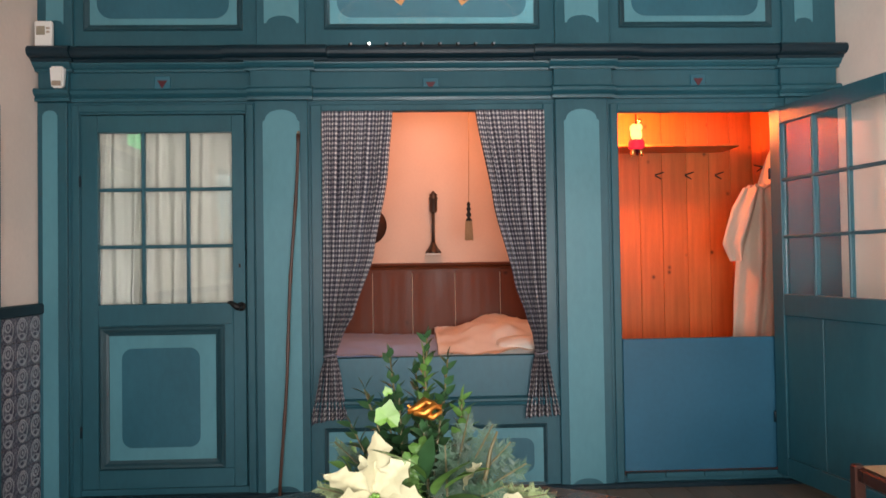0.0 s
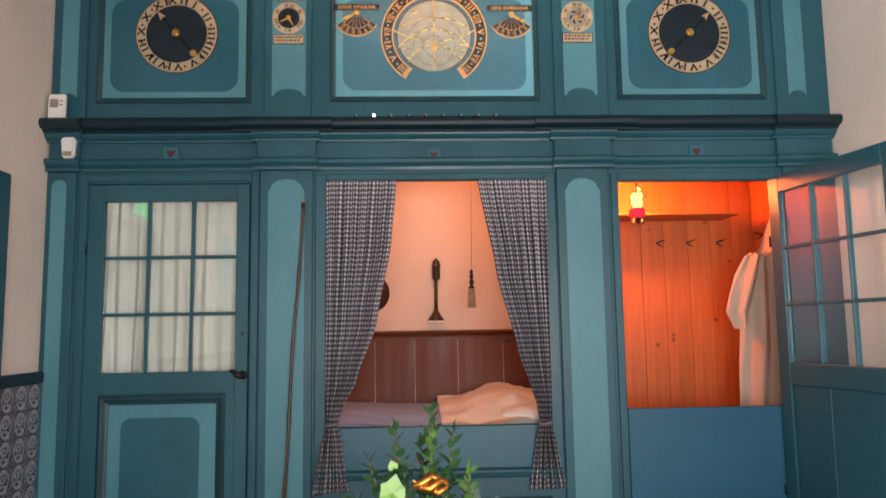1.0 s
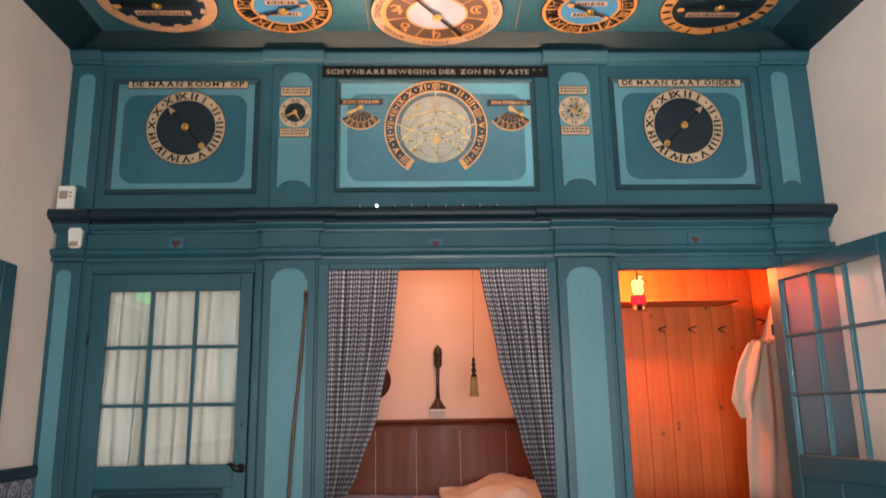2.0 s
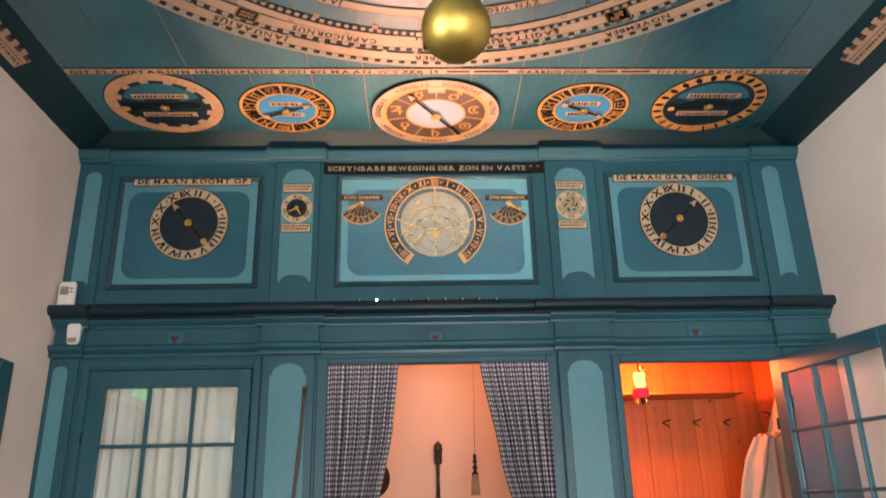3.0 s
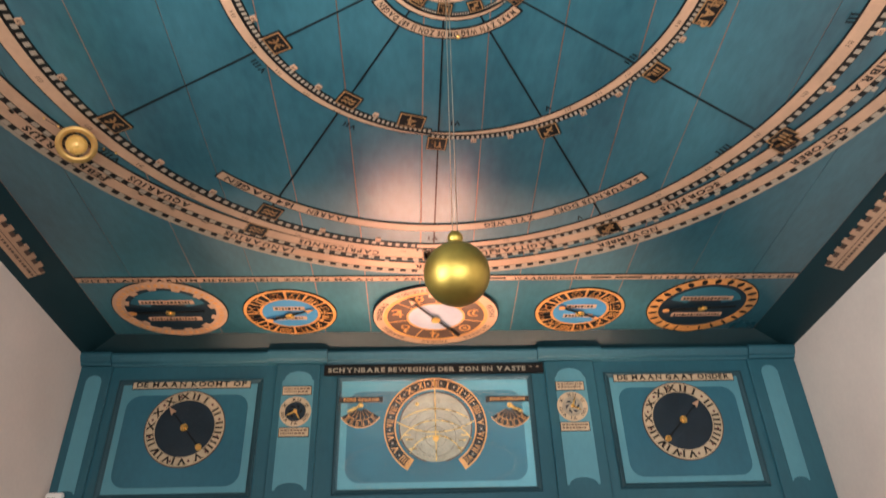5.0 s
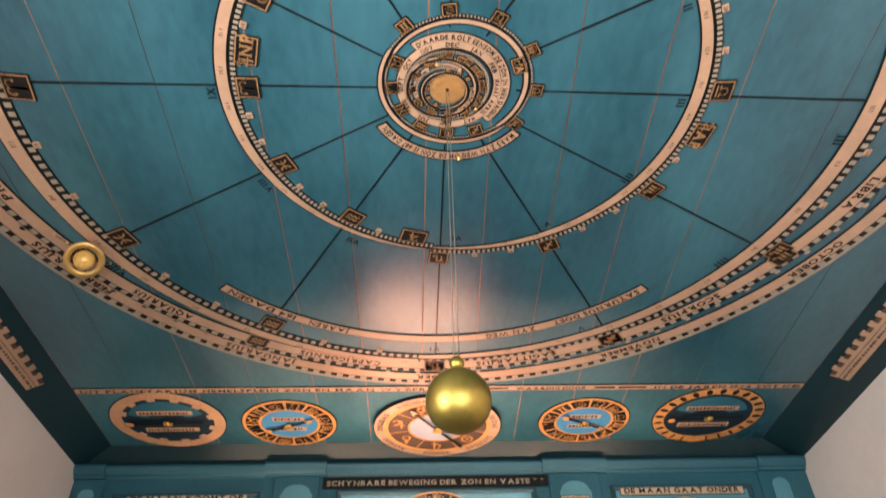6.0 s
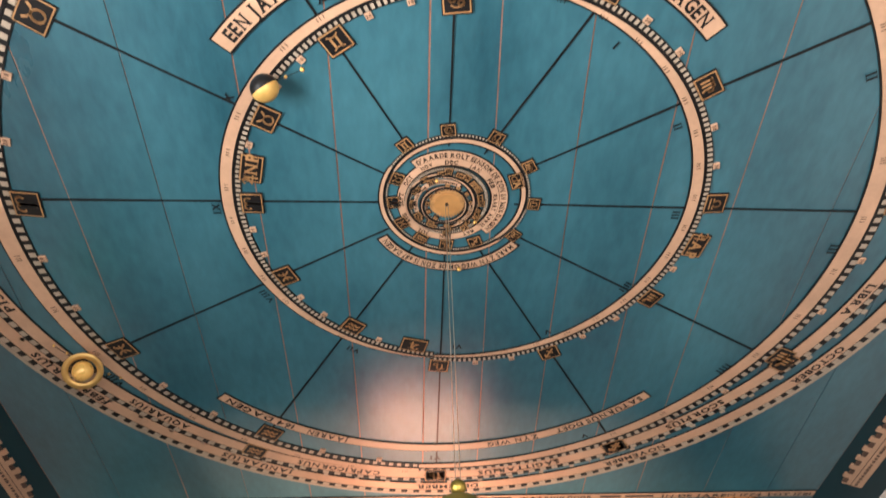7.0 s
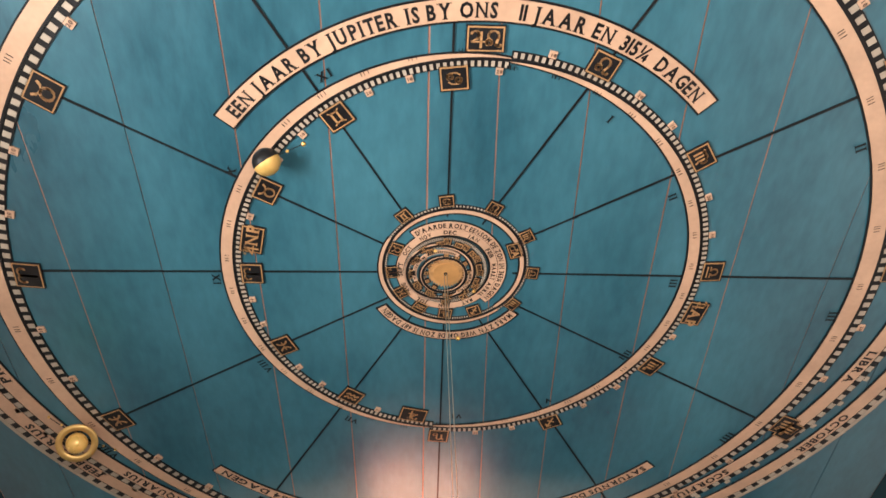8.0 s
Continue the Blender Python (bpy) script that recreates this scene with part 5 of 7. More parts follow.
def moon_dial(cu, cv, r, a, label):
    ob = thing("moon_dial", label, "dial", "moon dials", at=(cu, 0, cv))
    part("rim", Shape().sector(cu, cv, r - 0.001, r + 0.005, 0, 360, on_wall, 0.004, 0.009, 72), BROWN, ob)
    part("chapter_ring", Shape().sector(cu, cv, r * 0.755, r, 0, 360, on_wall, 0.004, 0.009, 72), DIAL_CREAM, ob, "cream ring with roman hours")
    part("face", Shape().sector(cu, cv, 0.0005, r * 0.76, 0, 360, on_wall, 0.004, 0.0075, 72), NAVY, ob, "dark blue-black face")
    s = Shape()
    for i, n in enumerate(ROMAN):
        one = Shape()
        roman_ring(one, cu, cv, r * 0.785, r * 0.240, on_wall, 0.0105, 90 - 30 * i, 0, [n])
        part("numeral", one, BLACK, ob)
    for i in range(12):
        t = radians(75 - 30 * i)
        x, z = cu + r * 0.88 * math.cos(t), cv + r * 0.88 * math.sin(t)
        s.prism([(x - 0.009, z), (x, z - 0.009), (x + 0.009, z), (x, z + 0.009)], on_wall, 0.009, 0.0105)
    part("hour_marks", s, RED, ob, kind="stuff")
    for i in range(8):
        t = radians(22.5 * i)
        d = r * 0.74
        part("ray", Shape().prism([(cu - d * math.cos(t) - 0.0008 * math.sin(t), cv - d * math.sin(t) + 0.0008 * math.cos(t)), (cu - d * math.cos(t) + 0.0008 * math.sin(t), cv - d * math.sin(t) - 0.0008 * math.cos(t)),
                 (cu + d * math.cos(t) + 0.0008 * math.sin(t), cv + d * math.sin(t) - 0.0008 * math.cos(t)), (cu + d * math.cos(t) - 0.0008 * math.sin(t), cv + d * math.sin(t) + 0.0008 * math.cos(t))], on_wall, 0.007, 0.0082), TEAL_DARK, ob)
    hand(ob, on_wall, cu, cv, a, r * 0.74, r * 0.66, 0.014)
    hub(ob, on_wall, cu, cv, 0.022, 0.016)
    return ob


moon_dial(-1.416, 2.707, 0.221, 130, "cream roman dial with black face showing moonrise")
moon_dial(1.458, 2.709, 0.232, 45, "cream roman dial with black face showing moonset")

for cu, cv, a in ((-0.797, 2.789, 205), (0.814, 2.796, 335)):
    ob = thing("small_dial", "small cream dial with gilt pointers on the pilaster", "dial", "pilaster dials", at=(cu, 0, cv))
    part("chapter_ring", Shape().sector(cu, cv, 0.060, 0.090, 0, 360, on_wall, 0.024, 0.030, 40), DIAL_CREAM, ob)
    part("face", Shape().sector(cu, cv, 0.0005, 0.061, 0, 360, on_wall, 0.024, 0.029, 40), NAVY if cu < 0 else PARCHMENT, ob)
    s = Shape()
    roman_ring(s, cu, cv, 0.064, 0.024, on_wall, 0.0312, names=["XII", "II", "IIII", "VI", "VIII", "X"], step=-60)
    for i in range(6):
        t = radians(60 + 60 * i)
        x, z = cu + 0.034 * math.cos(t), cv + 0.034 * math.sin(t)
        s.prism([(x + (0.019 if k % 2 else 0.007) * math.cos(t + k * 1.257), z + (0.019 if k % 2 else 0.007) * math.sin(t + k * 1.257)) for k in range(5)], on_wall, 0.029, 0.0305)
    part("ornament", s, NAVY if cu > 0 else BLACK, ob)
    for b, l in ((a, 0.055), (a + 95, 0.06)):
        c, d = math.cos(radians(b)), math.sin(radians(b))
        part("hand", Shape().prism([(cu - d * 0.006, cv + c * 0.006), (cu + d * 0.006, cv - c * 0.006), (cu + c * l + d * 0.002, cv + d * l - c * 0.002), (cu + c * l - d * 0.002, cv + d * l + c * 0.002)], on_wall, 0.031, 0.034), GOLD, ob)
    hub(ob, on_wall, cu, cv, 0.012, 0.034)

# the star dial in the middle panel, under glass
SU, SV = 0.009, 2.694
ob = thing("star_dial", "large open black and gilt hour arc around a parchment star plate", "dial", at=(SU, 0, SV))
part("rim", Shape().sector(SU, SV, 0.290, 0.298, -57, 237, on_wall, 0.004, 0.012, 80), ORANGE, ob)
part("hour_arc", Shape().sector(SU, SV, 0.236, 0.291, -57, 237, on_wall, 0.004, 0.011, 80), BLACK, ob, "black arc with gilt roman hours")
part("inner_rim", Shape().sector(SU, SV, 0.229, 0.237, -57, 237, on_wall, 0.004, 0.013, 80), ORANGE, ob)
s, p = Shape(), Shape()
HOURS = ["IIII", "V", "VI", "VII", "VIII", "IX", "X", "XI", "XII", "I", "II", "III", "IIII", "V", "VI", "VII", "VIII"]
for i, n in enumerate(HOURS):
    a = 227 - 17.125 * i
    half = min(5.5, set_out(n)[1] * 0.048 * 0.5 / 0.246 * 57.3)
    one = Shape()
    write_arc(one, n, on_wall, SU, SV, 0.246, a + half, a - half, 0.048, 0.0128)
    part("numeral", one, ORANGE, ob)
    if i < 16:
        t = radians(a - 8.56)
        x, z = SU + 0.264 * math.cos(t), SV + 0.264 * math.sin(t)
        p.prism([(x + 0.009 * (1 if k % 2 else 0.4) * math.cos(k * 0.7854), z + 0.009 * (1 if k % 2 else 0.4) * math.sin(k * 0.7854)) for k in range(8)], on_wall, 0.011, 0.0125)
for i in (-1, 1):
    t = 237 if i > 0 else -57
    s.sector(SU, SV, 0.230, 0.297, t - 5 * (i > 0), t + 5 * (i < 0), on_wall, 0.010, 0.0128, 4)
part("arc_end", s, ORANGE, ob)
part("stars", p, CREAM_GREY, ob, kind="stuff")
part("star_plate", Shape().sector(SU, SV, 0.0005, 0.205, 0, 360, on_wall, 0.002, 0.008, 72), PARCHMENT, ob, "greyish parchment star plate")
part("plate_edge", Shape().sector(SU, SV, 0.204, 0.212, -75, 255, on_wall, 0.002, 0.010, 72), BROWN, ob)
s = Shape()
for r in (0.06, 0.115, 0.165):
    s.sector(SU, SV - 0.06, r - 0.0012, r + 0.0012, 20 if r > 0.14 else 0, 160 if r > 0.14 else 360, on_wall, 0.008, 0.0088, 60)
rr = random.Random(6)
for i in range(90):
    a, r = rr.random() * 6.283, 0.195 * math.sqrt(rr.random())
    x, z, d = SU + r * math.cos(a), SV + r * math.sin(a), 0.0015 + 0.002 * rr.random()
    s.prism([(x - d, z), (x, z - d), (x + d, z), (x, z + d)], on_wall, 0.008, 0.0088)
part("engraving", s, BROWN, ob, kind="stuff")
s = Shape()
s.prism([(SU - 0.0028, SV - 0.205), (SU + 0.0028, SV - 0.205), (SU + 0.0028, SV + 0.284), (SU - 0.0028, SV + 0.284)], on_wall, 0.015, 0.018)
part("meridian_wire", s, GOLD, ob)
s = Shape()
for r, cv, a0, a1 in ((0.330, SV - 0.225, 55, 125), (0.240, SV - 0.205, 30, 150), (0.155, SV - 0.210, 20, 160), (0.420, SV + 0.385, 238, 302)):
    s.sector(SU, cv, r - 0.0025, r + 0.0025, a0, a1, on_wall, 0.012, 0.015, 40)
for i, (x, z) in enumerate(((-0.15, -0.075), (0.15, -0.085), (-0.165, -0.05), (0.165, -0.055), (-0.13, -0.13), (0.135, -0.13))):
    s.prism([(SU + x - 0.022, SV + z - 0.003), (SU + x + 0.022, SV + z - 0.003), (SU + x + 0.022, SV + z + 0.003), (SU + x - 0.022, SV + z + 0.003)], on_wall, 0.012, 0.014)
part("horizon_wires", s, GOLD, ob, "thin gilt curved horizon wires")
hub(ob, on_wall, SU, 2.619, 0.018, 0.018)
part("sun_mark", Shape().prism([(SU - 0.105 + 0.014 * (1 if k % 2 else 0.6) * math.cos(k * 0.3927), SV + 0.135 + 0.014 * (1 if k % 2 else 0.6) * math.sin(k * 0.3927)) for k in range(16)], on_wall, 0.010, 0.013), GOLD, ob)
for cu, cv, a in ((-0.424, 2.824, 206), (0.446, 2.814, -28)):
    ob = thing("fan_scale", "black and gilt fan-shaped hour scale with a gilt pointer", "dial", "fan scales", at=(cu, 0, cv))
    part("scale", Shape().sector(cu, cv, 0.088, 0.128, 212, 328, on_wall, 0.005, 0.009, 30), BLACK, ob)
    part("blades", Shape().sector(cu, cv, 0.025, 0.089, 212, 328, on_wall, 0.005, 0.008, 30), BLACK, ob)
    part("rim", Shape().sector(cu, cv, 0.127, 0.132, 211, 329, on_wall, 0.005, 0.010, 30).sector(cu, cv, 0.086, 0.089, 212, 328, on_wall, 0.005, 0.0095, 30), ORANGE, ob)
    s = Shape()
    for i in range(7):
        t = 216 + 18 * i
        s.sector(cu, cv, 0.030, 0.088, t - 0.7, t + 0.7, on_wall, 0.008, 0.0095, 1)
    part("ribs", s, ORANGE, ob, kind="stuff")
    s = Shape()
    for i, n in enumerate(["IX", "VIII", "VII", "VI", "V", "IIII"]):
        t = 225 + 18 * i
        write_arc(s, n, on_wall, cu, cv, 0.094, t + 5, t - 5, 0.040, 0.0105)
    part("numerals", s, ORANGE, ob, kind="stuff")
    c, d = math.cos(radians(a)), math.sin(radians(a))
    part("pointer", Shape().prism([(cu - d * 0.007, cv + c * 0.007), (cu + d * 0.007, cv - c * 0.007), (cu + c * 0.07 + d * 0.009, cv + d * 0.07 - c * 0.009), (cu + c * 0.088, cv + d * 0.088), (cu + c * 0.07 - d * 0.009, cv + d * 0.07 + c * 0.009)], on_wall, 0.011, 0.015), GOLD, ob)
    hub(ob, on_wall, cu, cv, 0.016, 0.014)
ob = solo("panel_glass", Shape().box(-0.550, 0.562, -0.026, -0.023, 2.335, 2.978), GLASS, "clear glass pane over the star dial", "glass pane")
ob.visible_shadow = False

# ---- the painted planetarium on the ceiling ----
SUN_U, SUN_V = -0.014, 2.671
ZODIAC = ["\u264e", "\u264d", "\u264c", "\u264b", "\u264a", "\u2649", "\u2648", "\u2653", "\u2652", "\u2651", "\u2650", "\u264f"]     # from the right, counter-clockwise
E1, E2, E3, E4 = 0.0045, 0.0065, 0.0085, 0.0105       # layers of paint and inlay below the boards


def toward(a, cu, cv, r):
    """Where the ray from the sun at the angle a meets the circle."""
    c, s = math.cos(radians(a)), math.sin(radians(a))
    du, dv = SUN_U - cu, SUN_V - cv
    b = du * c + dv * s
    t = -b + math.sqrt(max(0, b * b - (du * du + dv * dv - r * r)))
    return SUN_U + c * t, SUN_V + s * t


def plate(ob, u, v, a, along, across, string, size):
    """A black plate with a gilt border and sign, its head towards the angle a."""
    c, s = math.cos(radians(a)), math.sin(radians(a))

    def q(k, e):
        return [(u + c * x * (along / 2 - e) - s * y * (across / 2 - e), v + s * x * (along / 2 - e) + c * y * (across / 2 - e)) for x, y in ((-1, -1), (1, -1), (1, 1), (-1, 1))]

    p = part("sign_plate", Shape().prism(q(1, -0.003), on_ceiling, 0, E2), BLACK, ob)
    part("plate_rim", Shape().prism(q(1, 0), on_ceiling, E1, E2 + 0.0006), BRONZE, p)
    part("plate_field", Shape().prism(q(1, 0.0045 if along > 0.05 else 0.003), on_ceiling, E1, E2 + 0.0014), BLACK, p)
    g = Shape()
    step = across * 0.42
    for i, ch in enumerate(string):
        o = (i - (len(string) - 1) / 2) * step
        sign_glyph(g, ch, on_ceiling, u + s * o, v - c * o, size, a, E3)
    part("sign", g, BRONZE, p)


def crescent(shape, cu, cv, r, w, thin, a0, a1, outward, h0, h1):
    """A band against the circle r that swells to w half way and thins at its ends."""
    n = int(abs(a1 - a0) / 3)
    vs = []
    for i in range(n + 1):
        t = i / n
        a = radians(a0 + (a1 - a0) * t)
        k = thin + (w - thin) * math.sin(math.pi * t) ** 0.8
        for rad, h in ((r, h0), (r, h1), (r + outward * k, h1), (r + outward * k, h0)):
            vs.append(on_ceiling(cu + rad * math.cos(a), cv + rad * math.sin(a), h))
    fs = [(4 * i + j, 4 * i + 4 + j, 4 * i + 4 + (j + 1) % 4, 4 * i + (j + 1) % 4) for i in range(n) for j in range(4)] + [(0, 1, 2, 3), (4 * n, 4 * n + 1, 4 * n + 2, 4 * n + 3)]
    shape.add(vs, fs)


def checks(black, pale, cu, cv, r0, r1, a0, a1, n, share=0.5):
    """Alternate dark and pale blocks round part of a ring."""
    black.sector(cu, cv, min(r0, r1), max(r0, r1), a0, a1, on_ceiling, 0, E1, int(abs(a1 - a0) / 2))
    e = (max(r0, r1) - min(r0, r1)) * 0.14
    for i in range(n):
        b = a0 + (a1 - a0) * (i + 0.25) / n
        if isinstance(pale, list):
            pale.append(Shape())
        (pale[-1] if isinstance(pale, list) else pale).sector(cu, cv, min(r0, r1) + e, max(r0, r1) - e, b, b + (a1 - a0) / n * share, on_ceiling, 0.003, E2, 1)


def blocks(ob, pale):
    """The pale blocks of a scale, each a part of its own; the finest rings keep them in one mesh."""
    if isinstance(pale, list):
        for one in pale:
            part("scale_block", one, CREAM_GREY, ob)
    else:
        part("fine_scale", pale, CREAM_GREY, ob, kind="stuff")


def orbit(name, label, cu, cv, r, cream, thin, chk, top, bottom, pairs, tag, size, extra=(), hours=True, months=0.0):
    """A planet's slot: cream crescents and chequered scale that change sides at top and bottom."""
    ob = thing(name, label, "orbit ring", "planet orbits", at=tuple(on_ceiling(cu, cv, 0)))
    band, edge, black, pale, slot = Shape(), Shape(), Shape(), [] if hours else Shape(), Shape()
    crescent(edge, cu, cv, r, cream + 0.006, thin + 0.004, top, bottom, 1, 0, E1)
    crescent(band, cu, cv, r, cream, thin, top, bottom, 1, 0.002, E2)
    crescent(edge, cu, cv, r, cream + 0.006, thin + 0.004, bottom, top + 360, -1, 0, E1)
    crescent(band, cu, cv, r, cream, thin, bottom, top + 360, -1, 0.002, E2)
    half = pairs // 2
    checks(black, pale, cu, cv, r - chk, r - 0.004, top, bottom, half)
    checks(black, pale, cu, cv, r + 0.004, r + chk, bottom, top + 360, half)
    slot.sector(cu, cv, r - 0.004, r + 0.004, 0, 360, on_ceiling, 0, E2 + 0.001, 180)
    part("border", edge, BLACK, ob)
    part("band", band, CREAM, ob, "cream crescent bands")
    part("scale", black, BLACK, ob, "black scale ground")
    blocks(ob, pale)
    part("slot", slot, BLACK, ob)
    inside = lambda a: top < (a if a > top else a + 360) < bottom
    for i, ch in enumerate(ZODIAC):
        a = 30 * i
        u, v = toward(a, cu, cv, r)
        b = math.degrees(math.atan2(v - cv, u - cu)) % 360
        side = -1 if inside(b) else 1
        d = side * (chk + tag * 0.42)
        plate(ob, u + math.cos(radians(b)) * d, v + math.sin(radians(b)) * d, b, tag, tag * 1.12, ch, size)
    for a, string, side in extra:
        u, v = toward(a, cu, cv, r)
        b = math.degrees(math.atan2(v - cv, u - cu)) % 360
        d = side * (chk + tag * 0.42)
        plate(ob, u + math.cos(radians(b)) * d, v + math.sin(radians(b)) * d, b, tag, tag * 1.45, string, size)
    ink, digits = [], Shape()
    if hours:
        for i, n in enumerate(ROMAN[1:] + ROMAN[:1]):
            a = 57 - 29.6 * i
            k = 1 if inside(a % 360) else -1
            rad = r + k * (cream + 0.030) - (0.016 if k > 0 else 0.010)
            half_w = set_out(n)[1] * size * 0.62 * 0.5 / rad * 57.3
            write_arc(ink, n, on_ceiling, cu, cv, rad, a + half_w, a - half_w, size * 0.62, E1)
        for i in range(36):
            a = 10 * i + 3.3
            k = 1 if inside(a % 360) else -1
            rad = r + k * cream * 0.55
            ink.append(Shape())
            for j in (-1, 1, 2.5):
                x = a + j * 0.35 / r
                ink[-1].sector(cu, cv, rad - cream * 0.16, rad + cream * 0.16, x, x + 0.12 / r, on_ceiling, E1, E2 + 0.001, 1)
        lettering(ob, ink, BLACK, "numeral")
        for i in range(36):
            if i % 3 == 0:
                continue
            u, v = toward(10 * i, cu, cv, r)
            b = math.degrees(math.atan2(v - cv, u - cu)) % 360
            side = -1 if inside(b) else 1
            d = r + side * (chk + 0.010)
            w = tag * 0.15 / r * 57.3
            part("degree_tag", Shape().sector(cu, cv, d - tag * 0.15, d + tag * 0.15, b - w, b + w, on_ceiling, 0, E2, 1), CREAM, ob)
            uu, vv = cu + d * math.cos(radians(b)), cv + d * math.sin(radians(b))
            for j, ch in enumerate("10" if i % 3 == 1 else "20"):
                o = (j - 0.5) * tag * 0.13
                c, s = math.cos(radians(b)), math.sin(radians(b))
                sign_glyph(digits, ch, on_ceiling, uu + s * o, vv - c * o, tag * 0.2, b, E3)
        part("tag_lettering", digits, BROWN, ob, kind="stuff")
    return ob


orbit("saturn_orbit", "wide cream and chequered ring around the whole ceiling", 0.005, 2.515, 1.480, 0.062, 0.030, 0.036, 88, 266, 234, 0.088, 0.070)
orbit("jupiter_orbit", "cream and chequered ring with black zodiac plates", 0.065, 2.648, 0.782, 0.040, 0.006, 0.026, 84, 262, 250, 0.070, 0.055, [(83.5, "\u2643\u264c", 1), (167.5, "\u2643NP", -1), (-12, "\u2643AP", 1), (261, "\u2643", -1)])
orbit("mars_orbit", "small cream ring with fine chequered edge", 0.015, 2.694, 0.238, 0.018, 0.012, 0.012, 150, 310, 150, 0.040, 0.034, [(22, "\u2642A", -1)], hours=False)
orbit("venus_orbit", "narrow pale ring around the gilt sun", -0.030, 2.671, 0.114, 0.010, 0.007, 0.010, 90, 270, 72, 0.022, 0.018, hours=False)
orbit("mercury_orbit", "smallest pale ring around the gilt sun", -0.018, 2.660, 0.074, 0.007, 0.005, 0.007, 90, 270, 48, 0.012, 0.010, hours=False)

# the earth's calendar ring
ob = thing("earth_calendar", "cream month ring of the earth with black capitals", "orbit ring", "planet orbits", at=tuple(on_ceiling(-0.009, 2.680, 0)))
CU, CV = -0.009, 2.682
part("border", Shape().sector(CU, CV, 0.168, 0.202, -47, 129, on_ceiling, 0, E1, 50).sector(CU, CV, 0.140, 0.174, 0, 360, on_ceiling, 0, E1, 90), BLACK, ob)
part("text_band", Shape().sector(CU, CV, 0.1725, 0.199, -46, 128, on_ceiling, 0.002, E2, 50), CREAM, ob)
part("month_band", Shape().sector(CU, CV, 0.147, 0.1705, 0, 360, on_ceiling, 0.002, E2, 90), CREAM, ob)
b, p = Shape(), Shape()
checks(b, p, CU - 0.006, CV - 0.004, 0.128, 0.142, 0, 360, 120)
part("scale", b, BLACK, ob)
blocks(ob, p)
s = []
write_arc(s, "D'AARDE ROLT EENSOM DE ZON IN 365\u00bc DAGEN", on_ceiling, CU, CV, 0.1765, 125, -43, 0.024, E2 + 0.001)
for i, n in enumerate(["DEC", "JAN", "FEB", "MAART", "APRIL", "MAY", "JUN", "JUL", "AUG", "SEPT", "OCT", "NOV"]):
    a = 88 - 30 * i
    write_arc(s, n, on_ceiling, CU, CV, 0.151, a + 2.6 * len(n), a - 2.6 * len(n), 0.021, E2 + 0.001)
lettering(ob, s, BLACK)
for i, ch in enumerate(ZODIAC):
    a = 30 * i + 8
    plate(ob, CU - 0.008 + 0.116 * math.cos(radians(a)), CV + 0.116 * math.sin(radians(a)) - 0.004, a, 0.019, 0.026, ch, 0.017)
# lettering of venus and mercury
ob = thing("inner_lettering", "small curved cream text bands beside the sun", "inscription", at=tuple(on_ceiling(SUN_U, SUN_V, 0)))
part("text_band", Shape().sector(-0.026, 2.668, 0.086, 0.099, 55, 200, on_ceiling, 0.001, E2 + 0.001, 30).sector(-0.018, 2.660, 0.0825, 0.095, -60, 10, on_ceiling, 0.001, E2 + 0.001, 16), CREAM, ob)
s = Shape()
write_arc(s, "VENUS OM", on_ceiling, -0.026, 2.668, 0.0885, 196, 128, 0.012, E3)
write_arc(s, "MERCUR", on_ceiling, -0.018, 2.660, 0.0845, 6, -50, 0.012, E3)
for i in range(14):
    s.sector(-0.026, 2.668, 0.089, 0.096, 62 + i * 4.4, 62 + i * 4.4 + 2.6, on_ceiling, E2, E3, 1)
part("lettering", s, BLACK, ob)
# the gilt sun
ob = thing("gilt_sun", "dull gilt disc with short rays in the middle of the ceiling", "sun disc", at=tuple(on_ceiling(SUN_U, SUN_V, 0)))
rr = random.Random(3)
pts = []
for i in range(72):
    r = 0.050 + (0.010 if i % 2 else 0.0) + 0.003 * rr.random()
    pts.append((SUN_U + 0.002 + r * math.cos(i * 0.08727), SUN_V + r * math.sin(i * 0.08727)))
part("ray_fringe", Shape().prism(pts, on_ceiling, 0.0, E2 + 0.002), mat("worn_gilding", (0.50, 0.26, 0.10), 0.5, 0.25, 30.0, metal=0.3), ob)
part("disc", Shape().sector(SUN_U + 0.002, SUN_V, 0.0005, 0.044, 0, 360, on_ceiling, 0, E2 + 0.004, 40), mat("sun_gilding", (0.52, 0.26, 0.09), 0.48, 0.15, 24.0, metal=0.3), ob)
part("eyelet", Shape().sector(SUN_U, SUN_V, 0.003, 0.006, 0, 360, on_ceiling, 0, 0.014, 12), IRON, ob)


def arc_text(name, label, cu, cv, r0, r1, a0, a1, words, ink=BLACK, ground=CREAM):
    """A curved cream text board, read clockwise from a0 to a1; words: (string, from, to)."""
    ob = thing(name, label, "inscription", "planet inscriptions", at=tuple(on_ceiling(cu, cv, 0)))
    e = 0.30 / r1
    part("border", Shape().sector(cu, cv, r0 - 0.006, r1 + 0.006, a1 - e, a0 + e, on_ceiling, 0, E1, 60), BLACK, ob)
    part("ground", Shape().sector(cu, cv, r0, r1, a1, a0, on_ceiling, 0.002, E2, 60), ground, ob)
    s = []
    for string, b0, b1 in words:
        write_arc(s, string, on_ceiling, cu, cv, r0 + (r1 - r0) * 0.14, b0, b1, (r1 - r0) * 0.98, E2 + 0.001)
    lettering(ob, s, ink)
    return ob


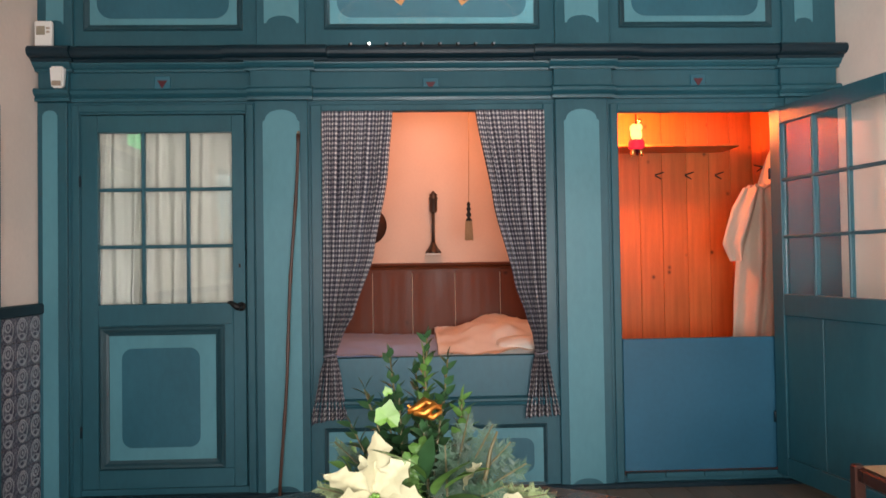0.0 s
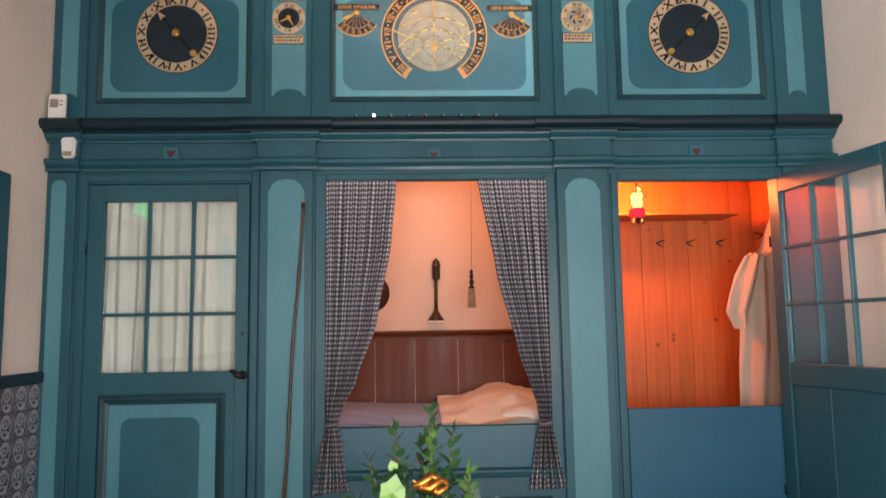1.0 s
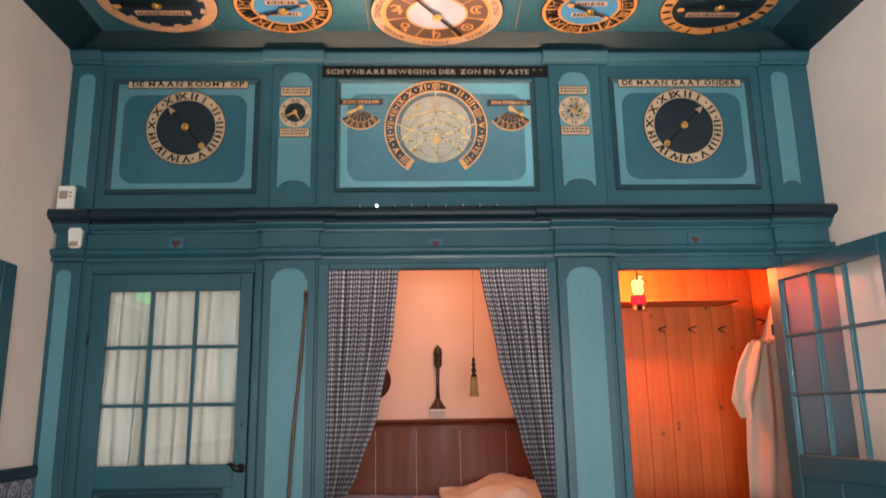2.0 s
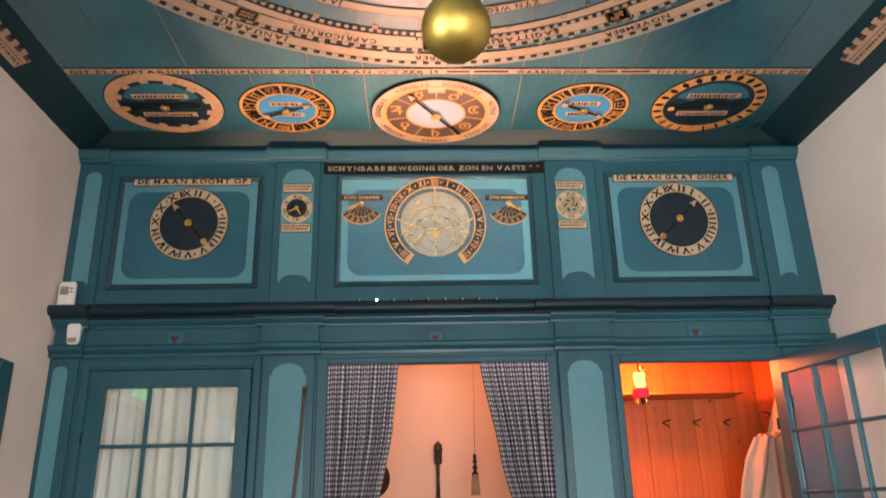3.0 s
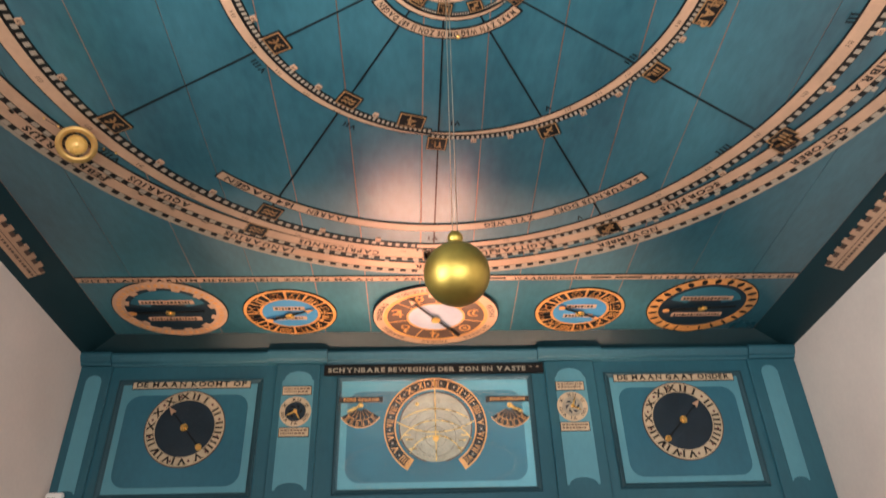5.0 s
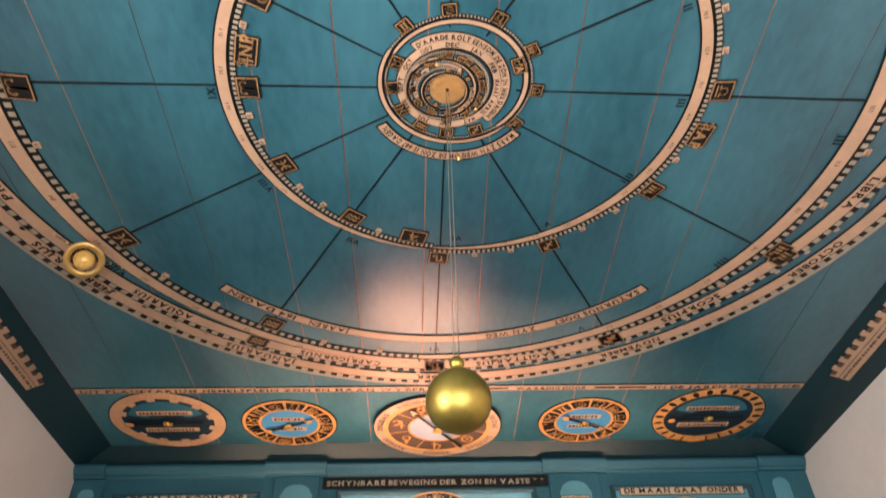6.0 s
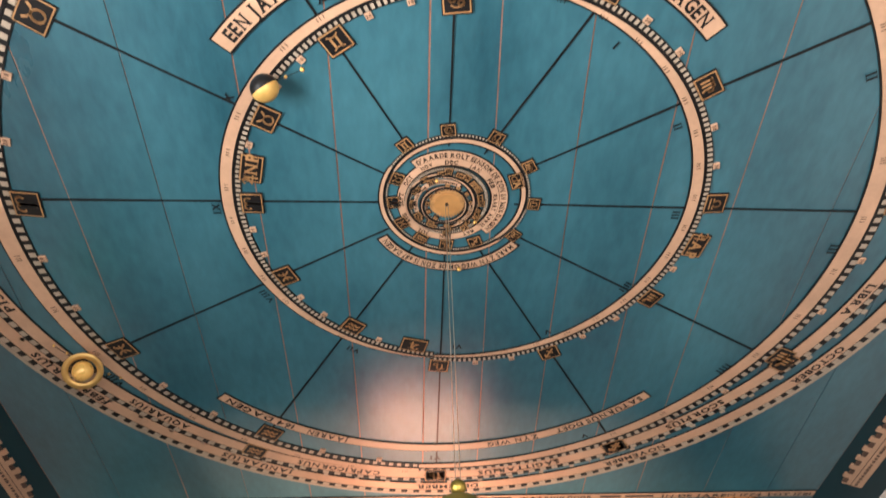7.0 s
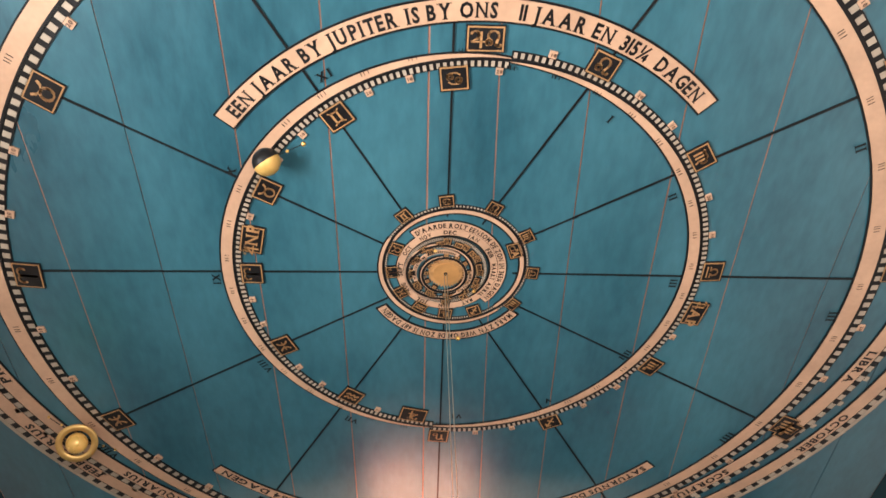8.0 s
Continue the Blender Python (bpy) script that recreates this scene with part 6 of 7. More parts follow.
arc_text("jupiter_inscription", "curved cream board with black capitals beyond the ring", 0.060, 2.612, 0.924, 0.984, 139.5, 45.2, [("EEN JAAR BY JUPITER IS BY ONS", 137.5, 87.5), ("11 JAAR EN", 84, 67.5), ("315\u00bc", 66, 60.5), ("DAGEN", 58.5, 47.5)])
arc_text("saturn_inscription", "curved faded cream board with black capitals", -0.016, 2.465, 1.232, 1.278, 316.8, 222.4, [("SATURNUS DOET", 315.5, 296), ("164 DAGEN", 239, 223.6), ("ZYN WEG", 292, 281), ("JAAREN", 251, 242)])
arc_text("mars_inscription", "small curved cream board under the ring of mars", 0.009, 2.659, 0.264, 0.296, 322.5, 210.5, [("MARS ZYN WEG OM DE ZON IS 687 DAGEN", 320.5, 212.5)])

# the calendar rings outside saturn
for name, label, RU, RV, r0, r1, r2, names, a0 in (
        ("zodiac_ring", "broad cream ring lettered with the zodiac names", -0.018, 2.662, 1.656, 1.714, 1.746, ["LIBRA", "SCORPIUS", "SAGITTARIUS", "CAPRICORNUS", "AQUARIUS", "PISCES"], -9),
        ("month_ring", "broad cream ring lettered with the months", 0.012, 2.672, 1.778, 1.836, 1.884, ["SEPTEMBER", "OCTOBER", "NOVEMBER", "DECEMBER", "JANUARIUS", "FEBRUARIUS", "MAART"], 8)):
    ob = thing(name, label, "calendar ring", "calendar rings", at=tuple(on_ceiling(RU, RV, 0)))
    lo, hi = 150, 390
    part("border", Shape().sector(RU, RV, r0 - 0.006, r1 + 0.004, lo, hi, on_ceiling, 0, E1, 120), BLACK, ob)
    part("band", Shape().sector(RU, RV, r0, r1, lo, hi, on_ceiling, 0.002, E2, 120), CREAM, ob)
    b, p = Shape(), []
    if name == "month_ring":
        checks(b, p, RU, RV, r1 + 0.001, r2 - 0.014, lo, hi, 128, 0.5)
        p.append(Shape())
        p[-1].sector(RU, RV, r2 - 0.016, r2, lo, hi, on_ceiling, 0, E2, 120)
    else:
        checks(b, p, RU, RV, r1 + 0.001, r2, lo, hi, 128, 0.5)
        for i in range(48):
            a = lo + 5 * i + 2
            p.append(Shape())
            p[-1].sector(RU, RV, r2, r2 + 0.018, a, a + 0.7, on_ceiling, 0, E2, 1)
    part("scale", b, BLACK, ob)
    blocks(ob, p)
    s = []
    for i, n in enumerate(names):
        a = a0 - 30 * i - 7
        half = 0.62 * len(n)
        write_arc(s, n, on_ceiling, RU, RV, r0 + (r1 - r0) * 0.2, a + half, a - half, (r1 - r0) * 0.85, E2 + 0.001)
    lettering(ob, s, BLACK)
    if name == "zodiac_ring":
        for i in (11, 10, 9, 8, 7):
            a = 30 * i
            plate(ob, RU + 1.684 * math.cos(radians(a)), RV + 1.684 * math.sin(radians(a)), a, 0.085, 0.100, ZODIAC[i], 0.07)

# the twelve black rays of the zodiac
ob = thing("zodiac_rays", "twelve thin black painted rays from the sun outward", "painted lines", at=tuple(on_ceiling(SUN_U, SUN_V, 0)))
for i in range(12):
    lean = {0: -1.4, 1: -1.2, 11: -0.8, 6: -0.4}.get(i, 0.0)
    a = radians(30 * i + lean)
    c, s_ = math.cos(a), math.sin(a)
    e = toward(30 * i + lean, 0.005, 2.515, 1.418 if abs(((30 * i + 180) % 360) - 180) < 88 else 1.444)
    r0, r1, w = 0.228, math.hypot(e[0] - SUN_U, e[1] - SUN_V), 0.0038
    pts = [(SUN_U + c * r - s_ * x, SUN_V + s_ * r + c * x) for r, x in ((r0, -w * 0.6), (r1, -w), (r1, w), (r0, w * 0.6))]
    part("ray", Shape().prism(pts, on_ceiling, 0.0, 0.0038), BLACK, ob)

# ---- planets hanging under the ceiling ----
ob = thing("jupiter_globe", "half black and half gilt globe with small moons", "planet globe", "planet globes", at=(-0.548, -3.136, 3.18))
bm = bmesh.new()
bmesh.ops.create_uvsphere(bm, u_segments=28, v_segments=18, radius=0.041)
g, d = Shape(), Shape()
axis = Matrix.Translation((-0.548, -3.136, 3.182)) @ Vector((0.55, 0.70, -0.45)).to_track_quat("Z", "Y").to_matrix().to_4x4()
prof = [(max(1e-4, 0.041 * math.sin(math.pi * i / 20)), 0.041 * math.cos(math.pi * i / 20)) for i in range(21)]
g.lathe(prof[:11], axis, 36)
d.lathe(prof[10:], axis, 36)
bm.free()
part("lit_half", g, mat("yellow_gilding", (0.70, 0.42, 0.12), 0.4, 0.12, 20.0, metal=0.3), ob, "gilt half facing the sun")
part("dark_half", d, BLACK, ob, "black half away from the sun")
part("rod", Shape().tube([(-0.548, -3.136, 3.21), (-0.548, -3.136, CEIL)], 0.003, 8), IRON, ob)
part("moon_arm", Shape().tube([(-0.525, -3.150, 3.186), (-0.437, -3.190, 3.192)], 0.0012, 6), IRON, ob)
for f, r in ((0.45, 0.0055), (1.0, 0.0075)):
    part("moon", Shape().ball((-0.525 + 0.088 * f, -3.150 - 0.040 * f, 3.186 + 0.006 * f), r, 8), GOLD, ob)
ob = thing("saturn_globe", "gilt globe inside a flat brass ring", "planet globe", "planet globes", at=(-1.425, -1.88, 3.2))
part("globe", Shape().ball((-1.425, -1.880, 3.180), 0.040, 12), mat("bright_gilding", (0.80, 0.48, 0.13), 0.32, 0.1, 20.0, metal=0.15), ob)
s = Shape()
tilt = Matrix.Translation((-1.425, -1.880, 3.180)) @ Vector((0.30, -0.55, -1.0)).to_track_quat("Z", "Y").to_matrix().to_4x4()
s.lathe([(0.051, -0.002), (0.076, -0.002), (0.076, 0.002), (0.051, 0.002), (0.051, -0.002)], tilt, 48)
part("ring", s, mat("ring_brass", (0.58, 0.36, 0.12), 0.4, 0.12, 20.0, metal=0.6), ob, "flat brass ring")
part("rod", Shape().tube([(-1.425, -1.880, 3.20), (-1.425, -1.880, CEIL)], 0.004, 8), IRON, ob)
for i, (dx, dy) in enumerate(((-0.085, -0.115), (-0.050, -0.07), (0.075, 0.060), (0.115, 0.085))):
    part("moon", Shape().ball((-1.425 + dx, -1.880 + dy, 3.212), 0.005, 8), GOLD, ob)
    part("moon_arm", Shape().tube([(-1.425, -1.880, 3.205), (-1.425 + dx, -1.880 + dy, 3.212)], 0.0012, 6), IRON, ob)
for u, y, z, r, nm in ((0.038, -2.385, 3.225, 0.0085, "mars_globe"), (0.085, -2.60, 3.232, 0.0065, "earth_globe"), (-0.05, -2.775, 3.232, 0.006, "venus_globe")):
    ob = thing(nm, "tiny gilt planet ball on a short pin", "planet globe", "planet globes", at=(u, y, z))
    part("globe", Shape().ball((u, y, z), r, 8), GOLD, ob)
    part("pin", Shape().tube([(u, y, z), (u, y, CEIL)], 0.0015, 6), IRON, ob)

# ---- dials and text by the wall ----


def ceiling_dial(name, label, cu, cv, r, build, sv=1.0):
    ob = thing(name, label, "dial", "ceiling dials", at=tuple(on_ceiling(cu, cv, 0)))
    build(ob, cu, cv, r)
    return ob


def bars_band(ob, cu, cv, w, z, seed):
    part("text_band", Shape().prism([(cu - w, cv + z - 0.020), (cu + w, cv + z - 0.020), (cu + w, cv + z + 0.020), (cu - w, cv + z + 0.020)], on_ceiling, 0, E2 + 0.001), CREAM, ob)
    s, rr, x = Shape(), random.Random(seed), cu - w + 0.012
    while x < cu + w - 0.022:
        d = 0.006 + 0.010 * rr.random()
        s.prism([(x, cv + z - 0.011), (x + d, cv + z - 0.011), (x + d, cv + z + 0.011), (x, cv + z + 0.011)], on_ceiling, E2, E3)
        x += d + 0.007
    part("lettering", s, BLACK, ob)


def node_dial(ob, cu, cv, r):
    part("rim", Shape().sector(cu, cv, r - 0.001, r + 0.006, 0, 360, on_ceiling, 0, E1, 72), BLACK, ob)
    part("outer_ring", Shape().sector(cu, cv, r * 0.80, r, 0, 360, on_ceiling, 0.001, E2, 72), CREAM if cu < 0 else ORANGE, ob)
    part("face", Shape().sector(cu, cv, 0.0005, r * 0.805, 0, 360, on_ceiling, 0, E1, 60), NAVY, ob)
    s = []
    n = 12 if cu < 0 else 24
    for i in range(n):
        a = 360 / n * i
        s.append(Shape())
        if cu < 0:
            s[-1].sector(cu, cv, r * 0.72, r * 0.82, a + 4, a + 15, on_ceiling, 0, E2, 2)
        else:
            x, y = cu + r * 0.90 * math.cos(radians(a)), cv + r * 0.90 * math.sin(radians(a))
            k = 0.3 + 0.7 * abs(math.cos(radians((a + 270) / 2)))
            c, d = math.cos(radians(a)), math.sin(radians(a))
            s[-1].prism([(x + c * 0.026 * math.cos(t * 0.628) - d * 0.017 * k * math.sin(t * 0.628), y + d * 0.026 * math.cos(t * 0.628) + c * 0.017 * k * math.sin(t * 0.628)) for t in range(10)], on_ceiling, E1, E3)
    lettering(ob, s, CREAM if cu < 0 else BLACK, "scallop" if cu < 0 else "moon_phase")
    if cu < 0:
        t = Shape()
        for i in range(48):
            t.sector(cu, cv, r * 0.85, r * 0.93, i * 7.5, i * 7.5 + 3.2, on_ceiling, E1, E3, 1)
        part("lettering", t, ORANGE, ob, kind="stuff")
    part("sky_field", Shape().sector(cu, cv, r * 0.35, r * 0.70, 20, 160, on_ceiling, 0, E1 + 0.001, 24), TEAL_MID, ob)
    bars_band(ob, cu, cv, r * 0.48, r * 0.30, 5)
    bars_band(ob, cu, cv, r * 0.48, -r * 0.32, 9)
    hand(ob, on_ceiling, cu, cv, 2 if cu < 0 else 6, r * 0.62, r * 0.66, 0.018, 0.018, None, ORANGE)
    hub(ob, on_ceiling, cu, cv, 0.026, 0.022)


def sign_dial(ob, cu, cv, r):
    part("rim", Shape().sector(cu, cv, r - 0.001, r + 0.006, 0, 360, on_ceiling, 0, E1, 64), BLACK, ob)
    part("outer_ring", Shape().sector(cu, cv, r * 0.60, r, 0, 360, on_ceiling, 0.001, E2, 64), ORANGE, ob, "black and orange ring of signs")
    for i in range(12):
        a = 30 * i
        part("sign_ground", Shape().sector(cu, cv, r * 0.66, r * 0.93, a + 2, a + 28, on_ceiling, E1, E3, 5), BLACK, ob)
    for i, ch in enumerate(ZODIAC):
        a = 30 * i + 15
        t = Shape()
        sign_glyph(t, ch, on_ceiling, cu + r * 0.795 * math.cos(radians(a)), cv + r * 0.795 * math.sin(radians(a)), r * 0.30, a, E4)
        part("sign", t, ORANGE, ob)
    part("face", Shape().sector(cu, cv, 0.0005, r * 0.605, 0, 360, on_ceiling, 0, E2, 48), SKY_BLUE, ob)
    bars_band(ob, cu, cv, r * 0.34, r * 0.22, 15)
    bars_band(ob, cu, cv, r * 0.34, -r * 0.22, 19)
    hand(ob, on_ceiling, cu, cv, 25 if cu < 0 else -30, r * 0.60, r * 0.50, 0.018, 0.014, ORANGE, ORANGE)
    hub(ob, on_ceiling, cu, cv, 0.026, 0.022)


def day_dial(ob, cu, cv, r):
    k = 0.865
    on_ceiling = lambda u, v, h: Vector((u, -v, 3.2215 + 0.068 * (v - cv) - h))
    part("board", Shape().sector(cu, cv, 0.0005, r + 0.006, 0, 360, on_ceiling, -0.010, -0.001, 90, k), BLACK, ob)
    part("rim", Shape().sector(cu, cv, r - 0.001, r + 0.006, 0, 360, on_ceiling, 0, E1, 90, k), BLACK, ob)
    part("outer_ring", Shape().sector(cu, cv, r * 0.83, r, 0, 360, on_ceiling, 0.001, E2, 90, k), CREAM, ob, "cream outer ring with lettering")
    part("gilt_ring", Shape().sector(cu, cv, r * 0.78, r * 0.84, 0, 360, on_ceiling, 0.001, E3, 90, k), ORANGE, ob)
    part("sign_ring", Shape().sector(cu, cv, r * 0.46, r * 0.79, 0, 360, on_ceiling, 0.001, E2, 90, k), BROWN, ob, "dark ring of day signs")
    part("inner_rim", Shape().sector(cu, cv, r * 0.44, r * 0.47, 0, 360, on_ceiling, 0.001, E3, 60, k), ORANGE, ob)
    part("face", Shape().sector(cu, cv, 0.0005, r * 0.445, 0, 360, on_ceiling, 0, E2, 48, k), GREY_BLUE, ob)
    for i in range(7):
        a = 360 / 7 * i + 39
        part("divider", Shape().sector(cu, cv, r * 0.46, r * 0.79, a - 0.6, a + 0.6, on_ceiling, E1, E3, 1, k), ORANGE, ob)
    for i, ch in enumerate(["\u2642", "\u263f", "\u2643", "\u2640", "\u2644", "\u2609", "\u263d"]):
        a = 360 / 7 * i + 64
        s = Shape()
        sign_glyph(s, ch, on_ceiling, cu + r * 0.625 * math.cos(radians(a)), cv + k * r * 0.625 * math.sin(radians(a)), r * 0.26, 90, E3)
        part("day_sign", s, ORANGE, ob)
    t = []
    for i, n in enumerate(["ZONDAG", "MAANDAG", "DINGSDAG", "WOENSDAG", "DONDERDAG", "VRYDAG", "SATURDAG"]):
        a = 270 - 360 / 7 * i
        h = 2.3 * len(n)
        write_arc(t, n, lambda u, v, q: on_ceiling(u, cv + (v - cv) * k, q), cu, cv, r * 0.868, a + h, a - h, r * 0.12, E3)
    lettering(ob, t, BROWN)
    part("date_window", Shape().prism([(cu - 0.045, cv + r * 0.58), (cu + 0.045, cv + r * 0.58), (cu + 0.045, cv + r * 0.72), (cu - 0.045, cv + r * 0.72)], on_ceiling, 0, E4), CREAM, ob)
    hand(ob, on_ceiling, cu, cv, 127, r * 0.72, r * 0.66, 0.020, 0.012, CREAM, None)
    hub(ob, on_ceiling, cu, cv, 0.026, 0.026)


ceiling_dial("node_dial", "cream-edged dark blue dial with a long black hand", -1.475, 0.415, 0.308, node_dial)
ceiling_dial("sign_dial", "orange and black zodiac dial with a blue centre", -0.817, 0.368, 0.260, sign_dial)
ceiling_dial("day_dial", "large cream and brown weekday dial with black hand", 0.013, 0.366, 0.356, day_dial)
ceiling_dial("sign_dial", "orange and black zodiac dial with a blue centre", 0.850, 0.366, 0.257, sign_dial)
ceiling_dial("phase_dial", "orange-edged dark dial ringed with black moon phases", 1.557, 0.412, 0.310, node_dial)
ob = banner("long_inscription", "narrow cream text strip running along the ceiling", -1.870, 1.975, 0.722, 0.766, "", CREAM, BLACK, 0.005, BLACK, on_ceiling)
s = []
write(s, "DIT PLANETARIUM HEMELSPLEIN ZON EN MAAN WYZER IS", on_ceiling, -1.845, 0.02, 0.731, 0.034, 0.0080)
write(s, "WAARDIG DOOR", on_ceiling, 0.42, 0.80, 0.731, 0.034, 0.0080)
write(s, "IN DE JAREN 1774 TOT 1781", on_ceiling, 1.16, 1.955, 0.731, 0.034, 0.0080)
for x0, d in ((0.84, 0.11), (0.97, 0.15), (0.06, 0.12), (0.20, 0.18)):
    s.append(Shape().prism([(x0, 0.737), (x0 + d, 0.737), (x0 + d, 0.752), (x0, 0.752)], on_ceiling, 0.006, 0.008))
for old in [c for c in ob.children if c.name.startswith("lettering")]:
    bpy.data.objects.remove(old)
lettering(ob, s, BLACK)


# text friezes along the two side coves
def cove_frieze(side):
    x0, x1, zt = (CX0, XL, COVE_Z) if side < 0 else (CX1, XR, COVE_Z)
    f0, f1 = (0.36, 0.79) if side < 0 else (0.22, 0.62)
    a = Vector((x0 + (x1 - x0) * f0, 0, CEIL - (CEIL - zt) * f0))
    b = Vector((x0 + (x1 - x0) * f1, 0, CEIL - (CEIL - zt) * f1))
    nrm = Vector((-(b.z - a.z), 0, b.x - a.x)).normalized()
    if nrm.z > 0:
        nrm = -nrm
    place = lambda u, v, h: a + (b - a) * v + Vector((0, -u, 0)) + nrm * (h + 0.003)
    ob = thing("side_frieze", "cream lettered strip with toothed edge along the cove", "inscription", "side friezes", at=tuple(place(0.8, 0.5, 0)))
    part("ground", Shape().prism([(0.89, 0.12), (4.4, 0.12), (4.4, 1.0), (0.89, 1.0)], place, -0.004, 0.004), CREAM, ob)
    s, p = Shape(), Shape()
    rr = random.Random(9 + side)
    for i in range(44):
        u = 0.90 + i * 0.0785
        s.prism([(u, 0.10), (u + 0.040, 0.10), (u + 0.040, 0.30), (u, 0.30)], place, 0.003, 0.0055)
        p.prism([(u + 0.042, -0.02), (u + 0.078, -0.02), (u + 0.078, 0.13), (u + 0.042, 0.13)], place, -0.004, 0.004)
        for k in range(3):
            d = 0.010 + 0.012 * rr.random()
            s.prism([(u + k * 0.026, 0.66), (u + k * 0.026 + d, 0.66), (u + k * 0.026 + d, 0.78), (u + k * 0.026, 0.78)], place, 0.003, 0.0052)
    s.prism([(0.89, 0.50), (4.4, 0.50), (4.4, 0.53), (0.89, 0.53)], place, 0.003, 0.0052)
    part("lettering", s, BROWN, ob, kind="stuff")
    part("teeth", p, CREAM, ob, kind="stuff")


cove_frieze(-1)
cove_frieze(1)

# ---- the brass weight ----
BX, BY, BZ = -0.022, -2.640, 2.118
ob = thing("brass_weight", "polished brass ball hanging from two thin cords", "weight", at=(BX, BY, BZ))
part("ball", Shape().ball((BX, BY, BZ), 0.0765, 32), BRASS, ob)
part("knob", Shape().ball((BX, BY, BZ + 0.100), 0.0185, 14), BRASS, ob, "small brass knob")
for d in (-0.006, 0.006):
    part("cord", Shape().tube([(BX + d, BY, BZ + 0.115), (SUN_U + d * 0.7, -SUN_V, CEIL - 0.004)], 0.0011, 6), PARCHMENT, ob)

# ---- table, flowers and chair ----
LEAF_DARK = mat("dark_leaf", (0.022, 0.062, 0.022), 0.38, 0.35, 30.0, coat=0.2)
LEAF = mat("green_leaf", (0.070, 0.150, 0.030), 0.42, 0.35, 30.0, coat=0.15)
LEAF_PALE = mat("yellow_green_leaf", (0.11, 0.22, 0.035), 0.45, 0.2, 30.0)
FIR = mat("fir_needles", (0.028, 0.070, 0.036), 0.55, 0.4, 40.0)
FIR_TIP = mat("pale_fir_needles", (0.16, 0.21, 0.08), 0.55, 0.35, 40.0)
BRACT = mat("cream_bract", (0.46, 0.43, 0.27), 0.55, 0.10, 20.0, bump=0.3)
STEM = mat("green_brown_stem", (0.10, 0.085, 0.035), 0.6, 0.3, 30.0)
COPPER_FOIL = mat("copper_foil", (0.45, 0.17, 0.03), 0.38, 0.2, 40.0, metal=0.9)
TABLE = mat("black_lacquer", (0.010, 0.010, 0.011), 0.32, 0.3, 4.0, bump=0.05)
CHAIRWOOD = mat("mahogany", (0.055, 0.018, 0.012), 0.38, 0.3, 10.0, (6, 6, 0.6))

TX, TY, TZ = -0.09, -2.975, 0.580
ob = thing("round_table", "round black lacquered pedestal table", "table", at=(TX, TY, FLOOR))
part("tabletop", Shape().lathe([(0.0, TZ - 0.026), (0.60, TZ - 0.026), (0.626, TZ - 0.020), (0.632, TZ - 0.012), (0.626, TZ - 0.003), (0.612, TZ), (0.0, TZ)], pose(TX, TY, 0), 72), TABLE, ob)
part("pedestal", Shape().lathe([(0.0, TZ - 0.026), (0.10, TZ - 0.03), (0.05, TZ - 0.10), (0.035, TZ - 0.25), (0.055, TZ - 0.38), (0.04, TZ - 0.50), (0.07, TZ - 0.60), (0.0, TZ - 0.62)], pose(TX, TY, 0), 24), TABLE, ob)
for k in range(3):
    a = radians(90 + 120 * k)
    c, s_ = math.cos(a), math.sin(a)
    part("leg", Shape().tube([(TX + c * r, TY + s_ * r, z) for r, z in ((0.03, 0.02), (0.12, 0.03), (0.25, -0.06), (0.36, -0.135), (0.40, -0.150))], [0.035, 0.032, 0.026, 0.022, 0.020], 10), TABLE, ob)


def leaf_into(shape, m, length, width, fold=0.25, curl=0.15, lobes=0.0, n=7):
    """One leaf along +x of m: a pointed blade, folded at the midrib and bent down at its tip."""
    vs = []
    for i in range(n + 1):
        t = i / n
        w = width / 2 * math.sin(math.pi * min(1, t ** 0.75 * 0.98 + 0.02)) * (1 + lobes * math.sin(t * 9.4))
        z = -curl * length * t * t
        vs += [m @ Vector((length * t, w, z + fold * w)), m @ Vector((length * t, 0, z)), m @ Vector((length * t, -w, z + fold * w))]
    fs = [q for i in range(n) for q in ((3 * i, 3 * i + 1, 3 * i + 4, 3 * i + 3), (3 * i + 1, 3 * i + 2, 3 * i + 5, 3 * i + 4))]
    shape.add(vs, fs, True)


def aim(p, d, roll=0.0):
    """A frame at p with its x axis along d."""
    return Matrix.Translation(p) @ Vector(d).normalized().to_track_quat("X", "Z").to_matrix().to_4x4() @ pose(0, 0, 0, roll)


PX, PY = -0.085, -2.800
bouquet = thing("flower_arrangement", "winter arrangement of cream poinsettia, fir, box and ivy", "flowers", at=(PX, PY, TZ))
part("bowl", Shape().lathe([(0.0, TZ), (0.055, TZ), (0.060, TZ + 0.006), (0.085, TZ + 0.05), (0.095, TZ + 0.082), (0.090, TZ + 0.085), (0.078, TZ + 0.05), (0.0, TZ + 0.045)], pose(PX, PY, 0), 32), TABLE, bouquet)
rnd = random.Random(21)


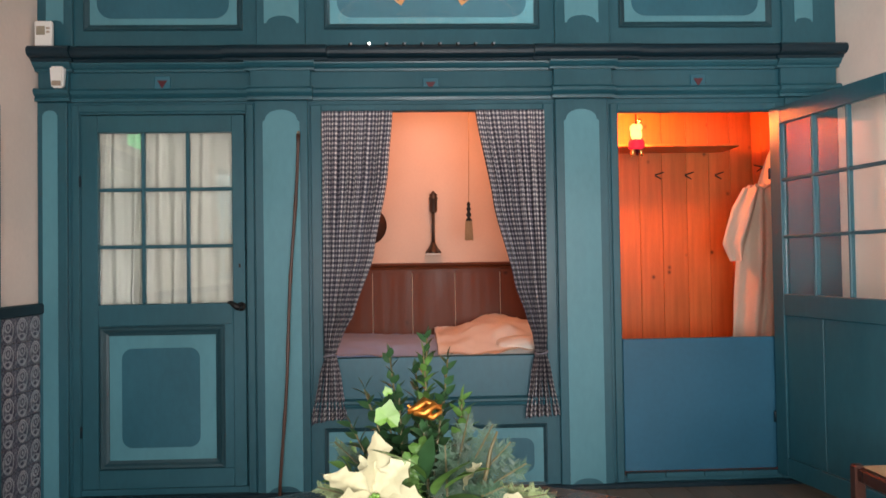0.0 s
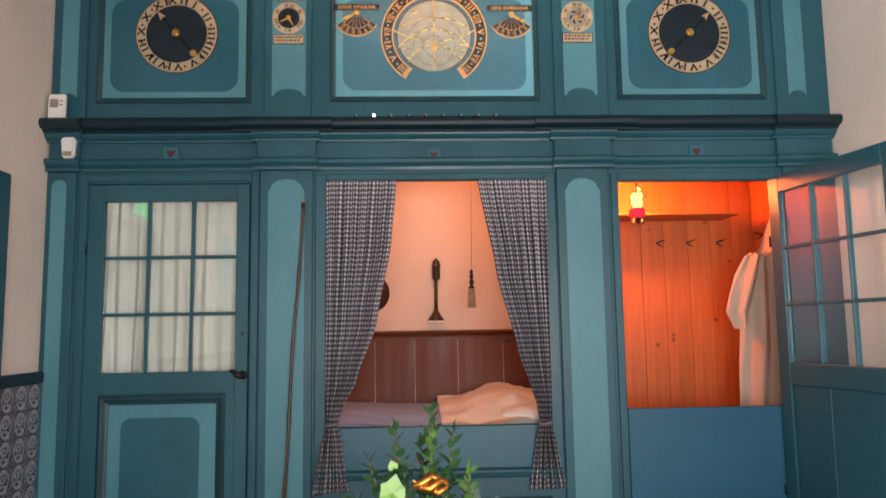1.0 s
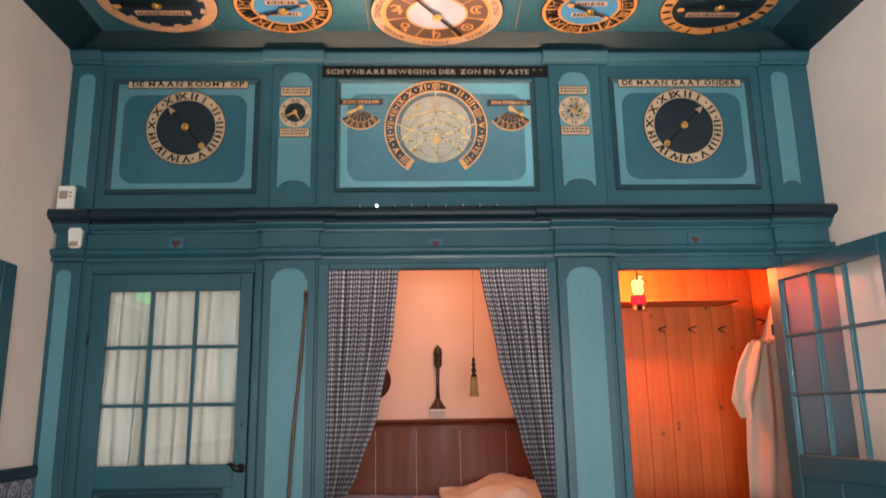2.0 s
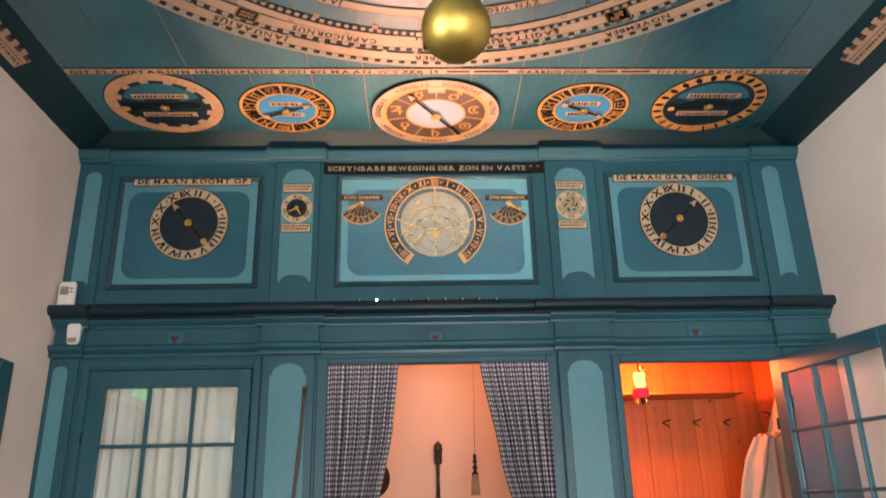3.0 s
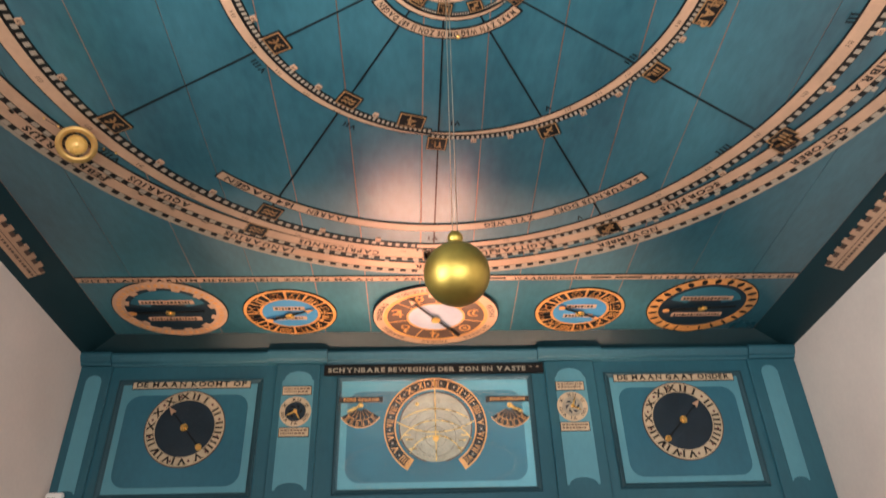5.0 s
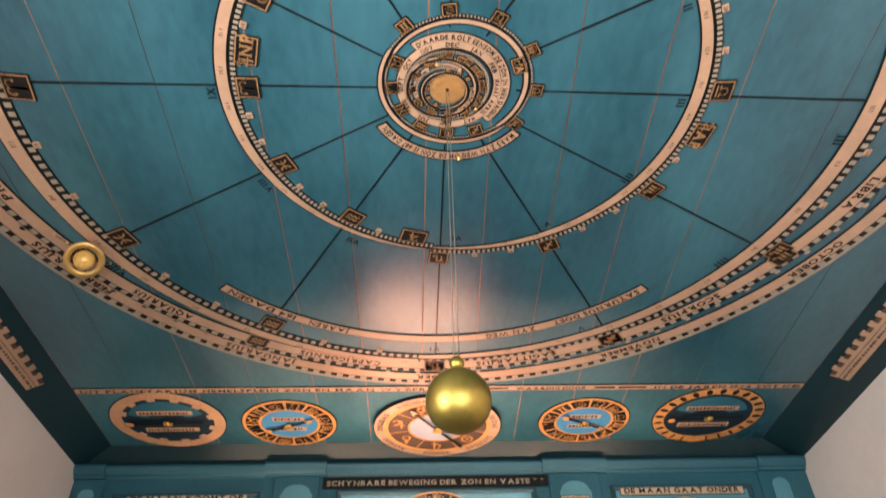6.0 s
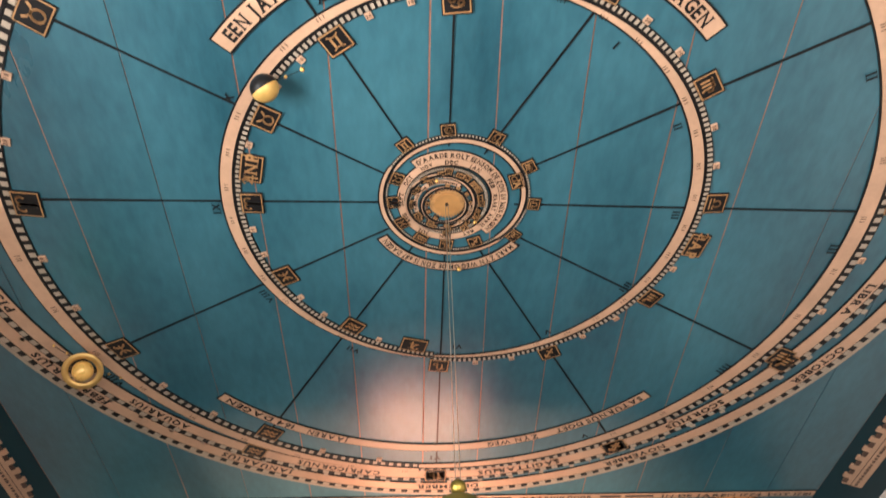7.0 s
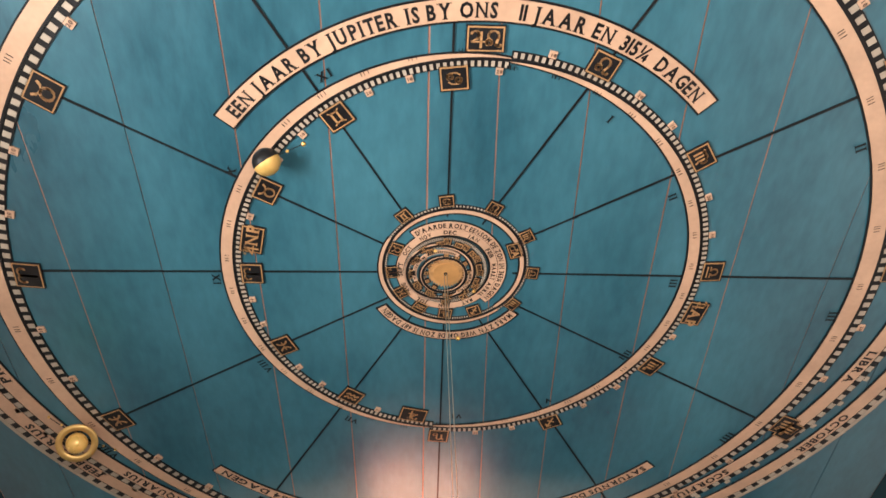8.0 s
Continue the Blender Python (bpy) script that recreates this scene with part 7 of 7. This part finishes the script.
def sprig(foot, top, count, length, width, leaf_mat, name="sprig", droop=0.0, spread=1.0):
    foot, top = Vector(foot), Vector(top)
    mid = foot.lerp(top, 0.5) + Vector((rnd.uniform(-0.008, 0.008), rnd.uniform(-0.008, 0.008), 0))
    st = [foot, mid, top]
    stem = part(name, Shape().tube(st, [0.0028, 0.0022, 0.0012], 6), STEM, bouquet)
    blades = Shape()
    for i in range(count):
        t = 0.22 + 0.80 * i / count
        p = st[0].lerp(st[1], t * 2) if t < 0.5 else st[1].lerp(st[2], min(1, t * 2 - 1))
        axis = (top - foot).normalized()
        a = i * 2.4 + rnd.uniform(-0.4, 0.4)
        side = axis.cross(Vector((math.cos(a), math.sin(a), 0.1))).normalized()
        d = side * spread + axis * (0.55 + 0.7 * t) + Vector((0, 0, -droop))
        k = 1.0 - 0.45 * t
        leaf_into(blades, aim(p, d, rnd.uniform(-50, 50)), 1.2 * length * k * rnd.uniform(0.8, 1.15), 1.45 * width * k * rnd.uniform(0.85, 1.1))
    leaf_into(blades, aim(st[2], (top - mid)), length * 0.6, width * 0.55)
    tagged(part("foliage", blades, leaf_mat, stem), kind="stuff")
    return stem


B = (PX, PY, TZ + 0.06)
for fx, tx, ty, tz, n, l, w, m_ in (
        (0.0, -0.082, -2.79, 0.928, 34, 0.034, 0.013, LEAF_DARK), (0.01, -0.088, -2.80, 0.905, 26, 0.034, 0.012, LEAF), (-0.02, -0.140, -2.78, 0.900, 26, 0.034, 0.016, LEAF_DARK),
        (0.02, -0.050, -2.78, 0.895, 26, 0.034, 0.015, LEAF_DARK), (-0.03, -0.180, -2.79, 0.852, 24, 0.036, 0.016, LEAF_DARK), (0.03, -0.030, -2.80, 0.835, 24, 0.040, 0.014, LEAF),
        (-0.02, -0.125, -2.83, 0.845, 26, 0.040, 0.018, LEAF_DARK), (0.01, -0.060, -2.83, 0.838, 28, 0.038, 0.018, LEAF_DARK), (-0.01, -0.100, -2.75, 0.870, 26, 0.038, 0.018, LEAF_DARK),
        (-0.04, -0.200, -2.80, 0.800, 20, 0.036, 0.016, LEAF_DARK), (-0.02, -0.150, -2.80, 0.830, 24, 0.038, 0.018, LEAF_DARK), (0.0, -0.090, -2.86, 0.800, 24, 0.040, 0.020, LEAF_DARK), (0.03, -0.030, -2.76, 0.80, 20, 0.036, 0.016, LEAF_DARK)):
    sprig((B[0] + fx, B[1], B[2]), (tx, ty, tz), n, l, w, m_)
for tx, ty, tz in ((-0.205, -2.84, 0.750), (-0.225, -2.83, 0.725), (-0.205, -2.80, 0.762)):
    sprig((PX - 0.03, PY, B[2]), (tx, ty, tz), 12, 0.042, 0.014, LEAF_PALE if tz > 0.755 else LEAF, spread=0.5)
# broad glossy leaves low in the middle
for x0, y0, z0, dx, dy, dz, l, w, m_ in ((-0.088, -2.87, 0.735, -0.62, -0.4, 0.75, 0.105, 0.034, LEAF), (-0.075, -2.88, 0.715, 0.35, -0.5, 0.8, 0.095, 0.040, LEAF), (-0.085, -2.885, 0.705, -1.0, -0.4, 0.42, 0.085, 0.030, LEAF_DARK),
                                        (-0.070, -2.88, 0.705, 1.0, -0.4, 0.34, 0.080, 0.032, LEAF), (-0.090, -2.87, 0.730, 0.05, -0.3, 1.0, 0.090, 0.030, LEAF_DARK), (-0.060, -2.87, 0.72, 0.7, -0.4, 0.7, 0.080, 0.034, LEAF_PALE),
                                        (-0.095, -2.885, 0.700, 0.1, -0.8, 0.3, 0.07, 0.03, LEAF)):
    s = Shape()
    leaf_into(s, aim((x0, y0, z0), (dx, dy, dz), rnd.uniform(-20, 20)), l, w, 0.3, 0.25, 0.0, 10)
    part("broad_leaf", s, m_, bouquet)


def ivy(x0, y0, z0, size, turn, material):
    pts = [(0, -0.06), (0.20, -0.24), (0.46, -0.16), (0.50, 0.10), (0.46, 0.34), (0.28, 0.48), (0.0, 0.82), (-0.28, 0.48), (-0.50, 0.36), (-0.46, 0.10), (-0.46, -0.14), (-0.20, -0.24)]
    m = pose(x0, y0, z0, 78, turn, 8)
    vs = [m @ Vector((u * size, v * size, 0.06 * size * math.cos(u * 6))) for u, v in pts]
    mid = m @ Vector((0, 0.12 * size, -0.05 * size))
    n = len(vs)
    s = Shape().add([*vs, mid], [(i, (i + 1) % n, n) for i in range(n)])
    s.add([Vector(p) + Vector((0, 0.0012, 0)) for p in (*vs, mid)], [(i, n, (i + 1) % n) for i in range(n)])
    part("ivy_leaf", s, material, bouquet, "bright lobed ivy leaf")


ivy(-0.141, -2.90, 0.826, 0.036, 12, LEAF_PALE)
ivy(-0.140, -2.87, 0.858, 0.014, -20, LEAF_PALE)
ivy(-0.098, -2.89, 0.790, 0.030, 150, LEAF)
ivy(-0.108, -2.90, 0.775, 0.024, 200, LEAF)
s = Shape()
for k in range(3):
    a = k * 2.1
    s.tube([(-0.112 + 0.012 * i, -2.875 + 0.006 * math.sin(i * 1.3 + a), 0.830 + 0.006 * math.sin(i * 1.7 + a) + 0.005 * k) for i in range(5)], [0.002, 0.006, 0.007, 0.005, 0.002], 8)
part("copper_ribbon", s, COPPER_FOIL, bouquet, "crumpled shiny copper ribbon")


# cream poinsettia bracts, each bent on its own
def bract(x0, y0, z0, dx, dy, dz, l, w, roll):
    s = Shape()
    n, k = 12, 4
    m = aim((x0, y0, z0), (dx, dy, dz), roll)
    vs = []
    for i in range(n + 1):
        t = i / n
        half = w / 2 * (math.sin(math.pi * t ** 0.8) ** 0.75) * (0.82 + 0.42 * (i % 4 == 1) * (0.1 < t < 0.8)) + 0.0006
        for j in range(-k, k + 1):
            v = j / k
            vs.append(m @ Vector((l * t, half * v, 0.30 * half * abs(v) - 0.14 * l * t * t + 0.0018 * math.sin(t * 22 + v * 4))))
    row = 2 * k + 1
    s.add(vs, [(i * row + j, i * row + j + 1, (i + 1) * row + j + 1, (i + 1) * row + j) for i in range(n) for j in range(row - 1)], True)
    part("bract", s, BRACT, bouquet, "cream poinsettia bract")


Q = (-0.158, -2.905, 0.722)
for dx, dy, dz, l, w, roll in ((0.10, 0.10, 1.0, 0.088, 0.056, 88), (0.62, 0.0, 0.72, 0.070, 0.044, 60), (-0.55, -0.1, 0.35, 0.080, 0.050, 60), (-1.0, -0.1, -0.12, 0.082, 0.050, 40), (0.9, -0.1, -0.02, 0.070, 0.046, 40),
                               (-0.5, -0.3, -0.55, 0.075, 0.050, 10), (0.35, -0.3, -0.6, 0.075, 0.050, 10), (-0.1, -0.7, -0.2, 0.060, 0.044, 5), (-0.25, 0.2, 0.85, 0.060, 0.04, 95)):
    bract(*Q, dx, dy, dz, l, w, roll)
for x0, y0, z0, dx, dz, l in ((-0.035, -2.88, 0.722, 0.35, 0.8, 0.050), (-0.020, -2.87, 0.700, 1.0, 0.12, 0.085), (-0.030, -2.89, 0.705, 0.8, -0.3, 0.06)):
    bract(x0, y0, z0, dx, -0.3, dz, l, 0.032, 40)
s = Shape()
for k in range(7):
    s.ball((Q[0] + 0.006 * math.cos(k * 0.9) * (k > 0), Q[1] - 0.008, Q[2] + 0.006 * math.sin(k * 0.9) * (k > 0)), 0.0032, 6)
part("flower_eye", s, LEAF_PALE, bouquet)


def fir(foot, tip, width, material, seed):
    """A flat fir twig: a stem, side twigs and short needles."""
    rr = random.Random(seed)
    foot, tip = Vector(foot), Vector(tip)
    axis = (tip - foot).normalized()
    side = axis.cross(Vector((0, -1, 0.15))).normalized()
    stem = part("fir_twig", Shape().tube([foot, foot.lerp(tip, 0.5) + Vector((0, 0, 0.004)), tip], [0.0026, 0.002, 0.001], 6), STEM, bouquet)
    needles = Shape()
    lines = [(foot, tip)]
    for i in range(6):
        p = foot.lerp(tip, 0.22 + 0.12 * i)
        for k in (-1, 1):
            lines.append((p, p + (axis * 0.8 + side * k * 0.75).normalized() * width * (1.05 - 0.13 * i)))
    for a, b in lines:
        n = max(10, int((b - a).length / 0.0022))
        d = (b - a).normalized()
        s_ = d.cross(Vector((0, -1, 0.1))).normalized()
        u_ = d.cross(s_)
        for i in range(n):
            p = a.lerp(b, i / n)
            for k in (-1, 1):
                q = (d * 0.7 + s_ * k * rr.uniform(0.6, 1.0) + u_ * rr.uniform(-0.35, 0.35)).normalized()
                e = q.cross(Vector((0, -1, 0))).normalized() * 0.0006
                l = rr.uniform(0.009, 0.014)
                needles.add([p - e, p + e, p + q * l * 0.8 + e * 0.7, p + q * l, p + q * l * 0.8 - e * 0.7], [(0, 1, 2, 3, 4)])
    tagged(part("needles", needles, material, stem), kind="stuff")


for i, (tx, ty, tz, w, m_) in enumerate(((0.015, -2.82, 0.800, 0.040, FIR), (0.040, -2.83, 0.775, 0.045, FIR), (-0.020, -2.80, 0.812, 0.036, FIR), (0.060, -2.85, 0.748, 0.045, FIR), (0.085, -2.88, 0.712, 0.045, FIR_TIP),
                                         (0.100, -2.86, 0.700, 0.040, FIR), (0.020, -2.90, 0.730, 0.040, FIR), (-0.060, -2.88, 0.785, 0.030, FIR), (-0.245, -2.85, 0.722, 0.030, FIR_TIP), (-0.225, -2.80, 0.775, 0.030, FIR), (0.055, -2.92, 0.700, 0.035, FIR_TIP), (-0.11, -2.89, 0.775, 0.026, LEAF))):
    fir((PX + (0.03 if tx > PX else -0.03), PY - 0.03, 0.668), (tx, ty, tz), w, m_, 40 + i)
part("bare_twig", Shape().tube([(-0.010, -2.86, 0.70), (0.000, -2.87, 0.745), (0.006, -2.87, 0.775), (0.016, -2.87, 0.800)], [0.003, 0.003, 0.0025, 0.0015], 6), STEM, bouquet, "bare pale twig")

# ---- the chair ----
SX, SY, SZ = 1.485, -1.300, 0.280
ob = thing("rush_chair", "mahogany chair with a woven rush seat beside the door", "chair", at=(SX + 0.22, SY - 0.22, FLOOR))
s = Shape()
n = 24
vs = []
for i in range(n + 1):
    for j in range(n + 1):
        u, v = i / n, j / n
        d = min(u, 1 - u, v, 1 - v)
        ridge = 0.0022 * math.sin((min(u, 1 - u) if min(u, 1 - u) < min(v, 1 - v) else min(v, 1 - v)) * 170)
        vs.append((SX + 0.018 + 0.42 * u, SY - 0.018 - 0.42 * v, SZ + 0.008 - 0.020 * math.sin(math.pi * u) * math.sin(math.pi * v) + ridge * (d > 0)))
s.add(vs, [(i * (n + 1) + j, (i + 1) * (n + 1) + j, (i + 1) * (n + 1) + j + 1, i * (n + 1) + j + 1) for i in range(n) for j in range(n)], True)
part("seat", s, RUSH, ob, "woven rush seat")
for x0, x1, y0, y1 in ((SX + 0.03, SX + 0.43, SY - 0.030, SY), (SX + 0.03, SX + 0.43, SY - 0.46, SY - 0.43), (SX - 0.002, SX + 0.030, SY - 0.43, SY - 0.03), (SX + 0.43, SX + 0.46, SY - 0.43, SY - 0.03)):
    part("seat_rail", Shape().box(x0, x1, y0, y1, SZ - 0.045, SZ + 0.004, 0.006), CHAIRWOOD, ob)
for x0, y0, zt in ((SX + 0.012, SY - 0.012, SZ + 0.012), (SX + 0.012, SY - 0.448, SZ + 0.012), (SX + 0.448, SY - 0.012, SZ + 0.46), (SX + 0.448, SY - 0.448, SZ + 0.46)):
    part("leg", Shape().box(x0 - 0.020, x0 + 0.020, y0 - 0.020, y0 + 0.020, FLOOR, zt, 0.006), CHAIRWOOD, ob)
for z0 in (SZ + 0.20, SZ + 0.38):
    part("back_slat", Shape().box(SX + 0.438, SX + 0.456, SY - 0.428, SY - 0.032, z0, z0 + 0.06, 0.005), CHAIRWOOD, ob)
for y0 in (SY - 0.012, SY - 0.448):
    part("stretcher", Shape().box(SX + 0.032, SX + 0.428, y0 - 0.010, y0 + 0.010, SZ - 0.28, SZ - 0.25, 0.004), CHAIRWOOD, ob)
